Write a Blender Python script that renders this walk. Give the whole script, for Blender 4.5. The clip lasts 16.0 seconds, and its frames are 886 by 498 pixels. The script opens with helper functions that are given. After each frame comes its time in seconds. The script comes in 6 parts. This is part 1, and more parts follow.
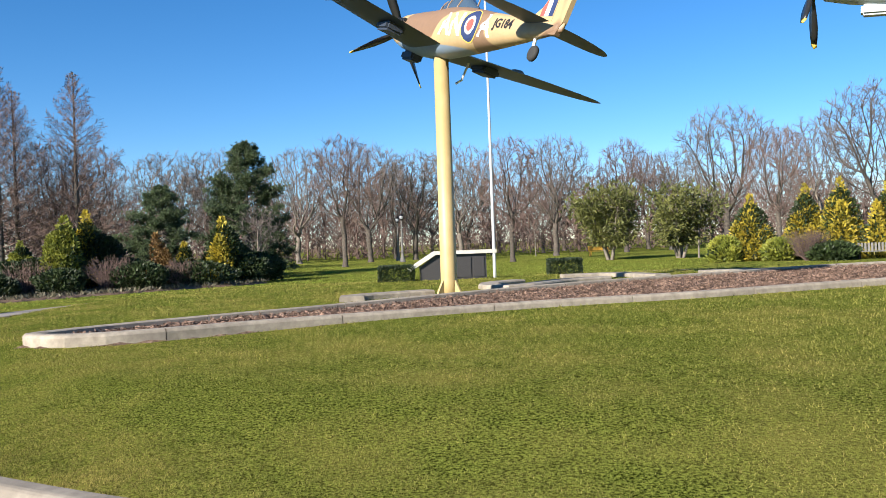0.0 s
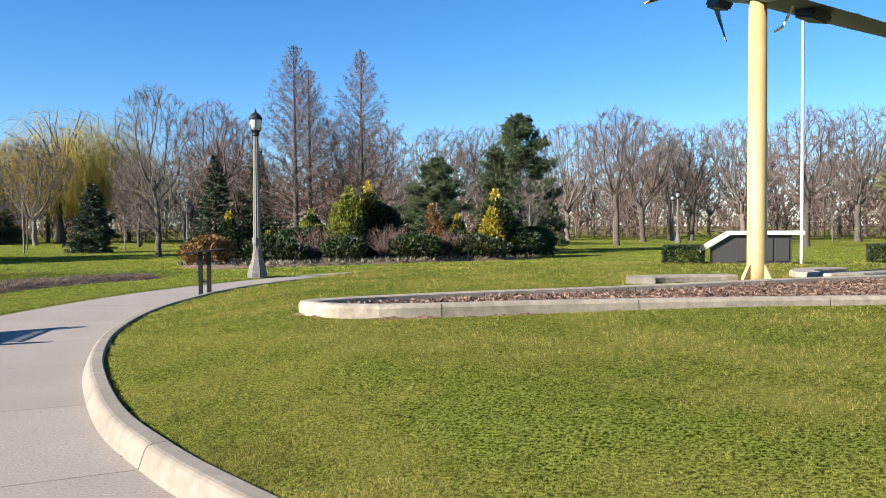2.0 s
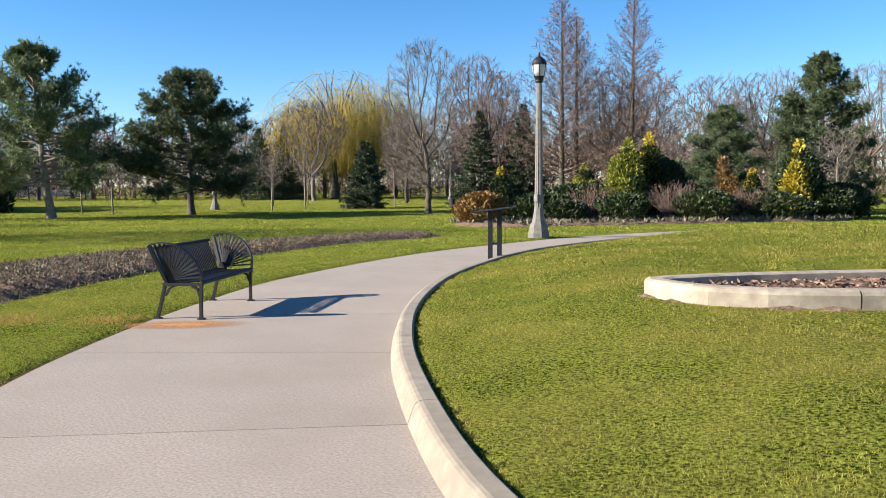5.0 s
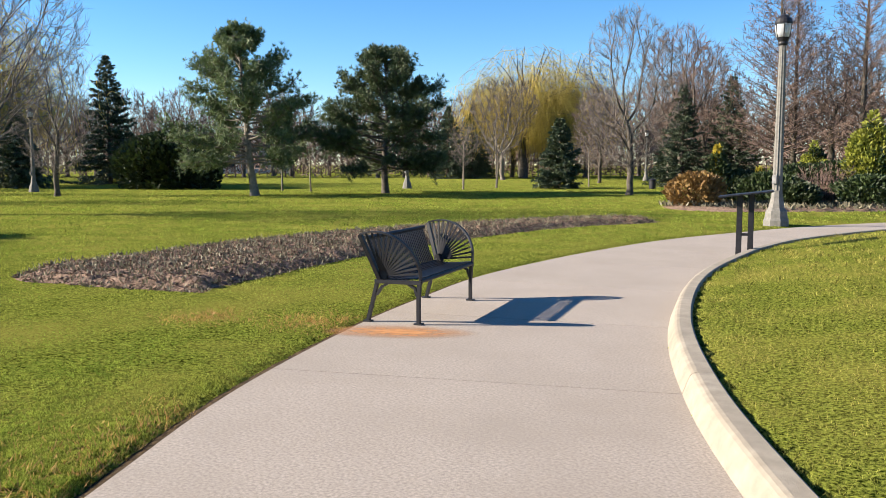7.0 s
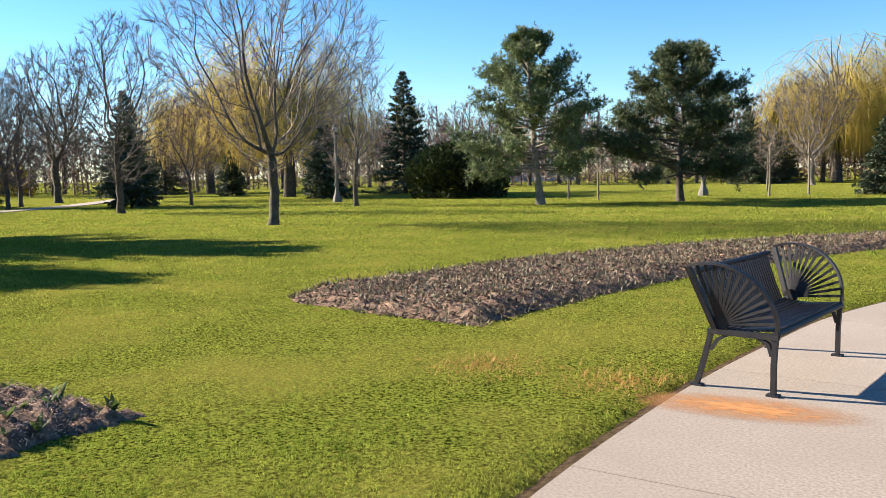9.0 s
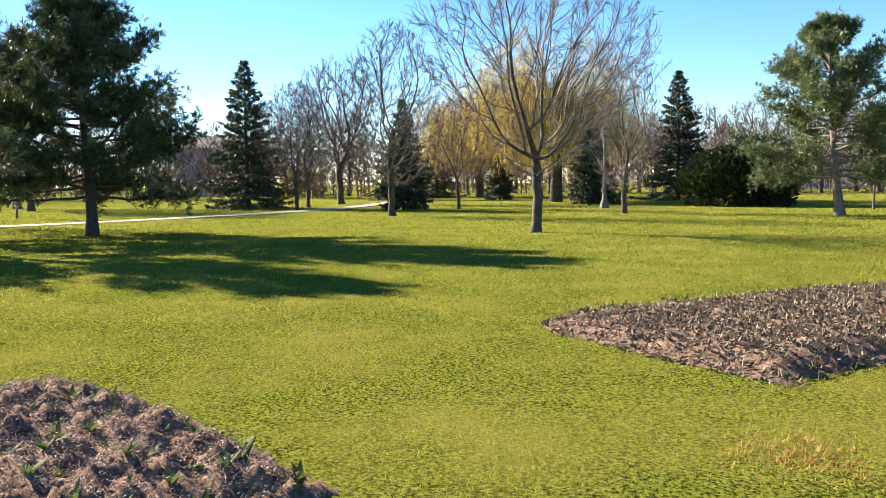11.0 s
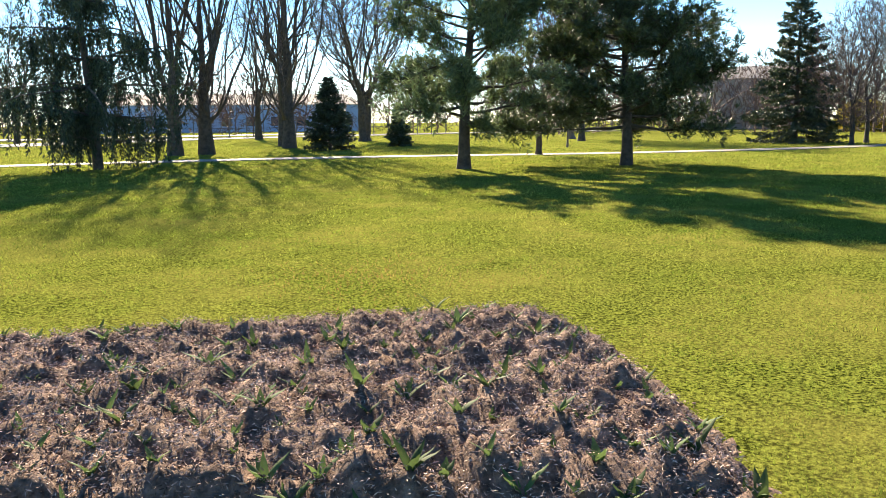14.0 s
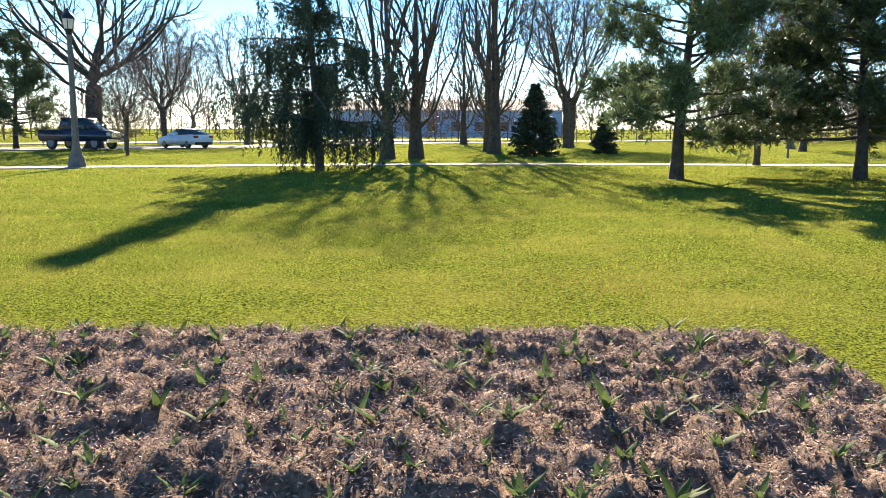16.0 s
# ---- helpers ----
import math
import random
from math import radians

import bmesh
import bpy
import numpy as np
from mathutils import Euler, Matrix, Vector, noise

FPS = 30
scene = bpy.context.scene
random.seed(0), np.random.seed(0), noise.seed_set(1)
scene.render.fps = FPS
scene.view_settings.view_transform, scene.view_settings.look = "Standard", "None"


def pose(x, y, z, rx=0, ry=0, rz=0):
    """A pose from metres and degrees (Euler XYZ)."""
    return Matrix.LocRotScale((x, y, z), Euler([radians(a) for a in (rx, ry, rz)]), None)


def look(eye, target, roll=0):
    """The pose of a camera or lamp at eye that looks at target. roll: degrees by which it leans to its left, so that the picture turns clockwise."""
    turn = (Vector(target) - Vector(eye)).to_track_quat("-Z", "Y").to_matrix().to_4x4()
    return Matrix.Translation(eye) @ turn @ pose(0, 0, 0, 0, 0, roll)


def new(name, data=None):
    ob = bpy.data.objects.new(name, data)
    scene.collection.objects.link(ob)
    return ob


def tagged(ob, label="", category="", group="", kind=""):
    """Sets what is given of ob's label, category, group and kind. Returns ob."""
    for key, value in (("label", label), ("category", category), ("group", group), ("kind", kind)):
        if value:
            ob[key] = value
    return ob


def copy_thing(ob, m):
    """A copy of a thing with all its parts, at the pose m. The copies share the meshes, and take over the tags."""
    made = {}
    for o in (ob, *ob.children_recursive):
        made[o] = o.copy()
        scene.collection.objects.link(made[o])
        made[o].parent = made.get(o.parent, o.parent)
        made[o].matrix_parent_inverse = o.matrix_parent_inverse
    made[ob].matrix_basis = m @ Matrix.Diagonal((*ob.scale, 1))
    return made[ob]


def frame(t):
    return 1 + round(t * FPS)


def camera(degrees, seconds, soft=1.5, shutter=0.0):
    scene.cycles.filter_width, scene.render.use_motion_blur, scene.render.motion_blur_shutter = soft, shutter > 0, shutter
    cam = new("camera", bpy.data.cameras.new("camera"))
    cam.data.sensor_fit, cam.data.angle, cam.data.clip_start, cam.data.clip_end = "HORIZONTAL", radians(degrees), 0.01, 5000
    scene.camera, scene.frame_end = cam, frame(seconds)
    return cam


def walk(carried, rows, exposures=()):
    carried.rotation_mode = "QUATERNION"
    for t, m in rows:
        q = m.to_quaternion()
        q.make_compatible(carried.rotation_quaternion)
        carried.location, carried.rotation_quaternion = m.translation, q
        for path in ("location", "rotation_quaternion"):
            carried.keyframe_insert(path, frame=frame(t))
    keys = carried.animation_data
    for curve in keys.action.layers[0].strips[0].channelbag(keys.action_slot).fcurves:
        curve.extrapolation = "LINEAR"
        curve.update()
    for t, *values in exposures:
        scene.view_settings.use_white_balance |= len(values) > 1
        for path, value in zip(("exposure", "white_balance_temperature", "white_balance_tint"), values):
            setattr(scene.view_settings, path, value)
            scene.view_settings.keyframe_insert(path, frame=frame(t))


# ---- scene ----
cam = camera(56.4, 16.0, soft=0.5)
METRES, EYE, TILT, LEAN, TURN = 11.0, 1.53, 0.0, 0.0, 0.0
ROWS = [
    (0.0, -0.00572, -0.00303, 0.00133, -0.407, -0.369, 2.103),
    (0.5, -0.01449, 0.03494, 0.00067, 3.809, -0.615, 1.749),
    (1.0, -0.02345, 0.07742, -0.00250, 12.504, -0.673, 0.806),
    (1.5, -0.03855, 0.11226, -0.00456, 15.387, -1.057, 0.533),
    (2.0, -0.05917, 0.14196, -0.00484, 17.874, -1.540, 0.339),
    (2.5, -0.08102, 0.17236, -0.00565, 22.520, -1.950, -0.097),
    (3.0, -0.10831, 0.19640, -0.00508, 23.367, -2.267, -0.012),
    (3.5, -0.13845, 0.22627, -0.00590, 27.428, -2.796, 0.593),
    (6.0, -0.31044, 0.34360, -0.00643, 41.345, -5.506, -0.426),
    (6.5, -0.35185, 0.36903, -0.00735, 45.838, -5.703, -0.422),
    (7.0, -0.39147, 0.38863, -0.00670, 47.718, -5.837, 0.074),
    (7.5, -0.42860, 0.41117, -0.00648, 54.015, -5.717, 0.684),
    (8.0, -0.46845, 0.42990, -0.00701, 56.045, -5.738, 1.153),
    (8.5, -0.50730, 0.45162, -0.00676, 61.933, -5.502, 1.245),
    (11.0, -0.67673, 0.50870, -0.00420, 85.537, -4.547, 0.667),
    (11.5, -0.70976, 0.51636, -0.00398, 93.782, -4.809, 0.898),
    (12.0, -0.73632, 0.51867, -0.00692, 97.910, -5.220, 0.989),
    (12.5, -0.75461, 0.52378, -0.00956, 106.633, -5.987, 1.357),
    (13.0, -0.76207, 0.52513, -0.01132, 112.682, -7.286, 0.890),
    (13.5, -0.76372, 0.52242, -0.01264, 116.637, -8.267, 0.430),
    (14.0, -0.76399, 0.51879, -0.01243, 121.927, -8.738, 0.502),
    (14.5, -0.76399, 0.51312, -0.01223, 126.436, -8.776, 0.358),
    (15.0, -0.76194, 0.50755, -0.01107, 128.483, -8.665, -0.166),
    (15.5, -0.75791, 0.50126, -0.01001, 132.529, -8.484, -0.147),
    (16.0, -0.75539, 0.49494, -0.01000, 135.608, -8.295, -0.132),
]
EXPOSURES = [(0.0, 1.3, 6050, 11), (1.0, 1.44, 6100, 11), (3.7, 1.6, 6250, 11), (7.0, 1.76, 6600, 11), (8.7, 1.92, 6850, 12), (11.0, 2.2, 7250, 15), (12.5, 2.26, 7350, 15), (14.0, 2.34, 7250, 13), (16.0, 2.36, 7100, 12)]
walk(cam, [(t, pose(0, 0, EYE, TILT, LEAN, TURN) @ pose(METRES * x, METRES * y, METRES * z, 90 + pitch, roll, yaw)) for t, x, y, z, yaw, pitch, roll in ROWS], EXPOSURES)

# ---- daylight ----
SUN_AZ, SUN_EL = 137.0, 24.2          # yaw of the sun from +y, anticlockwise; its height
world = bpy.data.worlds.new("sky")
scene.world = world
world.use_nodes = True
wn = world.node_tree
sky = wn.nodes.new("ShaderNodeTexSky")
sky.sky_type = 'NISHITA'
sky.sun_disc = False
sky.sun_elevation = radians(SUN_EL)
sky.sun_rotation = radians(-SUN_AZ)
sky.air_density, sky.dust_density, sky.ozone_density = 1.0, 0.0, 4.0
sky.altitude = 1200
wn.nodes["Background"].inputs[1].default_value = 0.063
clear = wn.nodes.new("ShaderNodeHueSaturation")
clear.inputs["Saturation"].default_value = 1.22
wn.links.new(sky.outputs[0], clear.inputs["Color"])
wn.links.new(clear.outputs[0], wn.nodes["Background"].inputs[0])
sun = new("sun", bpy.data.lights.new("sun", 'SUN'))
sun.data.energy, sun.data.angle, sun.data.color = 5.0, radians(0.53), (1.0, 0.90, 0.74)
sd = Vector((-math.sin(radians(SUN_AZ)) * math.cos(radians(SUN_EL)), math.cos(radians(SUN_AZ)) * math.cos(radians(SUN_EL)), math.sin(radians(SUN_EL))))
sun.matrix_world = look(sd * 60, (0, 0, 0))

# ---- materials ----
def rgb(c):
    return (c[0], c[1], c[2], 1)


def surface(name, c1, c2, scale=3.0, rough=0.7, metal=0.0, bump=0.0, bscale=60.0, c3=None, big=0.5, rand=0.0, island=0.0, through_light=0.0, spec=0.5, tight=0.18):
    """Colour c1 to c2 by a fine noise, tinted to c3 in large patches; bump from a finer noise; tone varied by object or by leaf."""
    m = bpy.data.materials.new(name)
    m.use_nodes = True
    nt = m.node_tree
    p = nt.nodes["Principled BSDF"]
    tc = nt.nodes.new("ShaderNodeTexCoord")
    def noise_at(s, detail=4.0, rgh=0.6):
        n = nt.nodes.new("ShaderNodeTexNoise")
        n.inputs["Scale"].default_value, n.inputs["Detail"].default_value, n.inputs["Roughness"].default_value = s, detail, rgh
        nt.links.new(tc.outputs["Object"], n.inputs["Vector"])
        return n
    n1 = noise_at(scale)
    ramp = nt.nodes.new("ShaderNodeValToRGB")
    ramp.color_ramp.elements[0].position, ramp.color_ramp.elements[1].position = 0.5 - tight, 0.5 + tight
    ramp.color_ramp.elements[0].color, ramp.color_ramp.elements[1].color = rgb(c1), rgb(c2)
    nt.links.new(n1.outputs["Fac"], ramp.inputs[0])
    col = ramp.outputs[0]
    if c3:
        n2 = noise_at(big, 3.0)
        r2 = nt.nodes.new("ShaderNodeValToRGB")
        r2.color_ramp.elements[0].position, r2.color_ramp.elements[1].position = 0.42, 0.7
        r2.color_ramp.elements[1].color = (0.6, 0.6, 0.6, 1)
        nt.links.new(n2.outputs["Fac"], r2.inputs[0])
        mx = nt.nodes.new("ShaderNodeMix")
        mx.data_type = 'RGBA'
        nt.links.new(r2.outputs[0], mx.inputs[0])
        nt.links.new(col, mx.inputs[6])
        mx.inputs[7].default_value = rgb(c3)
        col = mx.outputs[2]
    for amount, node, sock in ((rand, "ShaderNodeObjectInfo", "Random"), (island, "ShaderNodeNewGeometry", "Random Per Island")):
        if amount:
            src = nt.nodes.new(node)
            mr = nt.nodes.new("ShaderNodeMapRange")
            mr.inputs[3].default_value, mr.inputs[4].default_value = 1 - amount, 1 + amount
            nt.links.new(src.outputs[sock], mr.inputs[0])
            hv = nt.nodes.new("ShaderNodeHueSaturation")
            nt.links.new(mr.outputs[0], hv.inputs["Value"])
            nt.links.new(col, hv.inputs["Color"])
            col = hv.outputs[0]
    nt.links.new(col, p.inputs["Base Color"])
    p.inputs["Roughness"].default_value, p.inputs["Metallic"].default_value = rough, metal
    p.inputs["Specular IOR Level"].default_value = spec
    if bump:
        nb = noise_at(bscale, 6.0, 0.7)
        b = nt.nodes.new("ShaderNodeBump")
        b.inputs["Strength"].default_value = 1.0
        b.inputs["Distance"].default_value = bump
        nt.links.new(nb.outputs["Fac"], b.inputs["Height"])
        nt.links.new(b.outputs[0], p.inputs["Normal"])
    if through_light:
        tr = nt.nodes.new("ShaderNodeBsdfTranslucent")
        nt.links.new(col, tr.inputs[0])
        ms = nt.nodes.new("ShaderNodeMixShader")
        ms.inputs[0].default_value = through_light
        nt.links.new(p.outputs[0], ms.inputs[1])
        nt.links.new(tr.outputs[0], ms.inputs[2])
        nt.links.new(ms.outputs[0], nt.nodes["Material Output"].inputs[0])
    return m


# The near-black end of the lawn's noise paints shade into gaps between blades.
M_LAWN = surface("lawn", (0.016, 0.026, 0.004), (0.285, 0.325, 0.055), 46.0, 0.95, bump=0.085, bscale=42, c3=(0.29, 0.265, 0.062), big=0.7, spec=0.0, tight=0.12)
M_BLADE = surface("grass_blade", (0.085, 0.105, 0.018), (0.28, 0.272, 0.06), 5.0, 0.85, c3=(0.36, 0.28, 0.09), big=0.7, island=0.9, through_light=0.35, spec=0.05)
M_BLADE_GREEN = surface("fresh_grass_blade", (0.088, 0.15, 0.016), (0.255, 0.325, 0.048), 5.0, 0.85, c3=(0.35, 0.315, 0.075), big=0.5, island=0.8, through_light=0.4, spec=0.05)
M_STRAW = surface("dry_grass", (0.34, 0.19, 0.055), (0.46, 0.29, 0.095), 4.0, 0.85, island=0.3, through_light=0.25)
M_CONC = surface("concrete_path", (0.20, 0.17, 0.147), (0.352, 0.303, 0.263), 55.0, 0.85, bump=0.003, bscale=140, c3=(0.225, 0.19, 0.16), big=0.9, rand=0.04)
M_JOINT = surface("joint", (0.122, 0.0988, 0.076), (0.182, 0.152, 0.122), 8.0, 0.95)
M_KERB = surface("kerb_concrete", (0.19, 0.163, 0.13), (0.262, 0.23, 0.186), 9.0, 0.85, bump=0.003, bscale=90, c3=(0.165, 0.14, 0.11), big=1.6, rand=0.06)
M_KERB_OLD = surface("weathered_kerb", (0.205, 0.175, 0.138), (0.35, 0.304, 0.24), 7.0, 0.9, bump=0.006, bscale=60, c3=(0.182, 0.152, 0.122), big=2.2, rand=0.08)
M_RUST = surface("rust_stain", (0.36, 0.14, 0.04), (0.40, 0.2, 0.075), 9.0, 0.9)
_nt = M_RUST.node_tree
_tc, _gr, _no, _ma, _tp, _mx = (_nt.nodes.new(k) for k in ("ShaderNodeTexCoord", "ShaderNodeTexGradient", "ShaderNodeTexNoise", "ShaderNodeMath", "ShaderNodeBsdfTransparent", "ShaderNodeMixShader"))
_gr.gradient_type = 'SPHERICAL'
_no.inputs["Scale"].default_value = 5.0
_ma.operation = 'MULTIPLY'
_nt.links.new(_tc.outputs["Object"], _gr.inputs[0])
_nt.links.new(_tc.outputs["Object"], _no.inputs["Vector"])
_nt.links.new(_gr.outputs["Fac"], _ma.inputs[0])
_nt.links.new(_no.outputs["Fac"], _ma.inputs[1])
_mb = _nt.nodes.new("ShaderNodeMath")
_mb.operation = 'MULTIPLY'
_mb.inputs[1].default_value = 2.2
_mb.use_clamp = True
_nt.links.new(_ma.outputs[0], _mb.inputs[0])
_nt.links.new(_mb.outputs[0], _mx.inputs[0])
_nt.links.new(_tp.outputs[0], _mx.inputs[1])
_nt.links.new(_nt.nodes["Principled BSDF"].outputs[0], _mx.inputs[2])
_nt.links.new(_mx.outputs[0], _nt.nodes["Material Output"].inputs[0])
M_SOIL = surface("bed_soil", (0.065, 0.044, 0.034), (0.33, 0.23, 0.175), 18.0, 0.95, bump=0.03, bscale=34, c3=(0.13, 0.088, 0.068), big=2.6, spec=0.05)
M_EDGE_SOIL = surface("edge_soil", (0.028, 0.02, 0.013), (0.10, 0.07, 0.042), 22.0, 0.95, bump=0.02, bscale=50, spec=0.05)
M_CHIP = surface("mulch_chip", (0.2, 0.135, 0.105), (0.6, 0.45, 0.365), 3.0, 0.95, island=0.8, spec=0.05)
M_CLOD = surface("soil_clod", (0.08, 0.055, 0.042), (0.26, 0.185, 0.14), 5.0, 0.95, island=0.5, bump=0.006, bscale=90, spec=0.05)
M_CHIP_DARK = surface("dark_mulch_chip", (0.076, 0.0494, 0.038), (0.228, 0.152, 0.114), 3.0, 0.9, island=0.6, spec=0.15)
M_SPROUT = surface("tulip_leaf", (0.06, 0.098, 0.034), (0.12, 0.17, 0.05), 9.0, 0.75, rand=0.35, through_light=0.3, spec=0.15)
M_SPROUT_DRY = surface("dull_sprout", (0.06, 0.055, 0.035), (0.185, 0.165, 0.105), 5.0, 0.7, island=0.6, through_light=0.2)
M_BARK = surface("bark", (0.036, 0.03, 0.024), (0.098, 0.08, 0.064), 6.0, 0.92, bump=0.02, bscale=22, rand=0.2)
M_BARK_PALE = surface("pale_bark", (0.10, 0.085, 0.07), (0.21, 0.178, 0.146), 6.0, 0.92, bump=0.015, bscale=18, rand=0.15)
M_TWIG = surface("twigs", (0.076, 0.063, 0.056), (0.16, 0.131, 0.115), 2.0, 0.9, rand=0.2, island=0.3)
M_TWIG_RED = surface("reddish_twigs", (0.096, 0.062, 0.052), (0.175, 0.118, 0.098), 2.0, 0.9, rand=0.15, island=0.3)
M_PINE = surface("pine_needles", (0.055, 0.09, 0.034), (0.155, 0.195, 0.082), 1.2, 0.6, rand=0.12, island=0.5, through_light=0.2)
M_PINE_DARK = surface("dark_pine_needles", (0.028, 0.05, 0.02), (0.088, 0.118, 0.044), 1.2, 0.6, rand=0.12, island=0.45, through_light=0.15)
M_PINE_OLIVE = surface("olive_needles", (0.06, 0.072, 0.016), (0.17, 0.17, 0.044), 1.2, 0.6, island=0.45, through_light=0.2)
M_SPRUCE = surface("spruce_needles", (0.022, 0.038, 0.018), (0.058, 0.08, 0.038), 1.2, 0.65, rand=0.12, island=0.45, through_light=0.12)
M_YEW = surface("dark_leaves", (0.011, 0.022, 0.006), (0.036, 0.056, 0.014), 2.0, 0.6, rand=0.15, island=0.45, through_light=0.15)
M_GOLD = surface("golden_leaves", (0.213, 0.19, 0.019), (0.471, 0.357, 0.0304), 1.3, 0.6, rand=0.1, island=0.35, through_light=0.25)
M_LIME = surface("lime_leaves", (0.122, 0.152, 0.019), (0.274, 0.274, 0.038), 1.3, 0.6, rand=0.1, island=0.35, through_light=0.25)
M_RUSSET = surface("russet_leaves", (0.125, 0.066, 0.022), (0.222, 0.134, 0.038), 2.0, 0.7, rand=0.1, island=0.4, through_light=0.2)
M_WILLOW = surface("willow_strands", (0.40, 0.31, 0.05), (0.58, 0.46, 0.11), 1.0, 0.7, rand=0.1, island=0.3, through_light=0.4)
M_BLACK = surface("black_painted_steel", (0.009, 0.009, 0.012), (0.018, 0.018, 0.023), 20.0, 0.5, metal=0.0, bump=0.0005, bscale=200, spec=0.3)
M_GALV = surface("galvanised_steel", (0.10, 0.10, 0.105), (0.16, 0.16, 0.165), 14.0, 0.5, metal=0.4)
M_POST = surface("lamp_concrete", (0.10, 0.096, 0.088), (0.16, 0.152, 0.14), 12.0, 0.8, bump=0.002, bscale=120)
M_POLE = surface("cream_pole_paint", (0.403, 0.296, 0.129), (0.456, 0.342, 0.16), 3.0, 0.5, c3=(0.365, 0.266, 0.114), big=1.0)
M_WHITE = surface("white_paint", (0.72, 0.72, 0.72), (0.80, 0.80, 0.80), 5.0, 0.4)
M_FLAG = surface("grey_white_pole_paint", (0.42, 0.42, 0.43), (0.52, 0.52, 0.53), 5.0, 0.45)
M_GRANITE = surface("dark_granite", (0.0228, 0.0213, 0.0213), (0.0494, 0.0456, 0.0456), 30.0, 0.45)
M_STONE = surface("pale_capstone", (0.395, 0.372, 0.334), (0.502, 0.471, 0.426), 6.0, 0.8, bump=0.004, bscale=60)
M_ROAD = surface("asphalt", (0.076, 0.076, 0.076), (0.122, 0.118, 0.114), 10.0, 0.9, bump=0.004, bscale=120)

# ---- tools for shapes ----
def mesh_of(name, verts, faces, mat, smooth=False):
    me = bpy.data.meshes.new(name)
    v = np.asarray(verts, dtype=np.float32)
    if isinstance(faces, np.ndarray):
        k = faces.shape[1]
        me.vertices.add(len(v))
        me.vertices.foreach_set("co", v.ravel())
        me.loops.add(faces.size)
        me.loops.foreach_set("vertex_index", faces.ravel().astype(np.int32))
        me.polygons.add(len(faces))
        me.polygons.foreach_set("loop_start", np.arange(0, faces.size, k, dtype=np.int32))
        me.polygons.foreach_set("loop_total", np.full(len(faces), k, dtype=np.int32))
        me.update(calc_edges=True)
    else:
        me.from_pydata(v.tolist(), [], faces)
    if smooth:
        me.polygons.foreach_set("use_smooth", np.ones(len(me.polygons), dtype=bool))
    me.materials.append(mat)
    return me


def from_bm(name, bm, mat, smooth=False):
    bmesh.ops.recalc_face_normals(bm, faces=bm.faces)
    me = bpy.data.meshes.new(name)
    bm.to_mesh(me)
    bm.free()
    if smooth:
        me.polygons.foreach_set("use_smooth", np.ones(len(me.polygons), dtype=bool))
    me.materials.append(mat)
    return me


def part(name, me, parent, label=""):
    ob = new(name, me)
    ob.parent = parent
    return tagged(ob, label)


def thing(name, label, category, group="", m=None, data=None, kind=""):
    ob = new(name, data)
    if m is not None:
        ob.matrix_basis = m
    return tagged(ob, label, category, group, kind)


def catmull(pts, step):
    """A smooth line through pts, with about step metres between its points."""
    p = np.array(pts, float)
    p = np.vstack([2 * p[0] - p[1], p, 2 * p[-1] - p[-2]])
    out = []
    for i in range(1, len(p) - 2):
        n = max(1, int(np.linalg.norm(p[i + 1] - p[i]) / step))
        for k in range(n):
            t = k / n
            out.append(0.5 * (2 * p[i] + (p[i + 1] - p[i - 1]) * t + (2 * p[i - 1] - 5 * p[i] + 4 * p[i + 1] - p[i + 2]) * t * t + (3 * p[i] - p[i - 1] - 3 * p[i + 1] + p[i + 2]) * t ** 3))
    out.append(p[-2])
    return np.array(out)


def even(pts, n):
    """n points at even steps along a line."""
    d = np.r_[0, np.cumsum(np.linalg.norm(np.diff(pts, axis=0), axis=1))]
    s = np.linspace(0, d[-1], n)
    return np.stack([np.interp(s, d, pts[:, k]) for k in range(pts.shape[1])], axis=1)


def length(pts):
    return float(np.linalg.norm(np.diff(pts, axis=0), axis=1).sum())


def inside(px, py, poly):
    c = np.zeros(px.shape, bool)
    x, y = poly[:, 0], poly[:, 1]
    for i in range(len(poly)):
        j = i - 1
        hit = ((y[i] > py) != (y[j] > py))
        with np.errstate(divide='ignore', invalid='ignore'):
            c ^= hit & (px < (x[j] - x[i]) * (py - y[i]) / (y[j] - y[i]) + x[i])
    return c


def gap_to(px, py, line):
    best = np.full(px.shape, 1e9)
    for a, b in zip(line[:-1], line[1:]):
        ab = b - a
        t = np.clip(((px - a[0]) * ab[0] + (py - a[1]) * ab[1]) / max(1e-9, ab @ ab), 0, 1)
        best = np.minimum(best, np.hypot(px - a[0] - t * ab[0], py - a[1] - t * ab[1]))
    return best


def box(bm, x0, y0, z0, x1, y1, z1, m=None, bevel=0.0):
    b2 = bmesh.new()
    bmesh.ops.create_cube(b2, size=1)
    bmesh.ops.scale(b2, vec=(x1 - x0, y1 - y0, z1 - z0), verts=b2.verts)
    if bevel:
        bmesh.ops.bevel(b2, geom=b2.edges[:], offset=bevel, segments=2, affect='EDGES')
    bmesh.ops.translate(b2, vec=((x0 + x1) / 2, (y0 + y1) / 2, (z0 + z1) / 2), verts=b2.verts)
    if m is not None:
        b2.transform(m)
    me = bpy.data.meshes.new("t")
    b2.to_mesh(me)
    b2.free()
    bm.from_mesh(me)
    bpy.data.meshes.remove(me)


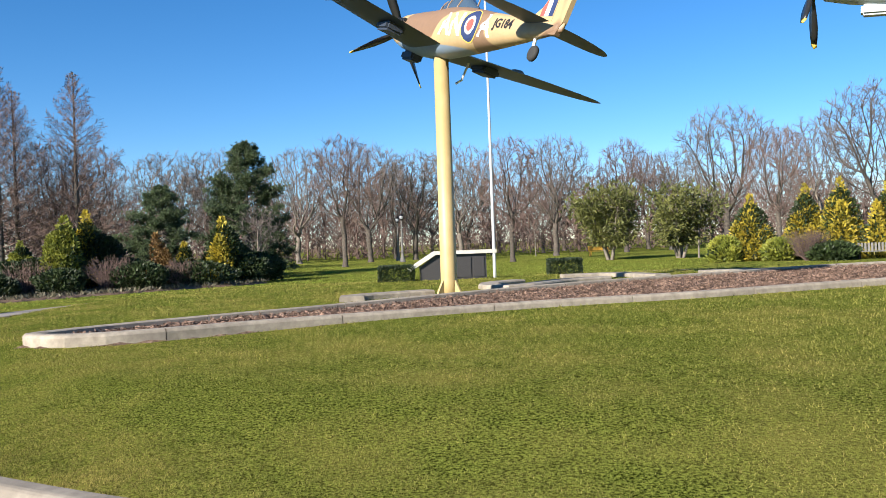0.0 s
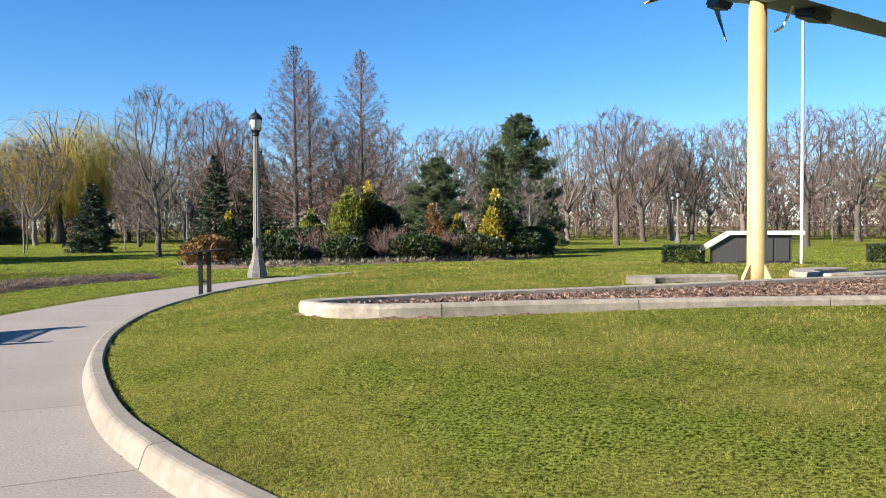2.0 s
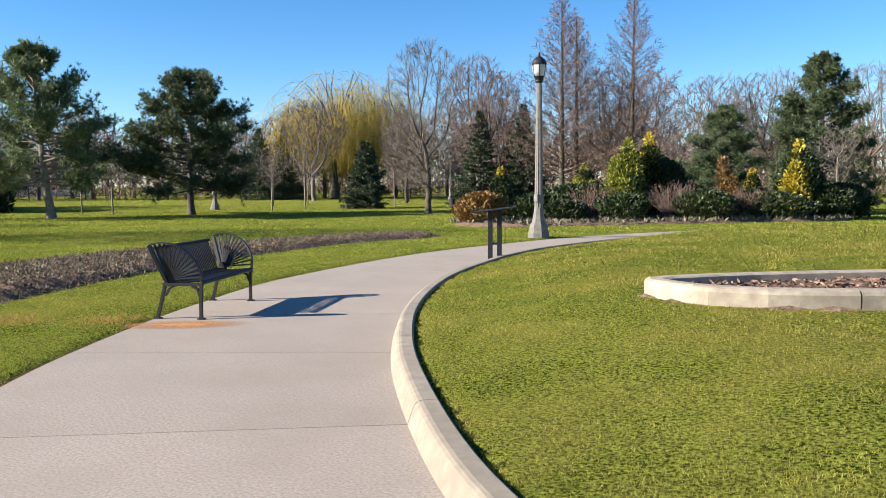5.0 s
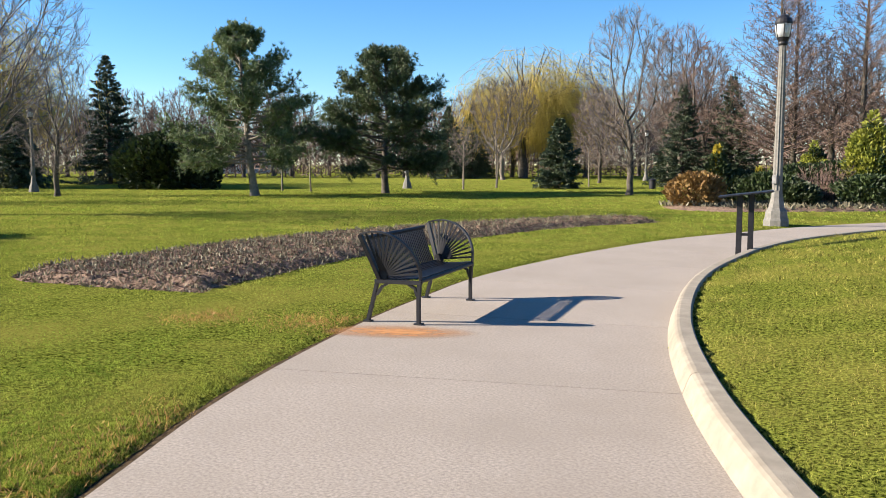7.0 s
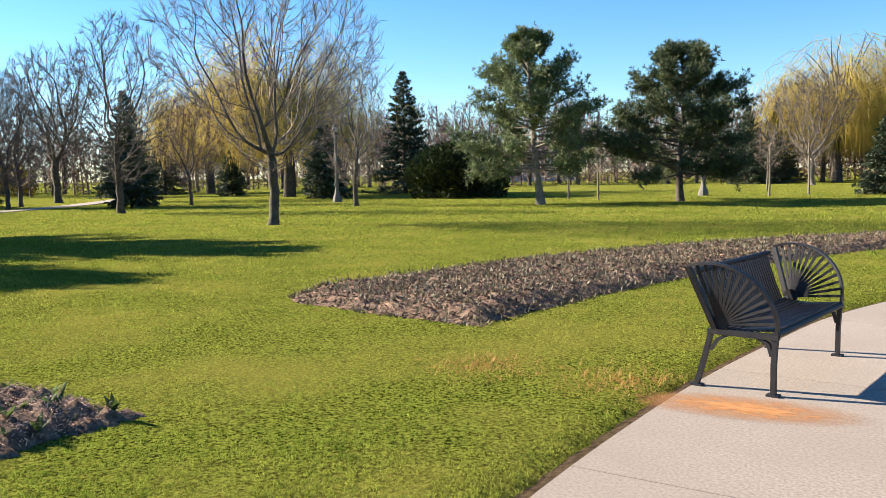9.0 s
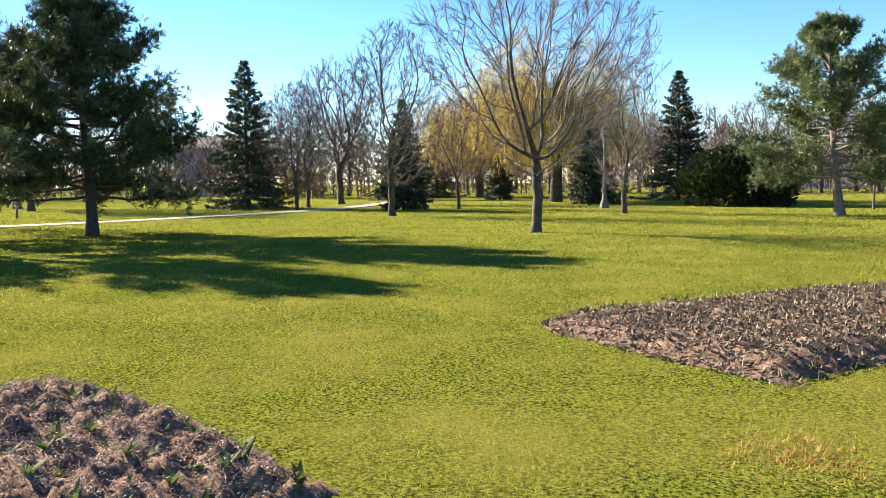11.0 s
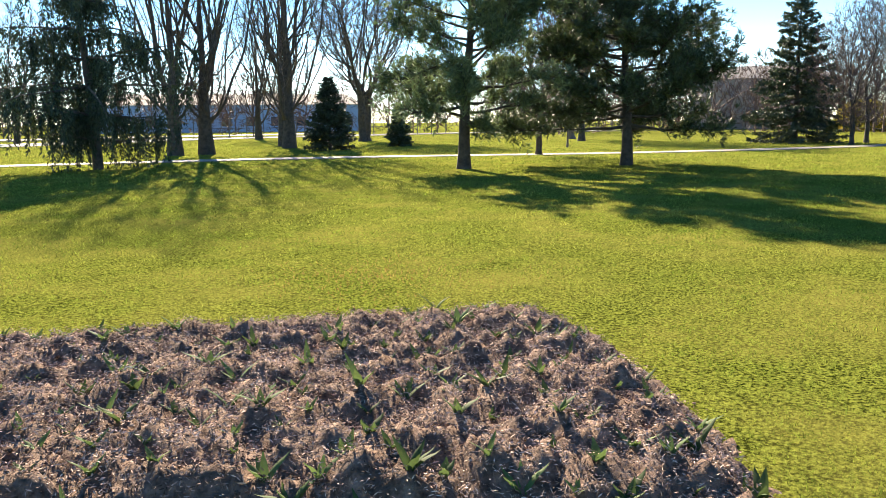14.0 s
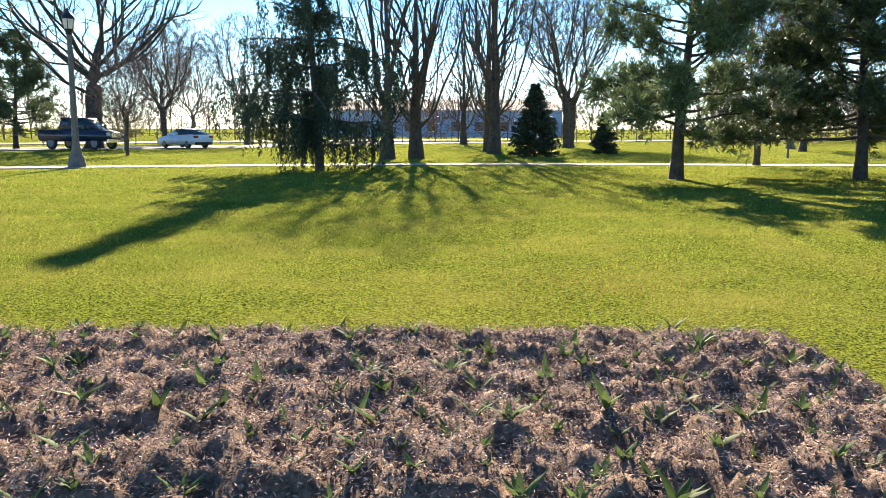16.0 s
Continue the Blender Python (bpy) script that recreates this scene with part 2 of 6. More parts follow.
def lathe(bm, profile, n=20, m=None, flute=0.0):
    """A turned shape from (radius, height) pairs; flute: grooves round it."""
    rings = []
    for r, z in profile:
        ring = []
        for i in range(n):
            a = 2 * math.pi * i / n
            rr = r * (1 - flute * (i % 2))
            v = Vector((rr * math.cos(a), rr * math.sin(a), z))
            ring.append(bm.verts.new(m @ v if m is not None else v))
        rings.append(ring)
    for a, b in zip(rings[:-1], rings[1:]):
        for i in range(n):
            bm.faces.new((a[i], a[(i + 1) % n], b[(i + 1) % n], b[i]))
    bm.faces.new(rings[0][::-1])
    bm.faces.new(rings[-1])


def tube(bm, pts, r, n=8, r2=None):
    """A round bar along pts; r to r2."""
    pts = [Vector(p) for p in pts]
    r2 = r if r2 is None else r2
    rings = []
    for i, p in enumerate(pts):
        d = (pts[min(i + 1, len(pts) - 1)] - pts[max(i - 1, 0)]).normalized()
        u = d.cross(Vector((0, 0, 1)) if abs(d.z) < 0.9 else Vector((1, 0, 0))).normalized()
        w = d.cross(u)
        k = r + (r2 - r) * i / max(1, len(pts) - 1)
        rings.append([bm.verts.new(p + k * (u * math.cos(2 * math.pi * j / n) + w * math.sin(2 * math.pi * j / n))) for j in range(n)])
    for a, b in zip(rings[:-1], rings[1:]):
        for j in range(n):
            bm.faces.new((a[j], a[(j + 1) % n], b[(j + 1) % n], b[j]))
    bm.faces.new(rings[0][::-1])
    bm.faces.new(rings[-1])


def flat_bar(bm, pts, width_dir, w, th):
    """A flat strap along pts, w wide along width_dir and th thick."""
    wd = Vector(width_dir).normalized()
    pts = [Vector(p) for p in pts]
    rings = []
    for i, p in enumerate(pts):
        d = (pts[min(i + 1, len(pts) - 1)] - pts[max(i - 1, 0)]).normalized()
        nn = d.cross(wd).normalized()
        rings.append([bm.verts.new(p + wd * a * w / 2 + nn * b * th / 2) for a, b in ((-1, -1), (1, -1), (1, 1), (-1, 1))])
    for a, b in zip(rings[:-1], rings[1:]):
        for j in range(4):
            bm.faces.new((a[j], a[(j + 1) % 4], b[(j + 1) % 4], b[j]))
    bm.faces.new(rings[0][::-1])
    bm.faces.new(rings[-1])


# ---- the plan ----
KERB = catmull([(14, 4.2), (9, 2.9), (5, 2.6), (2, 3.1), (0, 3.8), (-1.75, 4.45), (-3.25, 5.28), (-4.08, 5.84), (-4.88, 6.47), (-5.92, 7.51), (-6.93, 8.66), (-8.05, 10.2),
                (-9.03, 11.91), (-9.77, 13.56), (-10.36, 15.42), (-10.75, 17.0), (-10.98, 19.1), (-10.65, 22.7), (-9.4, 26.8), (-6.9, 30.0), (-3.0, 32.3), (2, 33.3), (9, 33.5), (18, 32.5)], 0.25)
OUTER = catmull([(10, -3.5), (6, -3.6), (2, -2.9), (-1.5, -1.0), (-4.5, 1.7), (-6.4, 3.6), (-7.96, 5.46), (-8.76, 6.37), (-9.45, 7.3), (-10.4, 8.8), (-11.15, 10.2), (-11.95, 11.9), (-12.6, 14.2),
                 (-12.95, 16.0), (-13.2, 18.0), (-13.15, 20.4), (-12.7, 24.3), (-11.1, 28.6), (-8.1, 32.3), (-3.5, 34.9), (2, 35.9), (9, 36.1), (18, 35.3)], 0.25)
INNER = np.vstack([KERB, [(26, 30), (30, 18), (24, 8)]])
PATHPOLY = np.vstack([KERB, OUTER[::-1]])
BED_SPRING = catmull([(-12.98, 8.45), (-13.75, 9.9), (-14.55, 11.65), (-15.45, 14.1), (-16.1, 16.8), (-16.3, 19.6), (-15.9, 22.1), (-17.3, 21.9), (-18.1, 19.6), (-18.4, 16.0), (-17.9, 12.1), (-16.8, 9.1), (-15.9, 7.25), (-14.5, 7.65), (-12.98, 8.45)], 0.3)
BED_NEAR = catmull([(-11.3, 5.45), (-10.75, 4.65), (-9.2, 2.7), (-7.3, 0.7), (-5.0, -1.4), (-3.2, -2.8), (-5.2, -4.6), (-7.4, -3.1), (-9.6, -1.0), (-11.4, 0.7), (-12.9, 2.2), (-13.75, 3.25), (-12.6, 4.5), (-11.3, 5.45)], 0.3)
BED_PLANE = catmull([(-5.5, 11.15), (-5.62, 10.82), (-5.2, 10.55), (-4.35, 10.52), (-2.33, 11.62), (-0.13, 12.62), (2.1, 13.45), (4.25, 14.05), (6.6, 14.95), (10.5, 16.4), (14, 18.6), (16, 23), (11.5, 22.6), (7.8, 20.8), (4, 18.6), (1, 16.7), (-1.4, 14.8), (-3.6, 13.1), (-4.9, 11.9), (-5.5, 11.15)], 0.3)


def step01(t):
    t = np.clip(t, 0, 1)
    return t * t * (3 - 2 * t)


def ground_height(x, y):
    x, y = np.asarray(x, float), np.asarray(y, float)
    k = gap_to(x, y, KERB)
    o = gap_to(x, y, OUTER)
    z = 0.02 * np.sin(x * 0.23 + 1) * np.sin(y * 0.19) * step01((o - 1) / 10)
    inn = inside(x, y, INNER)
    north = step01((y - 25.5) / 7)
    z = np.where(inn, np.maximum(0.12 - 0.12 * north, 0) + (0.28 - 0.2 * north) * step01((k - 0.1) / 2.4) + 0.05 * (1 - north) * step01((k - 4) / 4), z)
    z = np.where(inn & (k < 0.13), -0.05, z)
    pth = inside(x, y, PATHPOLY)
    z = np.where(pth, -0.085, z)
    z = np.where(~pth & ~inn, z + 0.012 - 0.08 * (1 - step01(o / 0.16)) * (o < 0.16), z)
    return z


def lift(x, y):
    return float(ground_height(np.array([x]), np.array([y]))[0])


def axis(lo, hi, fine, far):
    a = list(np.arange(lo, hi + 1e-6, fine))
    g, s = hi, fine
    while g < far:
        s *= 1.28
        g += s
        a.append(g)
    g, s = lo, fine
    while g > -far:
        s *= 1.28
        g -= s
        a.insert(0, g)
    return np.array(a)


gx, gy = axis(-22, 10, 0.18, 1600), axis(-4, 34, 0.18, 1600)
GX, GY = np.meshgrid(gx, gy)
GZ = ground_height(GX.ravel(), GY.ravel())
nx, ny = len(gx), len(gy)
idx = np.arange(nx * ny).reshape(ny, nx)
quads = np.stack([idx[:-1, :-1].ravel(), idx[:-1, 1:].ravel(), idx[1:, 1:].ravel(), idx[1:, :-1].ravel()], axis=1)
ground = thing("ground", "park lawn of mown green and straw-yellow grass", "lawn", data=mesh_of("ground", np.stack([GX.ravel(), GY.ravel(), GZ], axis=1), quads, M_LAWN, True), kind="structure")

# the curved concrete path, slab by slab
path = thing("path", "pale concrete footpath with narrow joints", "path", kind="structure")
arc = np.r_[0, np.cumsum(np.linalg.norm(np.diff(KERB, axis=0), axis=1))]
s_mark = arc[np.argmin(np.hypot(KERB[:, 0] + 7.12, KERB[:, 1] - 8.94))]
SLAB = 2.2
first = s_mark - SLAB * int((s_mark - 1) / SLAB)
NS = int((arc[-1] - first) / SLAB)
sk = first + SLAB / 8 * np.arange(NS * 8 + 1)
ka = np.stack([np.interp(sk, arc, KERB[:, 0]), np.interp(sk, arc, KERB[:, 1])], axis=1)
near = np.maximum.accumulate([int(np.argmin(np.hypot(OUTER[:, 0] - q[0], OUTER[:, 1] - q[1]))) for q in ka]).astype(float)
near = np.convolve(np.pad(near, 8, mode="edge"), np.ones(17) / 17, mode="valid")
oa = np.stack([np.interp(near, np.arange(len(OUTER)), OUTER[:, 0]), np.interp(near, np.arange(len(OUTER)), OUTER[:, 1])], axis=1)
for i in range(NS):
    a, b = ka[i * 8:i * 8 + 9].copy(), oa[i * 8:i * 8 + 9].copy()
    for e in (a, b):
        e[0] += (e[1] - e[0]) * 0.016
        e[-1] += (e[-2] - e[-1]) * 0.016
    vs, fs = [], []
    for k in range(9):
        for w in np.linspace(0, 1, 5):
            q = a[k] * (1 - w) + b[k] * w
            vs += [(q[0], q[1], 0.0), (q[0], q[1], -0.09)]
    def vid(k, w, low):
        return (k * 5 + w) * 2 + low
    for k in range(8):
        for w in range(4):
            fs.append((vid(k, w, 0), vid(k + 1, w, 0), vid(k + 1, w + 1, 0), vid(k, w + 1, 0)))
        fs.append((vid(k, 0, 1), vid(k + 1, 0, 1), vid(k + 1, 0, 0), vid(k, 0, 0)))
        fs.append((vid(k, 4, 0), vid(k + 1, 4, 0), vid(k + 1, 4, 1), vid(k, 4, 1)))
    for w in range(4):
        fs.append((vid(0, w, 0), vid(0, w + 1, 0), vid(0, w + 1, 1), vid(0, w, 1)))
        fs.append((vid(8, w, 1), vid(8, w + 1, 1), vid(8, w + 1, 0), vid(8, w, 0)))
    part("slab", mesh_of("slab", vs, fs, M_CONC), path)
part("joint_bed", mesh_of("joint_bed", [(p[0], p[1], -0.007) for p in np.vstack([ka, oa])], [(i, i + 1, len(ka) + i + 1, len(ka) + i) for i in range(len(ka) - 1)], M_JOINT), path)

edge_rng = np.random.default_rng(8)
ow = even(OUTER, int(length(OUTER) / 0.06))
ot = np.gradient(ow, axis=0)
ot /= np.linalg.norm(ot, axis=1)[:, None]
on = np.stack([-ot[:, 1], ot[:, 0]], axis=1)
ragged = np.convolve(edge_rng.uniform(0.0, 1.0, len(ow) + 4), np.ones(5) / 5, mode="valid")[:, None]
lip = np.vstack([np.c_[ow - on * 0.002, np.full(len(ow), -0.006)], np.c_[ow + on * (0.01 + 0.06 * ragged), np.full(len(ow), -0.014)], np.c_[ow + on * 0.10, np.full(len(ow), -0.03)]])
no = len(ow)
part("soil_edge", mesh_of("soil_edge", lip, [(b * no + i, b * no + i + 1, (b + 1) * no + i + 1, (b + 1) * no + i) for b in (0, 1) for i in range(no - 1)], M_EDGE_SOIL), path, "dark bare soil along the lawn's edge")


def sweep_kerb(line, profile, zf, mat, n_end=0.006):
    """One kerb stone along a line; profile: (across, up) pairs, across to the left of the way."""
    p = np.array(line)
    t = np.gradient(p, axis=0)
    t /= np.linalg.norm(t, axis=1)[:, None]
    nrm = np.stack([-t[:, 1], t[:, 0]], axis=1)
    vs, fs, m = [], [], len(profile)
    for q, nn, tt in zip(p, nrm, t):
        z0 = zf(q[0], q[1])
        for a, u in profile:
            vs.append((q[0] + nn[0] * a, q[1] + nn[1] * a, z0 + u))
    for i in range(len(p) - 1):
        for j in range(m - 1):
            fs.append((i * m + j, (i + 1) * m + j, (i + 1) * m + j + 1, i * m + j + 1))
    nv = len(vs)
    vs += vs[:m] + vs[(len(p) - 1) * m:len(p) * m]
    fs.append(tuple(range(nv, nv + m)))
    fs.append(tuple(range(nv + m, nv + 2 * m))[::-1])
    me = mesh_of("kerb_stone", vs, fs, mat, False)
    bm = bmesh.new()
    bm.from_mesh(me)
    bmesh.ops.recalc_face_normals(bm, faces=bm.faces)
    bm.to_mesh(me)
    bm.free()
    return me


kerb = thing("kerb", "rounded pale concrete kerb round the raised lawn", "kerb", kind="structure")
# profile from the path's side (foot) over the rounded top to the lawn's side; the lawn lies to the right of the way
PROFILE = [(0.0, -0.08), (0.0, 0.0), (-0.034, 0.095), (-0.041, 0.113), (-0.053, 0.13), (-0.071, 0.142), (-0.094, 0.148), (-0.186, 0.15), (-0.197, 0.144), (-0.203, 0.13), (-0.203, -0.08)]
for i in range(NS):
    seg = ka[i * 8:i * 8 + 9].copy()
    seg[0] += (seg[1] - seg[0]) * 0.018
    seg[-1] += (seg[-2] - seg[-1]) * 0.018
    if seg[:, 1].max() < 24 or seg[0, 0] > 3:
        part("kerb_stone", sweep_kerb(seg, PROFILE, lambda x, y: 0.0, M_KERB), kerb)

planter = thing("planter_edging", "weathered concrete edging round the raised mulch bed", "edging", kind="structure")
bp = even(BED_PLANE, int(length(BED_PLANE) / 2.45) * 10 + 1)
PROFILE2 = [(0.0, -0.35), (0.0, 0.13), (-0.02, 0.16), (-0.05, 0.175), (-0.17, 0.175), (-0.2, 0.16), (-0.21, -0.35)]
for i in range((len(bp) - 1) // 10):
    seg = bp[i * 10:i * 10 + 11].copy()
    seg[0] += (seg[1] - seg[0]) * 0.03
    seg[-1] += (seg[-2] - seg[-1]) * 0.03
    part("edging_stone", sweep_kerb(seg, [(-a, u) for a, u in PROFILE2], lambda x, y: 0.39 + 0.05 * max(0, min(1, (y - 14) / 4)), M_KERB_OLD), planter)


def bed_mesh(name, poly, top, step, rough, zf, seed, mat, lumps=4.6):
    """A mounded bed of broken soil, rising from its edge."""
    x0, y0 = poly.min(0)
    x1, y1 = poly.max(0)
    xs, ys = np.arange(x0 - step, x1 + 2 * step, step), np.arange(y0 - step, y1 + 2 * step, step)
    X, Y = np.meshgrid(xs, ys)
    x, y = X.ravel(), Y.ravel()
    ok = inside(x, y, poly)
    d = np.where(ok, gap_to(x, y, poly), 0)
    rng = np.random.default_rng(seed)
    z = zf(x, y) + np.where(ok, top * step01(d / 0.45), -0.06)
    n = np.array([noise.fractal(Vector((a * lumps, b * lumps, seed)), 0.8, 2.1, 4) for a, b in zip(x, y)])
    z = z + np.where(ok, rough * n * np.minimum(1, d / 0.2), 0)
    z += np.where(ok, rng.normal(0, rough * 0.12, len(x)), 0)
    nx_, ny_ = len(xs), len(ys)
    ii = np.arange(nx_ * ny_).reshape(ny_, nx_)
    q = np.stack([ii[:-1, :-1].ravel(), ii[:-1, 1:].ravel(), ii[1:, 1:].ravel(), ii[1:, :-1].ravel()], axis=1)
    keep = ok[q].any(axis=1)
    return mesh_of(name, np.stack([x, y, z], axis=1), q[keep], mat, True)


def flat0(x, y):
    return np.zeros(np.shape(x))


near_bed = thing("flower_bed", "mounded brown soil bed with tulip sprouts", "flower bed", data=bed_mesh("near_bed", BED_NEAR, 0.13, 0.04, 0.088, flat0, 3, M_SOIL, 5.0), kind="structure")
spring_bed = thing("flower_bed", "mounded dark soil bed full of grey-green sprouts", "flower bed", data=bed_mesh("spring_bed", BED_SPRING, 0.13, 0.11, 0.05, flat0, 5, M_SOIL), kind="structure")
plane_bed = thing("mulch_bed", "flat bed of reddish-brown bark mulch inside concrete edging", "mulch bed", data=bed_mesh("plane_bed", BED_PLANE, 0.06, 0.16, 0.025, lambda x, y: np.full(np.shape(x), 0.44) + 0.05 * np.clip((y - 14) / 4, 0, 1), 7, M_SOIL), kind="structure")

# ---- plants: shapes ----
class Wood:
    """Collects tapered round branches as one mesh."""

    def __init__(self):
        self.v, self.f, self.n = [], [], 0

    def limb(self, pts, r0, r1, sides=5):
        pts = np.asarray(pts, float)
        k = len(pts)
        t = np.gradient(pts, axis=0)
        t /= np.linalg.norm(t, axis=1)[:, None] + 1e-9
        ref = np.where(np.abs(t[:, 2:3]) < 0.9, np.array([[0, 0, 1.0]]), np.array([[1.0, 0, 0]]))
        u = np.cross(t, ref)
        u /= np.linalg.norm(u, axis=1)[:, None] + 1e-9
        w = np.cross(t, u)
        r = (np.linspace(r0, r1, k) if r1 is not None else np.asarray(r0))[:, None, None]
        a = np.arange(sides) * 2 * math.pi / sides
        ring = pts[:, None, :] + r * (u[:, None, :] * np.cos(a)[None, :, None] + w[:, None, :] * np.sin(a)[None, :, None])
        self.v.append(ring.reshape(-1, 3))
        i = np.arange(k - 1)[:, None] * sides
        j = np.arange(sides)[None, :]
        jn = (j + 1) % sides
        q = np.stack([i + j, i + jn, i + jn + sides, i + j + sides], axis=-1).reshape(-1, 4) + self.n
        self.f.append(q)
        self.n += k * sides

    def mesh(self, name, mat):
        return mesh_of(name, np.vstack(self.v), np.vstack(self.f), mat, True)


def unit(v):
    return v / (np.linalg.norm(v) + 1e-9)


def wander(rng, p, d, ln, k, bend, lift_up):
    """A crooked line from p along d; lift_up pulls it upwards (or, if negative, down)."""
    pts = [np.array(p, float)]
    d = unit(np.array(d, float))
    for i in range(k):
        d = unit(d + rng.normal(0, bend, 3) + np.array([0, 0, lift_up]))
        pts.append(pts[-1] + d * ln / k)
    return np.array(pts)


def side_dir(rng, d, angle):
    """A direction at angle (radians) off d, turned at random round it."""
    r = unit(np.cross(d, rng.normal(0, 1, 3)))
    return unit(d * math.cos(angle) + r * math.sin(angle))


def bare_tree(seed, h=9.0, fork=2.2, rx=3.2, n=800, r=0.18, balance=0.45, peak=0.5, tall=1.0, lead=0.3, fine=6, shoot=0.5, tw=0.014, thin=0.008, full=0.75):
    """A leafless tree. Its crown's volume is filled with buds; each joins the growing tree where the way back to the root is short.
    peak: where the crown is widest; tall below 1 favours steep limbs; lead: how far the trunk runs into the crown."""
    rng = np.random.default_rng(seed)
    s = rng.uniform(0, 1, n * 6)
    prof = np.where(s < peak, (s / peak) ** full, np.sqrt(np.clip(1 - ((s - peak) / (1 - peak)) ** 2.2, 0, 1)))
    s = s[rng.uniform(0, 1, len(s)) < prof ** (2.1 * full)][:n]
    prof = np.where(s < peak, (s / peak) ** full, np.sqrt(np.clip(1 - ((s - peak) / (1 - peak)) ** 2.2, 0, 1)))
    a = rng.uniform(0, 6.283, len(s))
    lump = np.ones(len(s))
    for k in range(9):
        lump += rng.uniform(-0.22, 0.16) * np.exp(-((np.angle(np.exp(1j * (a - rng.uniform(0, 6.283)))) / 0.6) ** 2 + ((s - rng.uniform(0, 1)) / 0.22) ** 2))
    rho = rx * prof * lump * rng.uniform(0, 1, len(s)) ** 0.42
    z0 = fork * 0.92
    buds = np.stack([rho * np.cos(a), rho * np.sin(a), z0 + (h - z0) * s * (0.93 + 0.07 * lump)], axis=1)
    tz = np.linspace(-0.05, fork + (h - fork) * lead, 9)
    tr = np.stack([0.02 * h * np.cumsum(rng.normal(0, 0.16, 9)), 0.02 * h * np.cumsum(rng.normal(0, 0.16, 9)), tz], axis=1)
    nodes, parent, way = list(tr), [-1] + list(range(8)), [max(0.0, z - fork) * 0.5 for z in tz]
    stretch = np.array([1, 1, tall])
    best, src = np.full(len(buds), 1e9), np.zeros(len(buds), int)

    def offer(k):
        d = (buds - nodes[k]) * stretch
        c = np.linalg.norm(d, axis=1) + np.clip(-d[:, 2], 0, None) * 0.9 + balance * way[k] + (30.0 if nodes[k][2] < fork * 0.9 else 0.0)
        better = c < best
        best[better], src[better] = c[better], k

    for k in range(9):
        offer(k)
    left = np.ones(len(buds), bool)
    for _ in range(len(buds)):
        b = int(np.argmin(np.where(left, best, 1e12)))
        left[b] = False
        k = src[b]
        nodes.append(buds[b])
        parent.append(int(k))
        way.append(way[k] + float(np.linalg.norm((buds[b] - nodes[k]) * stretch)))
        offer(len(nodes) - 1)
    pts, par = np.array(nodes), np.array(parent)
    tips, kids = np.zeros(len(pts)), [[] for _ in pts]
    for k in range(len(pts) - 1, 0, -1):
        tips[k] = max(1.0, tips[k])
        tips[par[k]] += tips[k]
        kids[par[k]].append(k)
    order = [max(c, key=lambda q: tips[q]) if c else -1 for c in kids]
    for _ in range(2):
        old = pts.copy()
        for k in range(9, len(pts)):
            if order[k] >= 0:
                pts[k] = 0.5 * old[k] + 0.25 * (old[par[k]] + old[order[k]])
    rad = np.maximum(thin, r * (tips / tips[0]) ** 0.52)
    wood, small = Wood(), Wood()
    flare = rad.copy()
    flare[0] *= 1.45
    P, D, S = [], [], []
    for k in range(len(pts)):
        for c in kids[k]:
            if k == 0 or c != order[k]:
                chain = [k, c]
                while order[chain[-1]] >= 0:
                    chain.append(order[chain[-1]])
                rr = flare[chain].copy()
                if k:
                    rr[0] = rr[1]
                big = rr[0] > 0.04
                (wood if big else small).limb(pts[chain], rr, None, 9 if k == 0 else 6 if rr[0] > 0.07 else 4 if big else 3)
        if k > 8:
            d = unit(pts[k] - pts[par[k]])
            m = fine if rad[k] < 0.05 else fine // 3
            for _ in range(m + (2 if not kids[k] else 0)):
                P.append(pts[k] + (pts[par[k]] - pts[k]) * rng.uniform(0, 0.9))
                D.append(side_dir(rng, d, rng.uniform(0.15, 0.95)) + np.array([0, 0, 0.2]))
                S.append(shoot * rng.uniform(0.45, 1.2))
    v, f = blades(np.array(P), np.array(D), np.array(S), tw, rng)
    return wood, small, v, f


def blades(P, D, L, W, rng):
    """Thin pointed leaves at P along D, length L, width W: a triangle pair each."""
    n = len(P)
    D = D / (np.linalg.norm(D, axis=1)[:, None] + 1e-9)
    s = np.cross(D, rng.normal(0, 1, (n, 3)))
    s /= np.linalg.norm(s, axis=1)[:, None] + 1e-9
    L, W = np.broadcast_to(L, (n,))[:, None], np.broadcast_to(W, (n,))[:, None]
    mid = P + D * L * 0.45
    v = np.stack([P, mid + s * W / 2, P + D * L, mid - s * W / 2], axis=1).reshape(-1, 3)
    f = np.arange(n * 4).reshape(n, 4)
    return v, f


def tufts(C, A, rng, per, L, W, cone=0.9):
    """Tufts of needles: per needles round each axis A at C."""
    P = np.repeat(C, per, axis=0)
    D = np.repeat(A, per, axis=0) + rng.normal(0, cone, (len(P), 3)) * 0.75
    return blades(P, D, L * rng.uniform(0.7, 1.15, len(P)), W, rng)


def foliage(name, v, f, mat):
    return mesh_of(name, v, f, mat)


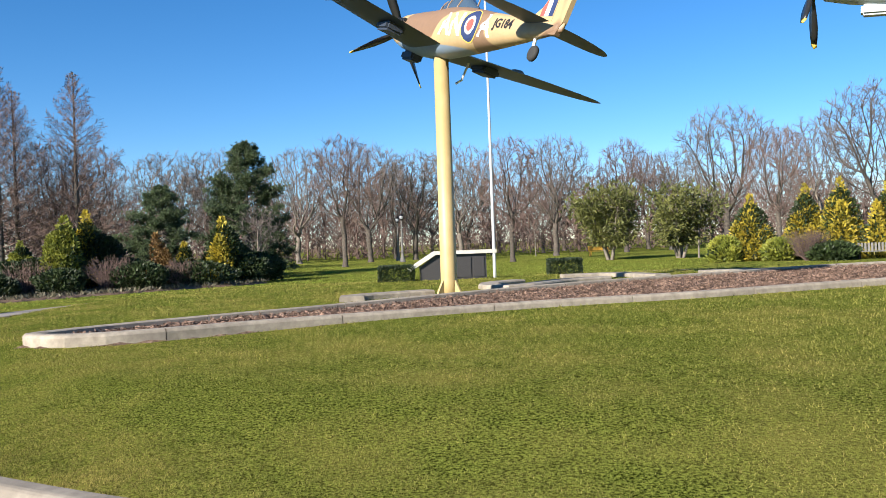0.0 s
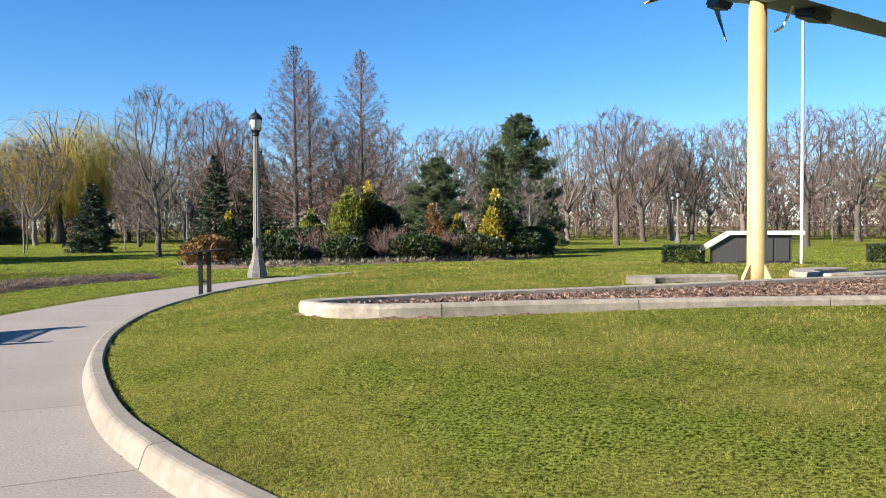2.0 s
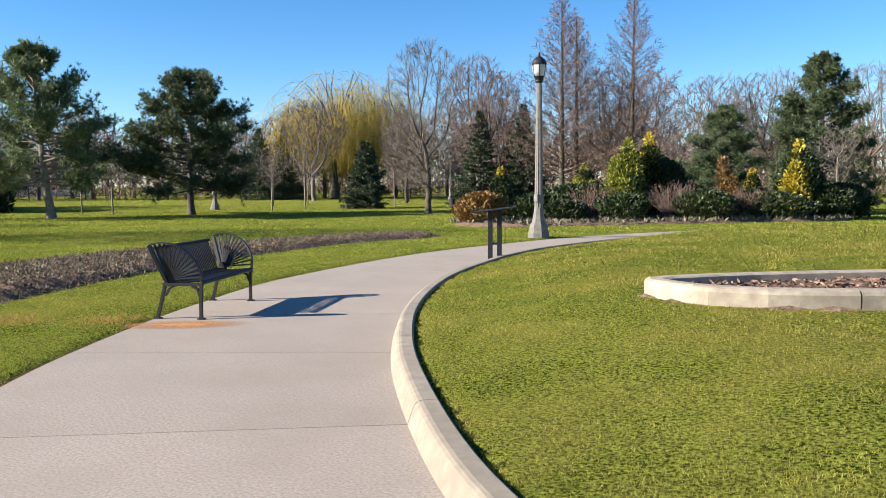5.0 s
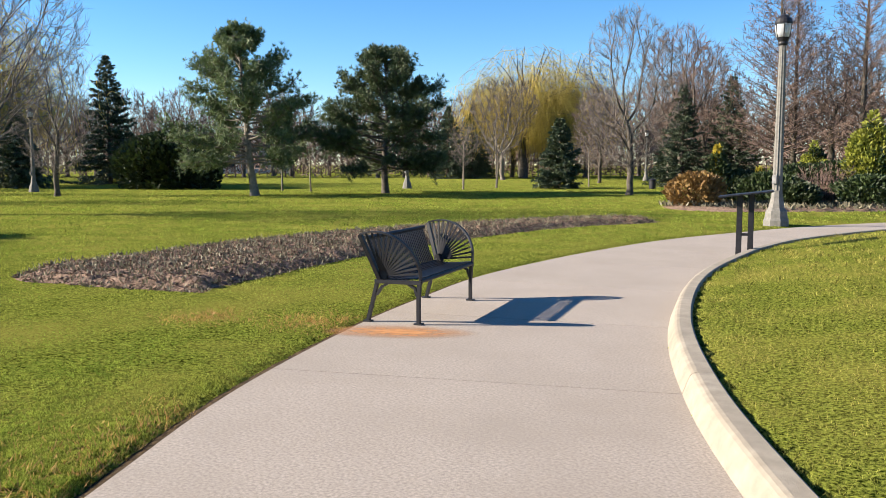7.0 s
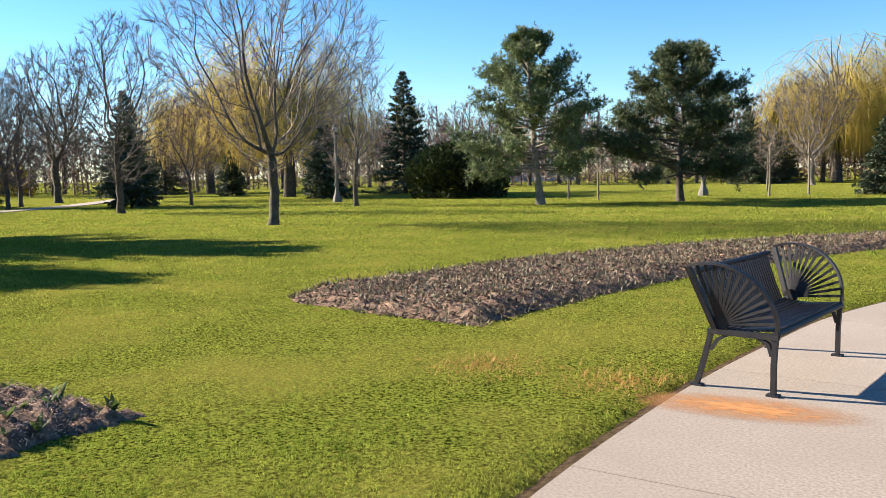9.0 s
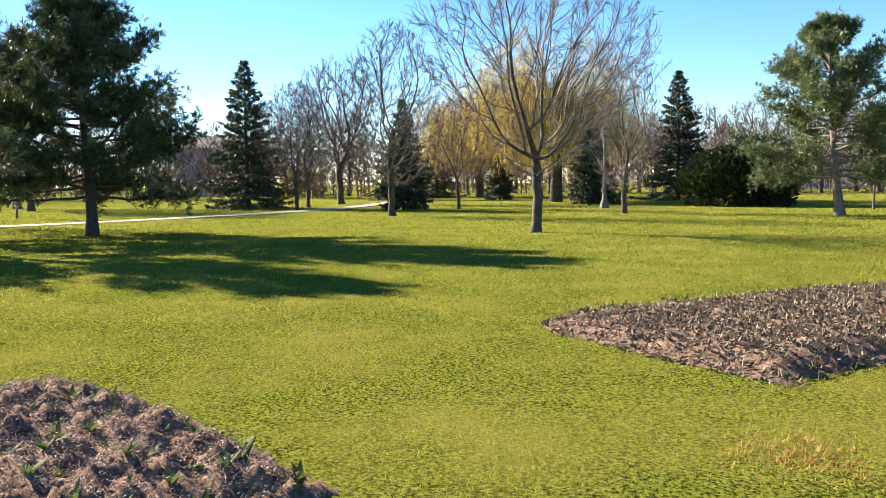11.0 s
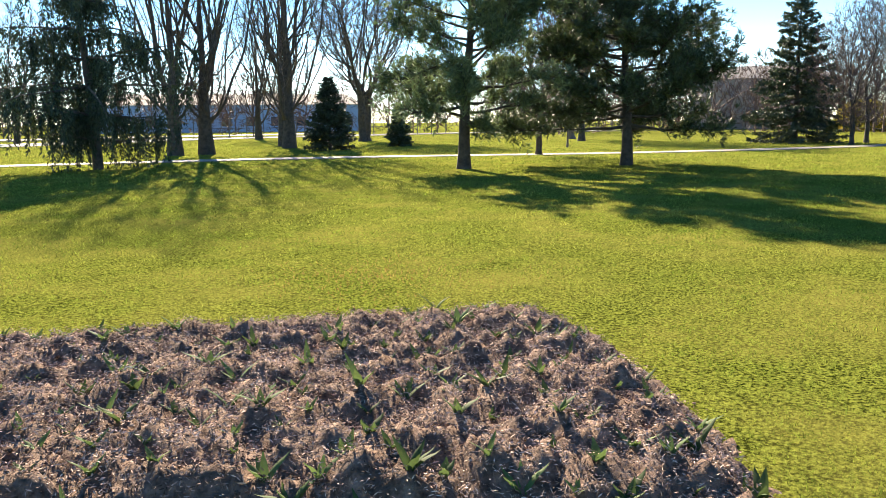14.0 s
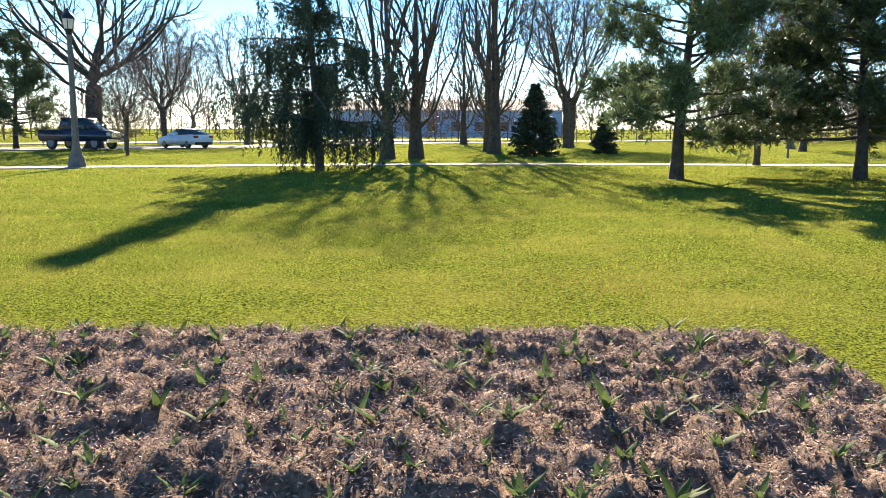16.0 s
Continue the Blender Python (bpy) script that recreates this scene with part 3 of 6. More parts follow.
def pine(seed, h=8.0, w=3.2, bare=1.4, limbs=46, lean=0.0, droop=0.0, dens=1.0):
    """A pine: crooked trunk, spreading limbs with tufted ends, open and uneven outline."""
    rng = np.random.default_rng(seed)
    wood = Wood()
    tr = wander(rng, (0, 0, -0.05), (lean, 0, 1), h, 12, 0.04, 0.08)
    wood.limb(tr[:2], 0.024 * h * 1.35, 0.024 * h, 9)
    wood.limb(tr[1:], 0.024 * h, 0.02, 8)
    C, A = [], []
    for i in range(limbs):
        s = i / (limbs - 1)
        z = bare + (h - 0.25 - bare) * s
        k = int(np.clip(np.searchsorted(tr[:, 2], z), 1, len(tr) - 1))
        p = tr[k - 1] + (tr[k] - tr[k - 1]) * np.clip((z - tr[k - 1][2]) / (tr[k][2] - tr[k - 1][2] + 1e-6), 0, 1)
        a = i * 2.4 + rng.normal(0, 0.35)
        prof = (1 - s) ** 0.78 * min(1, 0.72 + s * 2.2)
        ln = w * prof * rng.uniform(0.62, 1.18) + 0.3
        el = -0.12 - droop + 0.7 * s + rng.normal(0, 0.12)
        d = np.array([math.cos(a) * math.cos(el), math.sin(a) * math.cos(el), math.sin(el)])
        L = wander(rng, p, d, ln, 7, 0.10, 0.035)
        wood.limb(L, 0.05 * (1 - 0.7 * s) + 0.012, 0.008, 5)
        n = int((6 + 10 * ln) * dens)
        for j in range(n):
            q = rng.uniform(0.3, 1.0) ** 0.8
            k2 = min(6, int(q * 7))
            base = L[k2] + (L[k2 + 1] - L[k2]) * rng.uniform(0, 1)
            d2 = unit(side_dir(rng, unit(L[k2 + 1] - L[k2]), rng.uniform(0.3, 1.1)) + np.array([0, 0, 0.25]))
            sl = rng.uniform(0.25, 0.8) * min(1.0, ln * 0.5)
            S = wander(rng, base, d2, sl, 3, 0.12, 0.08)
            wood.limb(S[[0, 3]], 0.012, 0.005, 3)
            for m in range(3):
                e = S[1 + m % 3] + rng.normal(0, 0.07, 3)
                C.append(e)
                A.append(unit(d2 + np.array([0, 0, 0.5]) + rng.normal(0, 0.4, 3)))
    v, f = tufts(np.array(C), np.array(A), rng, 12, 0.24, 0.03)
    return wood, v, f


def spruce(seed, h=8.0, w=2.3, low=0.25, whorls=24, droop=0.25, hang=0.35, per=3, size=1.0):
    """A conical spruce: whorls of branches with hanging sprays, thin at the top."""
    rng = np.random.default_rng(seed)
    wood = Wood()
    wood.limb([(0, 0, -0.05), (0, 0, h * 0.5), (0, 0, h)], 0.02 * h, 0.01, 8)
    P, D, Ls = [], [], []
    for i in range(whorls):
        s = (i / (whorls - 1)) ** 0.9
        z = low + (h - 0.15 - low) * s
        nb = max(3, int(6 * (1 - s) + 3))
        for b in range(nb):
            a = 6.283 * b / nb + i * 0.7 + rng.normal(0, 0.18)
            ln = w * (1 - s) ** 0.88 * rng.uniform(0.6, 1.18) + 0.1
            el = -droop * (1 - s) + 0.35 * s + rng.normal(0, 0.1)
            d = np.array([math.cos(a) * math.cos(el), math.sin(a) * math.cos(el), math.sin(el)])
            L = wander(rng, (0, 0, max(0.2, z + rng.normal(0, 0.18 * (1 - s)))), d, ln, 5, 0.05, 0.03)
            wood.limb(L[::2], 0.02 * (1 - s) + 0.008, 0.004, 3)
            n = int(6 + 12 * ln / size)
            q = rng.uniform(0.12, 1.0, n) ** 0.75
            k = np.minimum(4, (q * 5).astype(int))
            base = L[k] + (L[k + 1] - L[k]) * rng.uniform(0, 1, (n, 1))
            side = np.cross(d, [0, 0, 1.0])
            dd = d[None, :] * 0.7 + side[None, :] * rng.normal(0, 0.7, (n, 1)) + np.array([[0, 0, -1.0]]) * hang * rng.uniform(0.3, 1.4, (n, 1))
            P.append(base)
            D.append(dd)
    P, D = np.vstack(P), np.vstack(D)
    v, f = tufts(P, D, rng, per, 0.34 * size, 0.085 * size, 0.5)
    return wood, v, f


def bush(seed, rx, ry, h, n=1600, leaf=0.09, lw=0.05, point=0.0, low=0.0, lumps=16, fuzz=0.2, stand=0.0):
    """Leaves on an uneven rounded (point=0) or conical (point=1) shape."""
    rng = np.random.default_rng(seed)
    u = rng.uniform(0, 1, n)
    a = rng.uniform(0, 6.283, n)
    z = u ** 0.9
    prof = (1 - point) * np.sqrt(np.clip(1 - (2 * z - 0.9).clip(-0.6, 1.1) ** 2 / 1.22, 0.02, 1)) + point * (1 - z) ** 0.75 * np.minimum(1, 0.55 + z * 3)
    lump = np.ones(n)
    for i in range(lumps):
        la, lz, amp = rng.uniform(0, 6.283), rng.uniform(0, 1), rng.uniform(-0.3, 0.3)
        lump += amp * np.exp(-((np.angle(np.exp(1j * (a - la))) / 0.5) ** 2 + ((z - lz) / 0.2) ** 2))
    rr = prof * lump * (1 - np.abs(rng.normal(0, fuzz, n)) + 0.5 * fuzz)
    rr = np.where(rng.uniform(0, 1, n) < 0.3, rr * 0.72, rr)
    P = np.stack([rx * rr * np.cos(a), ry * rr * np.sin(a), low + z * (h - low)], axis=1)
    D = np.stack([np.cos(a), np.sin(a), 0.4 + 0.8 * z + stand * np.ones(n)], axis=1) + rng.normal(0, 0.55, (n, 3))
    return blades(P, D, leaf * rng.uniform(0.7, 1.3, n), lw, rng)


def twig_bush(seed, rx, h, n=46, per=7):
    """A leafless shrub: many thin stems from the ground."""
    rng = np.random.default_rng(seed)
    w = Wood()
    for i in range(n):
        a, t = rng.uniform(0, 6.283), rng.uniform(0.1, 0.9)
        d = np.array([math.cos(a) * t, math.sin(a) * t, 1.0])
        L = wander(rng, (0.15 * math.cos(a), 0.15 * math.sin(a), 0), d, h * rng.uniform(0.8, 1.15) * math.hypot(1, t * rx / h) * 0.85, 5, 0.1, 0.02)
        w.limb(L, 0.012, 0.005, 3)
        for j in range(per):
            k = rng.integers(1, 5)
            w.limb(wander(rng, L[k], side_dir(rng, unit(L[k + 1] - L[k]), 0.6), h * 0.25, 2, 0.15, 0.05), 0.006, 0.003, 3)
    return w


def clip_box(seed, lx, ly, h, n=2600, leaf=0.07):
    """Leaves over a clipped box hedge."""
    rng = np.random.default_rng(seed)
    face = rng.choice(5, n, p=np.array([lx * h, lx * h, ly * h, ly * h, lx * ly]) / (2 * lx * h + 2 * ly * h + lx * ly))
    x, y, z = rng.uniform(-lx / 2, lx / 2, n), rng.uniform(-ly / 2, ly / 2, n), rng.uniform(0, h, n)
    x = np.where(face == 2, -lx / 2, np.where(face == 3, lx / 2, x))
    y = np.where(face == 0, -ly / 2, np.where(face == 1, ly / 2, y))
    z = np.where(face == 4, h, z)
    P = np.stack([x, y, z], axis=1) * rng.uniform(0.86, 1.0, (n, 1))
    N = np.stack([np.where(face == 2, -1, np.where(face == 3, 1, 0)), np.where(face == 0, -1, np.where(face == 1, 1, 0)), np.where(face == 4, 1, 0.3)], axis=1)
    return blades(P, N + rng.normal(0, 0.6, (n, 3)), leaf, leaf * 0.6, rng)


# ---- plants: where they stand ----
def plant(name, meshes, label, category, x, y, z=0.0, s=1.0, turn=0.0, group="", sz=None):
    ob = thing(name, label, category, group, pose(x, y, z, 0, 0, turn) @ Matrix.Diagonal((s, s, sz or s, 1)))
    for pn, me in meshes:
        part(pn, me, ob)
    return ob


def tree_kit(seed, bark, twig, **k):
    w, t, v, f = bare_tree(seed, **k)
    t.v.append(v)
    t.f.append(f + t.n)
    return [("trunk", w.mesh("trunk", bark)), ("crown", t.mesh("crown", twig))]


def needle_kit(made, bark, leaf):
    w, v, f = made
    return [("trunk", w.mesh("trunk", bark)), ("crown", foliage("crown", v, f, leaf))]


KIT_MID = tree_kit(11, M_BARK, M_TWIG, h=9.8, fork=1.8, rx=4.1, n=1700, r=0.155, peak=0.46, full=0.55, fine=6, shoot=0.42, tw=0.013, lead=0.06)
KIT_A = tree_kit(12, M_BARK, M_TWIG, h=9.2, fork=1.3, rx=2.8, n=1100, r=0.16, peak=0.36, fine=6, shoot=0.42, tw=0.016, lead=0.2, full=0.45)
KIT_B = tree_kit(13, M_BARK, M_TWIG_RED, h=9.0, fork=1.2, rx=2.8, n=900, r=0.14, peak=0.42, fine=7, shoot=0.5, tw=0.02, lead=0.15, full=0.45)
KIT_C = tree_kit(14, M_BARK, M_TWIG, h=12.0, fork=2.6, rx=4.3, n=850, r=0.27, peak=0.6, fine=6, shoot=0.65, tw=0.028, lead=0.06, thin=0.018)
KIT_D = tree_kit(15, M_BARK_PALE, M_TWIG, h=12.0, fork=2.3, rx=4.5, n=850, r=0.26, peak=0.58, fine=6, shoot=0.65, tw=0.028, lead=0.06, thin=0.018)
KIT_E = tree_kit(16, M_BARK, M_TWIG_RED, h=12.0, fork=2.5, rx=3.5, n=700, r=0.23, peak=0.5, fine=6, shoot=0.7, tw=0.03, lead=0.2, thin=0.018)
KIT_UP = tree_kit(17, M_BARK, M_TWIG, h=14.5, fork=1.2, rx=3.3, n=900, r=0.30, peak=0.55, tall=0.5, full=0.6, balance=0.3, lead=0.75, fine=4, shoot=0.6, tw=0.016, thin=0.012)
KIT_OLD = tree_kit(19, M_BARK, M_TWIG, h=15.0, fork=3.6, rx=8.0, n=900, r=0.55, peak=0.5, lead=0.1, fine=5, shoot=0.8, tw=0.026, thin=0.018)
KIT_YOUNG = tree_kit(18, M_BARK_PALE, M_TWIG, h=3.6, fork=1.1, rx=1.0, n=130, r=0.045, peak=0.45, lead=0.5, fine=4, shoot=0.3, tw=0.014)

TREE = "bare leafless park tree with a forked brown crown"
for kit, s, turn, x, y in (
        (KIT_MID, 0.95, 40, -31.5, 10.2), (KIT_A, 0.96, 200, -45.6, 6.2), (KIT_B, 0.70, 90, -54, 10.1), (KIT_B, 0.84, 10, -57.2, 0.7), (KIT_A, 0.81, 130, -61.8, 1.0),
        (KIT_C, 0.9, 70, -69.8, 2.8), (KIT_A, 0.75, 300, -44.8, 16.9), (KIT_A, 0.94, 20, -27.0, 36.6), (KIT_B, 0.91, 260, -39.5, -9.0)):
    plant("bare_tree", kit, TREE, "tree", x, y, 0, s, turn, "bare trees of the park")
for s, turn, x, y in ((0.96, 0, -35.4, -24.0), (0.92, 120, -33.7, -24.3), (1.04, 240, -43.7, -26.5)):
    plant("upright_tree", KIT_UP, "tall bare tree with many steep upright limbs", "tree", x, y, 0, s, turn, "upright bare trees")

FAR = "tall bare tree at the far side of the lawn"
for kit, s, turn, p in (
        (KIT_D, 1.0, 0, (-14.19, 84.80)), (KIT_C, 0.95, 50, (-6.54, 79.70)), (KIT_C, 0.92, 150, (-2.30, 83.94)), (KIT_D, 0.95, 200, (2.24, 81.93)), (KIT_E, 0.78, 20, (5.56, 61.71)),
        (KIT_C, 0.95, 300, (11.37, 79.15)), (KIT_E, 0.95, 80, (18.99, 82.80)), (KIT_C, 1.05, 10, (25.27, 71.62)), (KIT_D, 0.88, 110, (30.22, 65.29)), (KIT_E, 0.72, 160, (22.96, 55.38)),
        (KIT_D, 0.95, 250, (-25.89, 79.90)), (KIT_C, 1.0, 40, (31.26, 58.06)), (KIT_E, 0.85, 210, (-7.18, 63.57)), (KIT_D, 0.9, 310, (25.15, 88.45)), (KIT_E, 0.9, 30, (-4.86, 94.85)),
        (KIT_C, 1.0, 170, (-22.27, 84.92)), (KIT_E, 0.9, 5, (-35.37, 54.43)), (KIT_B, 1.1, 77, (-36.04, 58.75)), (KIT_E, 0.8, 260, (-26.38, 57.10)), (KIT_E, 0.8, 100, (-25.24, 61.93)),
        (KIT_D, 0.8, 0, (-58.05, 60.80)), (KIT_B, 0.9, 180, (-47.62, 61.79)), (KIT_E, 0.75, 44, (-41.91, 63.32)), (KIT_B, 0.9, 144, (-36.96, 59.32)), (KIT_A, 0.8, 284, (-43.63, 56.43)),
        (KIT_D, 0.9, 60, (-101.74, -5.97)), (KIT_E, 0.9, 160, (-112.38, 1.92)), (KIT_C, 0.9, 250, (-97.28, 11.04)), (KIT_D, 0.85, 350, (-104.87, 16.21)), (KIT_C, 0.85, 95, (-112.20, 39.16)),
        (KIT_C, 1.05, 0, (-59.35, -32.84)), (KIT_D, 1.05, 140, (-68.96, -20.25)), (KIT_UP, 0.9, 60, (-46.50, -29.53)), (KIT_C, 1.0, 222, (-57.63, -32.05)), (KIT_E, 0.95, 10, (-62.00, -16.52)),
        (KIT_OLD, 1.0, 33, (-31.0, -51.6)), (KIT_B, 0.62, 15, (-26.33, -35.79)), (KIT_C, 0.85, 200, (-38.06, -55.7)), (KIT_E, 0.85, 99, (-41.52, -62.91)), (KIT_D, 0.8, 190, (-46.44, -67.15)), (KIT_B, 0.75, 270, (-30.32, -44.96)), (KIT_C, 0.9, 20, (-45.63, -56.13)), (KIT_UP, 0.9, 20, (-62.11, -46.81))):
    plant("bare_tree", kit, FAR, "tree", p[0], p[1], 0, s, turn, "far bare trees")
KIT_BACK = tree_kit(19, M_BARK, M_TWIG_RED, h=11.0, fork=1.8, rx=4.2, n=380, r=0.24, peak=0.5, fine=7, shoot=0.9, tw=0.045, lead=0.15, thin=0.028)
rb = random.Random(77)
for i in range(64):
    a, d = radians(-34 + 1.78 * i + rb.uniform(-0.6, 0.6)), rb.uniform(98, 132)
    plant("bare_tree", KIT_BACK, "bare reddish-brown tree in the belt behind the lawn", "tree", -d * math.sin(a), d * math.cos(a), 0, rb.uniform(0.7, 1.05), rb.uniform(0, 360), "trees of the far belt")
for i, p in enumerate(((-42.33, 29.17), (-44.84, 28.94), (-47.69, 45.72), (-47.34, 48.91), (-39.56, 37.94), (-40.30, 41.50), (-37.90, 47.67), (-9.61, 44.96), (16.87, 53.35), (-9.41, 82.10), (-9.55, 43.72), (-49.59, -12.14), (9.39, 79.41))):
    plant("young_tree", KIT_YOUNG, "slender young bare tree in the lawn", "tree", p[0], p[1], 0, 1.0 + 0.1 * (i % 3), i * 50, "young trees")

KIT_PINE1 = needle_kit(pine(21, 8.1, 3.7, 1.6, 78, 0.06, dens=1.1), M_BARK_PALE, M_PINE)
KIT_PINE2 = needle_kit(pine(22, 7.4, 4.2, 1.2, 84, 0.03, dens=1.2), M_BARK, M_PINE_DARK)
KIT_PINE3 = needle_kit(pine(23, 7.6, 3.4, 1.4, 62, 0.02), M_BARK, M_PINE)
KIT_PINE4 = needle_kit(pine(24, 9.4, 4.2, 0.4, 96, 0.0, dens=1.2), M_BARK, M_PINE_DARK)
PINE = "green pine with a bare lower trunk and tufted limbs"
for kit, s, turn, x, y in ((KIT_PINE1, 0.95, 215, -38.5, 23.6), (KIT_PINE2, 0.96, 0, -37.0, 30.1), (KIT_PINE3, 0.98, 40, -29.8, -6.9), (KIT_PINE2, 0.96, 160, -33.3, -3.1), (KIT_PINE3, 1.0, 70, -26.7, -53.8)):
    plant("pine_tree", kit, PINE, "pine tree", x, y, 0, s, turn, "pines on the lawn")
p = (-11.13, 48.03)
plant("pine_tree", KIT_PINE4, "tall dense dark green pine behind the shrubs", "pine tree", p[0], p[1], 0, 0.82, 0)
p = (-14.02, 40.98)
plant("pine_tree", KIT_PINE4, "broad dark green pine among the shrubs", "pine tree", p[0], p[1], 0, 0.58, 90, sz=0.52)


def round_evergreen(seed, h, w):
    """A low broad evergreen: several slanting trunks under a dense uneven dome of tufts."""
    rng = np.random.default_rng(seed)
    wood = Wood()
    C, A = [], []
    for k in range(4):
        a = k * 1.6 + rng.uniform(0, 0.6)
        L = wander(rng, (0.15 * math.cos(a), 0.15 * math.sin(a), -0.05), (0.45 * math.cos(a), 0.45 * math.sin(a), 1), h * 0.72, 7, 0.07, 0.03)
        wood.limb(L, 0.13, 0.03, 6)
        for m in range(34):
            b, el = rng.uniform(0, 6.283), rng.uniform(-0.1, 1.3)
            q = L[rng.integers(2, 8)]
            B = wander(rng, q, (math.cos(b) * math.cos(el), math.sin(b) * math.cos(el), math.sin(el)), w * rng.uniform(0.3, 0.62), 4, 0.12, 0.04)
            wood.limb(B, 0.03, 0.01, 3)
            for c in range(16):
                e = B[rng.integers(2, 5)] + rng.normal(0, 0.28, 3)
                e[2] = max(h * 0.22, min(h, e[2]))
                C.append(e)
                A.append(unit(e - np.array([0, 0, h * 0.4]) + rng.normal(0, 0.4, 3)))
    v, f = tufts(np.array(C), np.array(A), rng, 5, 0.34, 0.09)
    return wood, v, f


KIT_ROUND = needle_kit(round_evergreen(26, 5.2, 3.2), M_BARK_PALE, M_PINE_OLIVE)
for s, turn, p in ((1.0, 0, (11.7, 56.2)), (0.95, 130, (15.9, 54.2))):
    plant("evergreen_tree", KIT_ROUND, "low broad olive-green evergreen with slanting trunks", "evergreen tree", p[0], p[1], 0, s, turn, "round evergreens")

KIT_SPRUCE = needle_kit(spruce(31, 10.2, 3.3, 0.3, 50, 0.25, 0.6), M_BARK, M_SPRUCE)
KIT_SPRUCE2 = needle_kit(spruce(32, 4.6, 1.6, 0.28, 32, 0.02, 0.6), M_BARK, M_SPRUCE)
for kit, s, p in ((KIT_SPRUCE, 0.92, (-61, -2.7)), (KIT_SPRUCE, 0.95, (-68, 28)), (KIT_SPRUCE2, 1.08, (-60.5, 19.5)), (KIT_SPRUCE2, 0.94, (-37, 43.6)), (KIT_SPRUCE2, 0.82, (-41.7, -21.9)), (KIT_SPRUCE2, 0.52, (-48, -22)),
                  (KIT_SPRUCE, 0.75, (-66.42, 64.85)), (KIT_SPRUCE, 0.72, (-66.62, 61.70)), (KIT_SPRUCE, 0.8, (-72.09, 70.84)), (KIT_SPRUCE, 0.7, (-48.17, 73.55)), (KIT_SPRUCE, 0.75, (-44.98, 75.54)), (KIT_SPRUCE, 0.9, (-82.41, 7.82)), (KIT_SPRUCE2, 0.95, (-53.42, 6.96)), (KIT_SPRUCE, 0.8, (-92.23, 11.61)), (KIT_SPRUCE2, 0.9, (-78.68, 16.08)), (KIT_SPRUCE, 0.66, (-34.21, 52.73)), (KIT_SPRUCE, 0.7, (-31.61, 54.34))):
    plant("spruce_tree", kit, "dark green cone-shaped spruce on the lawn", "spruce tree", p[0], p[1], 0, s, p[0] * 7, "spruces")

v, f = bush(41, 3.5, 2.8, 3.3, 14000, 0.26, 0.17, 0.0)
plant("dark_shrub", [("crown", foliage("crown", v, f, M_YEW))], "wide black-green evergreen shrub", "shrub", -54.0, 26.2)

# ---- more planting ----
def leafy(name, seed, p, label, mat, rx, h, point=0.0, n=1800, leaf=0.10, lw=0.06, z=0.0, ry=None, group="", category="shrub"):
    if point < 0.3:
        v, f = bush(seed, rx, ry or rx, h, n, leaf, lw, point)
    else:
        r0 = np.random.default_rng(seed + 900)
        vs, fs, off = [], [], 0
        for k in range(9):
            a, q = r0.uniform(0, 6.283), (0.0 if k == 0 else r0.uniform(0.25, 0.62))
            hk = h * (1.0 if k == 0 else r0.uniform(0.45, 0.95) * (1 - 0.35 * q))
            v1, f1 = bush(seed * 10 + k, rx * r0.uniform(0.42, 0.6), rx * r0.uniform(0.42, 0.6), hk, n // 7, leaf, lw, max(0.6, point), lumps=6, fuzz=0.3)
            vs.append(v1 + np.array([rx * q * math.cos(a), rx * q * math.sin(a), 0]))
            fs.append(f1 + off)
            off += len(v1)
        v, f = np.vstack(vs), np.vstack(fs)
    meshes = [("crown", foliage("crown", v, f, mat))]
    # Dark green inner foliage, near black so shade between the outer sprays is painted.
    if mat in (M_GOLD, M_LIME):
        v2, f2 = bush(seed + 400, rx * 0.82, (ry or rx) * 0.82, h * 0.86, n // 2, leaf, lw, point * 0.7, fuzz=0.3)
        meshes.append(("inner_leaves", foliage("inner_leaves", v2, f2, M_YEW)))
    return plant(name, meshes, label, category, p[0], p[1], z, group=group)


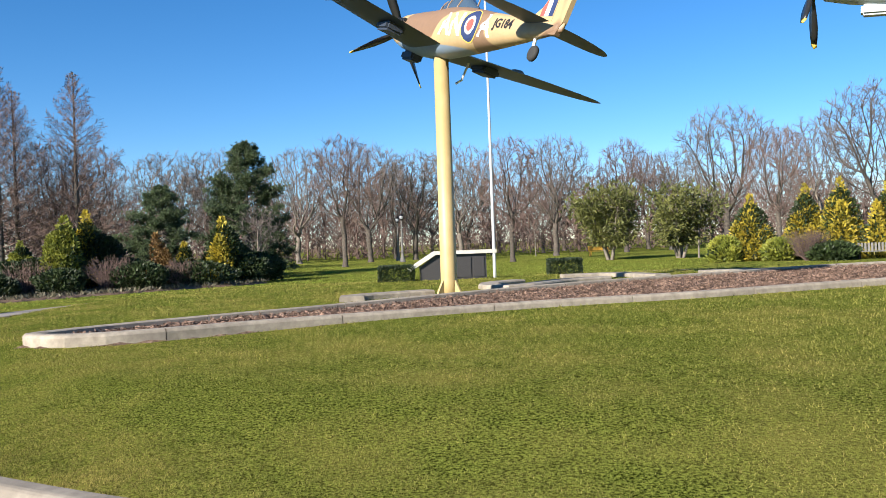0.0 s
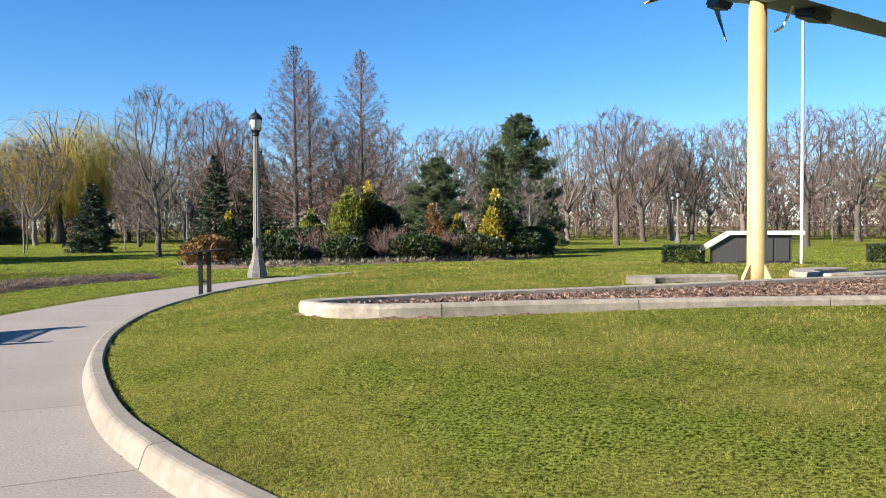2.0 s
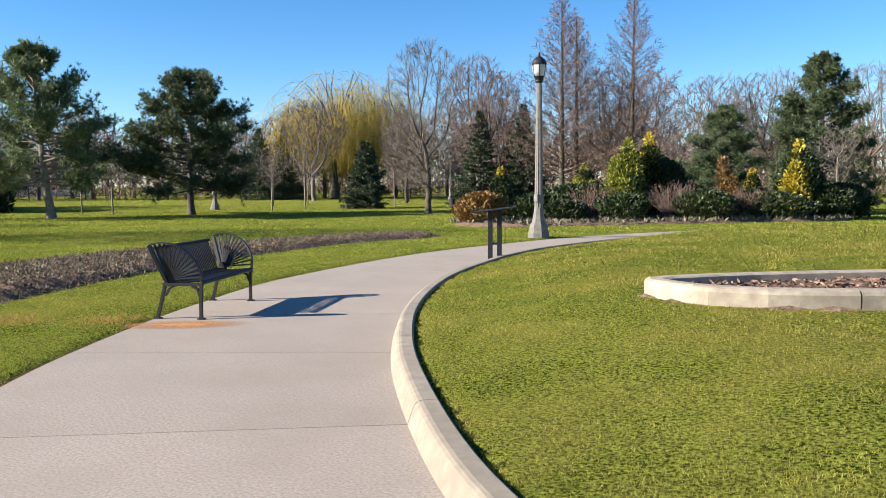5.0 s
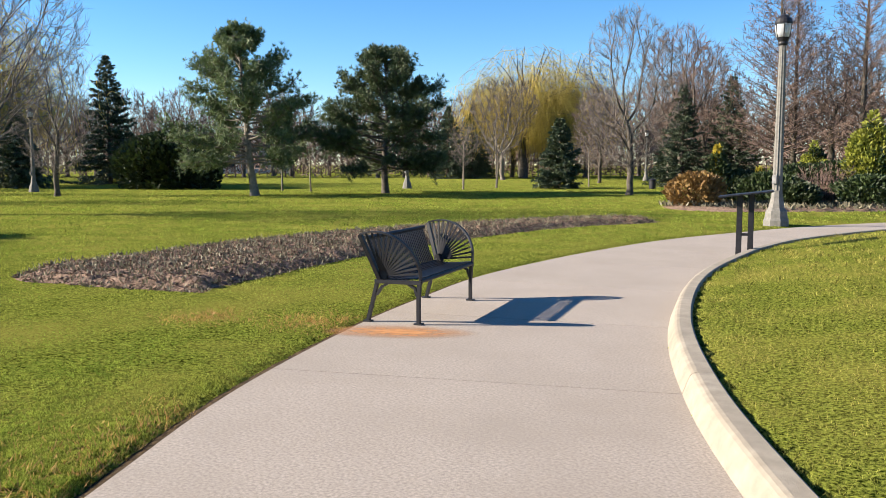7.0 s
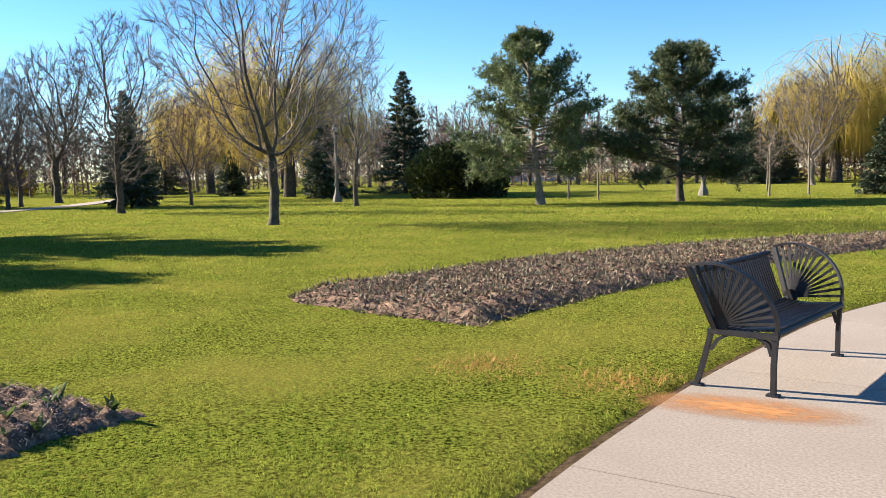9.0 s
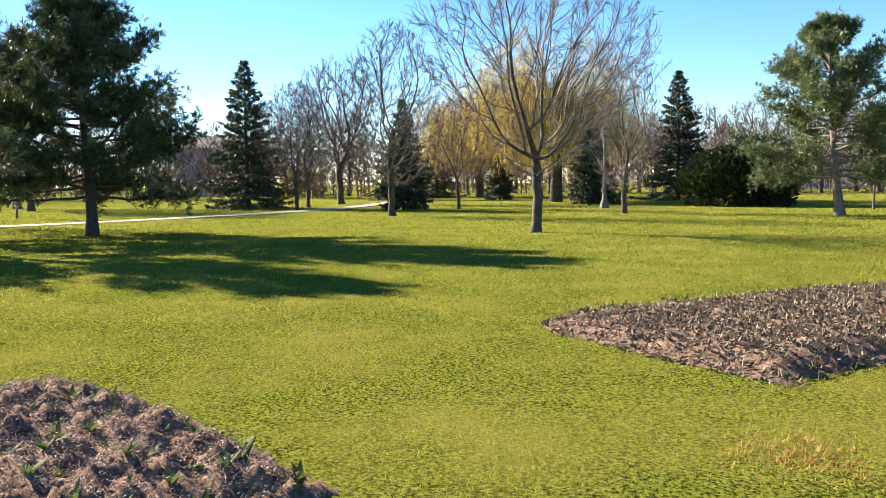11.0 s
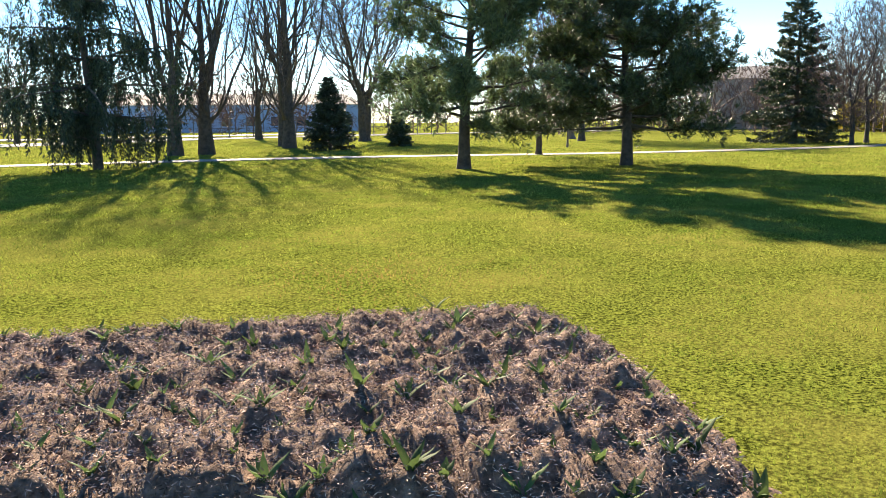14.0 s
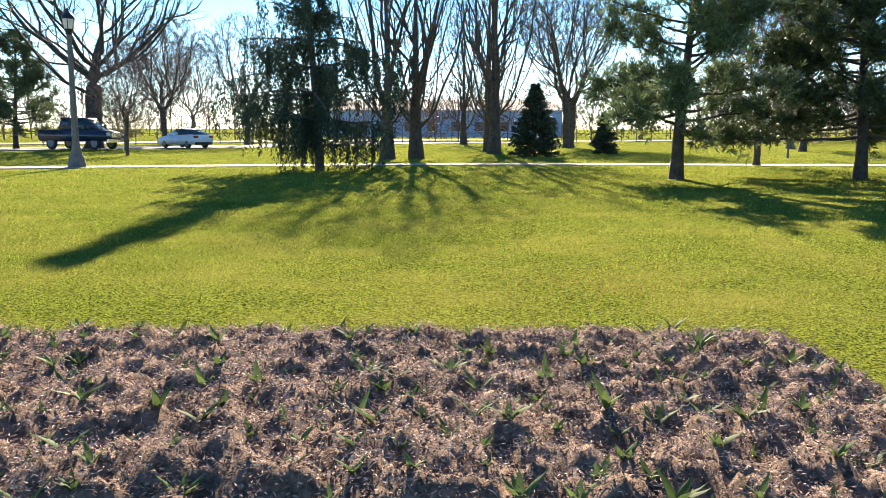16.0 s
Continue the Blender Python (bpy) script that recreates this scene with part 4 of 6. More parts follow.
SHRUB_BED = catmull([(-19.3, 27.6), (-17.4, 27.2), (-15.8, 28.7), (-13.6, 31.4), (-11.2, 34.4), (-8.7, 37.0), (-8.0, 39.0), (-10.8, 40.8), (-16, 37.6), (-19.9, 32.4), (-20.4, 29.2), (-19.3, 27.6)], 0.6)
thing("shrub_bed", "low dark soil bed under the shrubs", "flower bed", data=bed_mesh("shrub_bed", SHRUB_BED, 0.1, 0.3, 0.05, flat0, 9, M_SOIL), kind="structure")
for i, (mat, label, x, d, rx, h, point) in enumerate((
        (M_RUSSET, "low rounded shrub with russet-orange leaves", 632, 33.5, 0.78, 1.05, 0.0), (M_GOLD, "small golden cone-shaped conifer", 667, 36.5, 0.62, 2.0, 0.8),
        (M_GOLD, "small golden evergreen bush behind shrubs", 735, 40, 0.4, 1.2, 0.5), (M_YEW, "low dark evergreen shrub by the path", 742, 36, 1.0, 1.0, 0.0), (M_YEW, "clipped round green shrub beside the lamp", 774, 34.0, 0.62, 0.72, 0.0),
        (M_LIME, "tall yellow-green conifer with golden tips", 880, 37, 0.95, 3.1, 0.6), (M_GOLD, "tall golden conifer lit by the sun", 915, 38, 0.85, 3.35, 0.65), (M_YEW, "broad dark evergreen shrub in the bed", 935, 38.5, 1.1, 2.3, 0.1),
        (M_YEW, "low dark green shrub in the bed", 875, 35, 0.8, 0.95, 0.0), (M_YEW, "dark spreading evergreen shrub", 1003, 36, 0.95, 1.1, 0.0), (M_RUSSET, "upright shrub with tan leaves", 1032, 37.5, 0.65, 2.3, 0.3),
        (M_GOLD, "small golden bush among dark shrubs", 1080, 39, 0.45, 1.9, 0.5), (M_YEW, "dark low evergreen hedge in the bed", 1110, 38, 1.4, 1.0, 0.0), (M_GOLD, "tall rounded golden conifer in the bed", 1152, 39, 1.05, 3.0, 0.5),
        (M_YEW, "dark evergreen shrub behind the golden conifer", 1188, 39.5, 1.1, 1.2, 0.0), (M_YEW, "dark low evergreen shrub in the bed", 690, 37.0, 1.1, 1.1, 0.0), (M_YEW, "dark evergreen shrub in the bed", 1060, 38, 1.0, 1.0, 0.0), (M_YEW, "dark shrub under the pine", 1220, 41, 1.0, 1.3, 0.0), (M_YEW, "dark evergreen shrub behind the path", 840, 38, 1.2, 1.4, 0.0), (M_YEW, "dark evergreen shrub behind the path", 970, 38.5, 1.2, 1.3, 0.0), (M_LIME, "upright green and yellow conifer", 810, 40, 0.6, 2.2, 0.5), (M_YEW, "dark evergreen shrub behind the path", 790, 38, 1.0, 1.3, 0.0))):
    a = math.radians(27.43 - math.degrees(math.atan((x - 784) / 1462)))
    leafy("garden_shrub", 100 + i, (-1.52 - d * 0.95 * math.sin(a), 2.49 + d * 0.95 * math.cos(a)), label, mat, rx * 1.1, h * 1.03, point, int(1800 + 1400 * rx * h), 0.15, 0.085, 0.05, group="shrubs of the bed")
for i, (x, d, rx, h) in enumerate(((820, 36.5, 1.1, 1.5), (952, 36, 0.5, 1.6), (1076, 37, 0.8, 1.3))):
    a = math.radians(27.43 - math.degrees(math.atan((x - 784) / 1462)))
    plant("twiggy_shrub", [("crown", twig_bush(60 + i, rx, h, 70, 8).mesh("crown", M_TWIG_RED))], "leafless brown twiggy shrub", "shrub", -1.52 - d * 0.95 * math.sin(a), 2.49 + d * 0.95 * math.cos(a), 0.05, group="twiggy shrubs")
for i, (mat, label, p, rx, h, point) in enumerate((
        (M_GOLD, "golden cone-shaped conifer on the lawn", (16.96, 44.63), 1.5, 3.8, 0.85), (M_GOLD, "golden cone-shaped conifer on the lawn", (20.27, 45.32), 1.4, 4.4, 0.85), (M_GOLD, "tall golden cone-shaped conifer", (21.45, 43.77), 1.6, 4.6, 0.85), (M_GOLD, "golden cone-shaped conifer on the lawn", (22.96, 41.86), 1.5, 4.2, 0.85),
        (M_LIME, "low yellow-green shrub on the lawn", (15.35, 44.26), 0.8, 1.4, 0.0), (M_LIME, "low yellow-green shrub on the lawn", (17.88, 43.30), 0.8, 1.2, 0.0), (M_YEW, "low dark green evergreen shrub", (19.87, 41.42), 1.2, 0.9, 0.0))):
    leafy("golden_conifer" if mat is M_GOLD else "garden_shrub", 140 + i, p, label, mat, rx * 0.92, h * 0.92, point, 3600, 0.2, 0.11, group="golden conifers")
p = (18.81, 41.92)
plant("twiggy_shrub", [("crown", twig_bush(70, 1.1, 1.7, 110, 9).mesh("crown", M_TWIG_RED))], "dense round leafless brown shrub", "shrub", p[0], p[1])
for i, p in enumerate(((-1.33, 25.13), (4.00, 26.46))):
    v, f = clip_box(80 + i, 1.04, 0.7, 0.5, 3600, 0.07)
    plant("box_hedge", [("crown", foliage("crown", v, f, M_YEW))], "small clipped dark green box hedge", "hedge", p[0], p[1], 0.41, group="box hedges")
p = (-107.05, -3.28)
leafy("golden_bush", 150, p, "rounded orange-yellow bush among far trees", M_GOLD, 2.6, 3.2, 0.1, 2400, 0.3, 0.2)


def willow(seed, h, w, n=900):
    """A weeping willow: leaning limbs with long yellow strands that hang."""
    rng = np.random.default_rng(seed)
    wood, strand = Wood(), Wood()
    tr = wander(rng, (0, 0, 0), (0.05, 0, 1), h * 0.55, 6, 0.06, 0.1)
    wood.limb(tr, 0.04 * h, 0.02 * h, 8)
    for i in range(n):
        if i % 12 == 0:
            a = rng.uniform(0, 6.28)
            el = rng.uniform(0.35, 1.3)
            L = wander(rng, tr[rng.integers(3, 7)], (math.cos(a) * math.cos(el), math.sin(a) * math.cos(el), math.sin(el)), h * 0.46, 7, 0.1, -0.06)
            wood.limb(L, 0.1, 0.02, 5)
        q = L[rng.integers(2, 8)] + rng.normal(0, 0.35, 3)
        d = np.array([math.cos(a), math.sin(a), -0.25]) * 0.8 + rng.normal(0, 0.3, 3)
        S = wander(rng, q, d, rng.uniform(0.45, 1.0) * max(1.5, q[2] * 0.75), 6, 0.06, -0.42)
        strand.limb(S, 0.02, 0.009, 3)
        for b in range(4):
            k = rng.integers(1, 6)
            S2 = wander(rng, S[k] + rng.normal(0, 0.15, 3), rng.normal(0, 0.4, 3), rng.uniform(0.4, 0.8) * max(0.8, S[k][2] * 0.6), 4, 0.05, -0.6)
            strand.limb(S2, 0.017, 0.008, 3)
    return [("trunk", wood.mesh("trunk", M_BARK)), ("crown", strand.mesh("crown", M_WILLOW))]


KIT_WILLOW = willow(51, 14.0, 6.0)
for s, p in ((1.0, (-63.95, 70.06)), (1.0, (-64.71, 77.40)), (0.95, (-68.4, 18.8)), (0.9, (-91.81, 15.96))):
    plant("willow_tree", KIT_WILLOW, "weeping willow with long yellow hanging strands", "willow tree", p[0], p[1], 0, s, p[0] * 13, "willows")


def redwood(seed, h=13.6, w=4.9):
    """A leafless narrow conical tree with a straight trunk and many thin rising side branches."""
    rng = np.random.default_rng(seed)
    wood, tw = Wood(), Wood()
    wood.limb([(0, 0, 0), (0, 0, h * 0.5), (0.05, 0, h)], 0.22, 0.02, 7)
    P, D, S = [], [], []
    for i in range(150):
        s = i / 149
        z = 1.8 + (h - 2.0) * s
        a = i * 2.4 + rng.normal(0, 0.2)
        ln = w * (1 - s) ** 0.85 * rng.uniform(0.75, 1.1) + 0.2
        el = 0.25 + 0.55 * s
        L = wander(rng, (0, 0, z), (math.cos(a) * math.cos(el), math.sin(a) * math.cos(el), math.sin(el)), ln, 6, 0.06, 0.05)
        tw.limb(L, 0.035 * (1 - 0.6 * s), 0.008, 4)
        for j in range(int(10 + 16 * ln)):
            k = rng.integers(1, 6)
            q = L[k] + (L[k + 1] - L[k]) * rng.uniform(0, 1)
            P.append(q)
            D.append(side_dir(rng, unit(L[k + 1] - L[k]), 0.8))
            S.append(rng.uniform(0.2, 0.55) * min(1, 0.4 + ln * 0.3))
    v, f = blades(np.array(P), np.array(D), np.array(S), 0.03, rng)
    tw.v.append(v)
    tw.f.append(f + tw.n)
    return [("trunk", wood.mesh("trunk", M_BARK)), ("crown", tw.mesh("crown", M_TWIG_RED))]


KIT_RED = redwood(55)
for s, p in ((1.02, (-27.48, 52.11)), (0.93, (-27.52, 54.33)), (1.0, (-23.43, 54.02))):
    plant("conical_bare_tree", KIT_RED, "tall leafless cone-shaped tree with reddish twigs", "tree", p[0], p[1], 0, s, p[0] * 31, "conical bare trees")


def weeping_spruce(seed, h=8.5):
    """A weeping spruce: arching limbs with curtains of hanging dark sprays."""
    rng = np.random.default_rng(seed)
    wood = Wood()
    tr = wander(rng, (0, 0, 0), (0.03, 0, 1), h, 10, 0.05, 0.1)
    wood.limb(tr, 0.17, 0.03, 8)
    P, D, Ls = [], [], []
    for i in range(62):
        s = (i / 61) ** 1.15
        z = 0.7 + (h - 0.9) * s
        k = int(np.clip(np.searchsorted(tr[:, 2], z), 1, 10))
        a = i * 2.4 + rng.normal(0, 0.3)
        ln = (4.9 * (1 - s) ** 2.0 * min(1.0, 0.3 + 3.8 * s) + 0.4) * rng.uniform(0.6, 1.2)
        L = wander(rng, tr[k], (math.cos(a), math.sin(a), 0.12), ln, 8, 0.09, -0.03)
        wood.limb(L, 0.045 * (1 - 0.6 * s) + 0.01, 0.01, 5)
        for j in range(int(8 + 13 * ln)):
            q = L[rng.integers(1, 9)] + rng.normal(0, 0.06, 3)
            q[2] = max(0.3, q[2])
            hang = min(q[2] - 0.1, rng.uniform(0.1, 1.0) ** 1.5 * 1.25 + 0.12)
            m = int(4 + hang * 9)
            zz = np.linspace(0, hang, m)
            P.append(q[None, :] - np.stack([0 * zz, 0 * zz, zz], axis=1) + rng.normal(0, 0.025, (m, 3)))
            D.append(np.tile([0, 0, -1.0], (m, 1)) + rng.normal(0, 0.3, (m, 3)))
    v, f = tufts(np.vstack(P), np.vstack(D), rng, 3, 0.17, 0.036, 0.6)
    return [("trunk", wood.mesh("trunk", M_BARK)), ("crown", foliage("crown", v, f, M_SPRUCE))]


plant("weeping_spruce", weeping_spruce(57), "dark weeping spruce with curtains of hanging branches", "spruce tree", -24.8, -17.3)


def far_woods():
    """The belt of bare woodland round the park, too far and dense to count."""
    rng = np.random.default_rng(77)
    w = Wood()
    P, D, S = [], [], []
    for i in range(640):
        a = math.radians(-42 + 222 * (i + rng.uniform(0, 1)) / 640)
        d = rng.uniform(92, 165)
        if a > 2.05 and i % 5 < 3:
            continue
        x, y, h = -d * math.sin(a) - 6, d * math.cos(a) + 4, rng.uniform(6, 11.5)
        w.limb(wander(rng, (x, y, 0), (0, 0, 1), h * 0.6, 4, 0.05, 0.1), 0.1, 0.05, 4)
        for j in range(9):
            b, el = rng.uniform(0, 6.28), rng.uniform(0.3, 1.4)
            L = wander(rng, (x, y, h * rng.uniform(0.12, 0.5)), (math.cos(b) * math.cos(el), math.sin(b) * math.cos(el), math.sin(el)), h * 0.5, 4, 0.15, 0.1)
            w.limb(L, 0.07, 0.02, 3)
            for k in range(17):
                q = L[rng.integers(1, 5)] + rng.normal(0, 0.5, 3)
                P.append(q)
                D.append(rng.normal(0, 0.6, 3) + np.array([0, 0, 0.7]))
                S.append(rng.uniform(0.5, 1.5))
        for k in range(95 if a < 1.05 else 60):
            P.append(np.array([x, y, 0]) + rng.normal(0, 1, 3) * np.array([2.2, 2.2, 0]) + np.array([0, 0, rng.uniform(0, 2.6)]))
            D.append(rng.normal(0, 0.8, 3) + np.array([0, 0, 0.5]))
            S.append(rng.uniform(0.6, 1.6))
    v, f = blades(np.array(P), np.array(D), np.array(S), 0.12, rng)
    w.v.append(v)
    w.f.append(f + w.n)
    thing("far_woods", "belt of bare brown woodland behind the park", "woodland", data=w.mesh("far_woods", M_TWIG_RED), kind="stuff")


far_woods()


# ---- street furniture ----
def lamp_post(h=4.92):
    ob = thing("lamp_post", "fluted grey concrete lamp post with a black lantern", "street lamp", "lamp posts")
    bm = bmesh.new()
    lathe(bm, [(0.30, 0), (0.30, 0.14), (0.27, 0.2), (0.25, 0.36), (0.19, 0.44), (0.15, 0.62), (0.125, 0.8), (0.125, 0.84)], 8)
    part("base", from_bm("base", bm, M_POST), ob)
    bm = bmesh.new()
    box(bm, -0.06, -0.17, 1.0, 0.06, -0.08, 1.2, None, 0.008)
    part("service_box", from_bm("service_box", bm, M_GALV), ob, "small grey service box")
    bm = bmesh.new()
    lathe(bm, [(0.115, 0.82), (0.075, h - 0.72)], 20, None, 0.12)
    part("shaft", from_bm("shaft", bm, M_POST), ob)
    bm = bmesh.new()
    lathe(bm, [(0.085, h - 0.74), (0.11, h - 0.70), (0.10, h - 0.66), (0.13, h - 0.60), (0.15, h - 0.56)], 16)
    cap = part("fitter", from_bm("fitter", bm, M_BLACK), ob, "black cast lantern fitter")
    bm = bmesh.new()
    lathe(bm, [(0.14, h - 0.56), (0.17, h - 0.45), (0.185, h - 0.32), (0.18, h - 0.25)], 16)
    part("globe", from_bm("globe", bm, M_GLOBE, True), ob, "ribbed clear glass globe")
    bm = bmesh.new()
    lathe(bm, [(0.20, h - 0.26), (0.205, h - 0.22), (0.17, h - 0.14), (0.10, h - 0.07), (0.045, h - 0.04), (0.03, h - 0.01), (0.02, h + 0.07)], 16)
    part("roof", from_bm("roof", bm, M_BLACK), ob, "black domed lantern roof with a finial")
    for i in range(6):
        a = i * math.pi / 3
        bm = bmesh.new()
        tube(bm, [(0.15 * math.cos(a), 0.15 * math.sin(a), h - 0.57), (0.195 * math.cos(a), 0.195 * math.sin(a), h - 0.25)], 0.012, 5)
        part("rib", from_bm("rib", bm, M_BLACK), ob)
    return ob


M_GLOBE = surface("frosted_globe", (0.55, 0.57, 0.60), (0.66, 0.68, 0.70), 10.0, 0.15, through_light=0.45)
lamp = lamp_post()
lamp.matrix_basis = pose(-13.42, 23.18, 0)
for s, p in ((1.1, (-19.6, -24.6)), (0.92, (-52.2, 18.0)), (0.95, (-43.1, 36.6)), (0.9, (-3.23, 74.90)), (0.9, (-3.96, 82.45)), (0.9, (-46.22, 66.47))):
    copy_thing(lamp, pose(p[0], p[1], 0) @ Matrix.Scale(s, 4))


def park_bench():
    """Black steel bench: slatted seat and back, sunburst side panels, four splayed legs. Front towards +y."""
    ob = thing("park_bench", "black steel bench with sunburst side panels on the path", "bench")
    W, SH, BT = 0.73, 0.42, 0.80
    for i in range(11):
        y = -0.11 + 0.38 * i / 10
        z = SH - 0.02 + 0.018 * abs(i - 4) / 5
        bm = bmesh.new()
        flat_bar(bm, [(-W + 0.02, y, z), (W - 0.02, y, z)], (0, 1, 0), 0.028, 0.010)
        part("seat_slat", from_bm("seat_slat", bm, M_BLACK), ob)
    for i in range(30):
        x = -W + 0.06 + (2 * W - 0.12) * i / 29
        bm = bmesh.new()
        flat_bar(bm, [(x, -0.14, SH), (x, -0.19, SH + 0.12), (x, -0.27, BT - 0.03)], (1, 0, 0), 0.031, 0.006)
        part("back_slat", from_bm("back_slat", bm, M_BLACK), ob)
    for y, z, nm in ((-0.27, BT - 0.02, "top_rail"), (-0.13, SH - 0.01, "back_rail"), (0.29, SH - 0.02, "front_rail")):
        bm = bmesh.new()
        tube(bm, [(-W, y, z), (W, y, z)], 0.019, 10)
        part(nm, from_bm(nm, bm, M_BLACK), ob)
    for sx in (-1, 1):
        x = sx * W
        hub = (x, -0.09, SH + 0.02)
        arc = []
        for k in range(17):
            a = math.radians(114 - 118 * k / 16)
            rr = 0.42 - 0.04 * k / 16
            arc.append((x + sx * 0.28 * max(0, rr * math.sin(a)), hub[1] + rr * math.cos(a), hub[2] + rr * math.sin(a)))
        bm = bmesh.new()
        flat_bar(bm, arc, (1, 0, 0), 0.045, 0.016)
        flat_bar(bm, [(x, -0.11, SH - 0.03), (x + sx * 0.11, -0.26, SH + 0.40)], (1, 0, 0), 0.045, 0.035)
        rim = part("side_rim", from_bm("side_rim", bm, M_BLACK), ob, "curved black steel arm rim")
        bm = bmesh.new()
        lathe(bm, [(0.055, -0.010), (0.055, 0.010)], 18, Matrix.Translation(hub) @ pose(0, 0, 0, 0, 90, 0))
        part("hub", from_bm("hub", bm, M_BLACK), ob)
        for k in range(1, 14):
            a = math.radians(114 - 118 * k / 14)
            rr = 0.415 - 0.04 * k / 14
            bm = bmesh.new()
            flat_bar(bm, [(x + sx * 0.014 * math.sin(a), hub[1] + 0.05 * math.cos(a), hub[2] + 0.05 * math.sin(a)), (x + sx * 0.28 * max(0, rr * math.sin(a)), hub[1] + rr * math.cos(a), hub[2] + rr * math.sin(a))], (1, 0, 0), 0.012, 0.020)
            part("spoke", from_bm("spoke", bm, M_BLACK), ob)
        bm = bmesh.new()
        flat_bar(bm, [(x, -0.16, SH - 0.035), (x, 0.30, SH - 0.035)], (1, 0, 0), 0.05, 0.035)
        part("seat_frame", from_bm("seat_frame", bm, M_BLACK), ob)
        for y0, y1, pts in ((-0.13, -0.24, 0), (0.27, 0.27, 0)):
            bm = bmesh.new()
            sg = 1 if y0 < 0 else -1
            flat_bar(bm, [(x, y0 - 0.01 * sg, SH - 0.03), (x, y0 + (y1 - y0) * 0.5, SH * 0.5), (x, y1, 0.012)], (1, 0, 0), 0.04, 0.03)
            flat_bar(bm, [(x, y0 + sg * 0.012 + (y1 - y0) * 0.25, SH - 0.16), (x, y0 + sg * 0.035, SH - 0.085), (x, y0 + sg * 0.10, SH - 0.05)], (1, 0, 0), 0.036, 0.022)
            box(bm, x - 0.03, y1 - 0.04, 0.0, x + 0.03, y1 + 0.04, 0.014)
            part("leg", from_bm("leg", bm, M_BLACK), ob)
    return ob


bench = park_bench()
bench.matrix_basis = pose(-10.53, 9.64, 0.0, 0, 0, -63.0)
_rng = np.random.default_rng(5)


def stain(name, x, y, rx, ry, turn, label, mat):
    n = 28
    vs = [(0, 0, 0)] + [(math.cos(6.283 * i / n), math.sin(6.283 * i / n), 0) for i in range(n)]
    ob = part(name, mesh_of(name, vs, [(0, i + 1, (i + 1) % n + 1) for i in range(n)], mat), path, label)
    ob.matrix_basis = pose(x, y, 0.004, 0, 0, turn) @ Matrix.Diagonal((rx, ry, 1, 1))


stain("rust_stain", -9.85, 8.75, 0.75, 0.30, 40, "orange rust stain on the concrete", M_RUST)


def info_sign():
    """A low information panel, tilted, on two black posts."""
    ob = thing("information_sign", "low tilted information panel on two black steel posts", "sign")
    for x in (-0.085, 0.085):
        bm = bmesh.new()
        box(bm, x - 0.042, -0.042, -0.1, x + 0.042, 0.042, 0.94, None, 0.006)
        part("post", from_bm("post", bm, M_BLACK), ob)
    bm = bmesh.new()
    box(bm, -0.12, -0.03, 0.30, 0.12, 0.03, 0.34)
    part("crossbar", from_bm("crossbar", bm, M_BLACK), ob)
    bm = bmesh.new()
    box(bm, -0.40, -0.3, -0.012, 0.40, 0.3, 0.012, Matrix.Translation((0, 0, 0.95)) @ pose(0, 0, 0, 0, -7, 0), 0.006)
    part("panel", from_bm("panel", bm, M_BLACK), ob, "thin dark panel with a pale printed face")
    return ob


sign = info_sign()
sign.matrix_basis = pose(-10.62, 16.35, 0.05, 0, 0, 28)

# ---- the monument, flagpole and islands ----
mon = thing("monument", "dark granite memorial wall with a sloping pale stone cap", "monument")
MZ = 0.40
bm = bmesh.new()
vs = [bm.verts.new((x, y, z)) for y in (-0.3, 0.3) for x, z in ((-1.15, -0.1), (1.15, -0.1), (1.15, 0.92), (-0.55, 0.92), (-1.15, 0.5))]
bm.faces.new(vs[:5])
bm.faces.new(vs[5:][::-1])
for i in range(5):
    bm.faces.new((vs[i], vs[(i + 1) % 5], vs[5 + (i + 1) % 5], vs[5 + i]))
part("wall", from_bm("wall", bm, M_GRANITE), mon)
bm = bmesh.new()
flat_bar(bm, [(1.5, 0, 0.985), (-0.62, 0, 0.985), (-1.55, 0, 0.42)], (0, 1, 0), 0.9, 0.12)
part("cap", from_bm("cap", bm, M_STONE), mon, "pale stone cap that slopes at one end")
for x0, x1, nm in ((-0.42, 0.62, "plaque"), (0.68, 1.08, "plaque")):
    bm = bmesh.new()
    box(bm, x0, -0.335, 0.12, x1, -0.3, 0.82, None, 0.008)
    part(nm, from_bm(nm, bm, M_GRANITE), mon, "polished dark inscription plaque")
p = (0.39, 25.36)
mon.matrix_basis = pose(p[0], p[1], MZ, 0, 0, 4) @ Matrix.Scale(0.88, 4)
bm = bmesh.new()
lathe(bm, [(0.05, 0), (0.05, 0.3), (0.038, 6), (0.024, 12.5)], 12)
p = (1.66, 25.11)
flag = thing("flagpole", "tall slim white flagpole beside the memorial", "flagpole", m=pose(p[0], p[1], MZ))
part("shaft", from_bm("shaft", bm, M_FLAG, True), flag)
bm = bmesh.new()
lathe(bm, [(0.02, 12.5), (0.07, 12.55), (0.07, 12.62), (0.02, 12.68)], 12)
part("finial", from_bm("finial", bm, M_WHITE, True), flag)

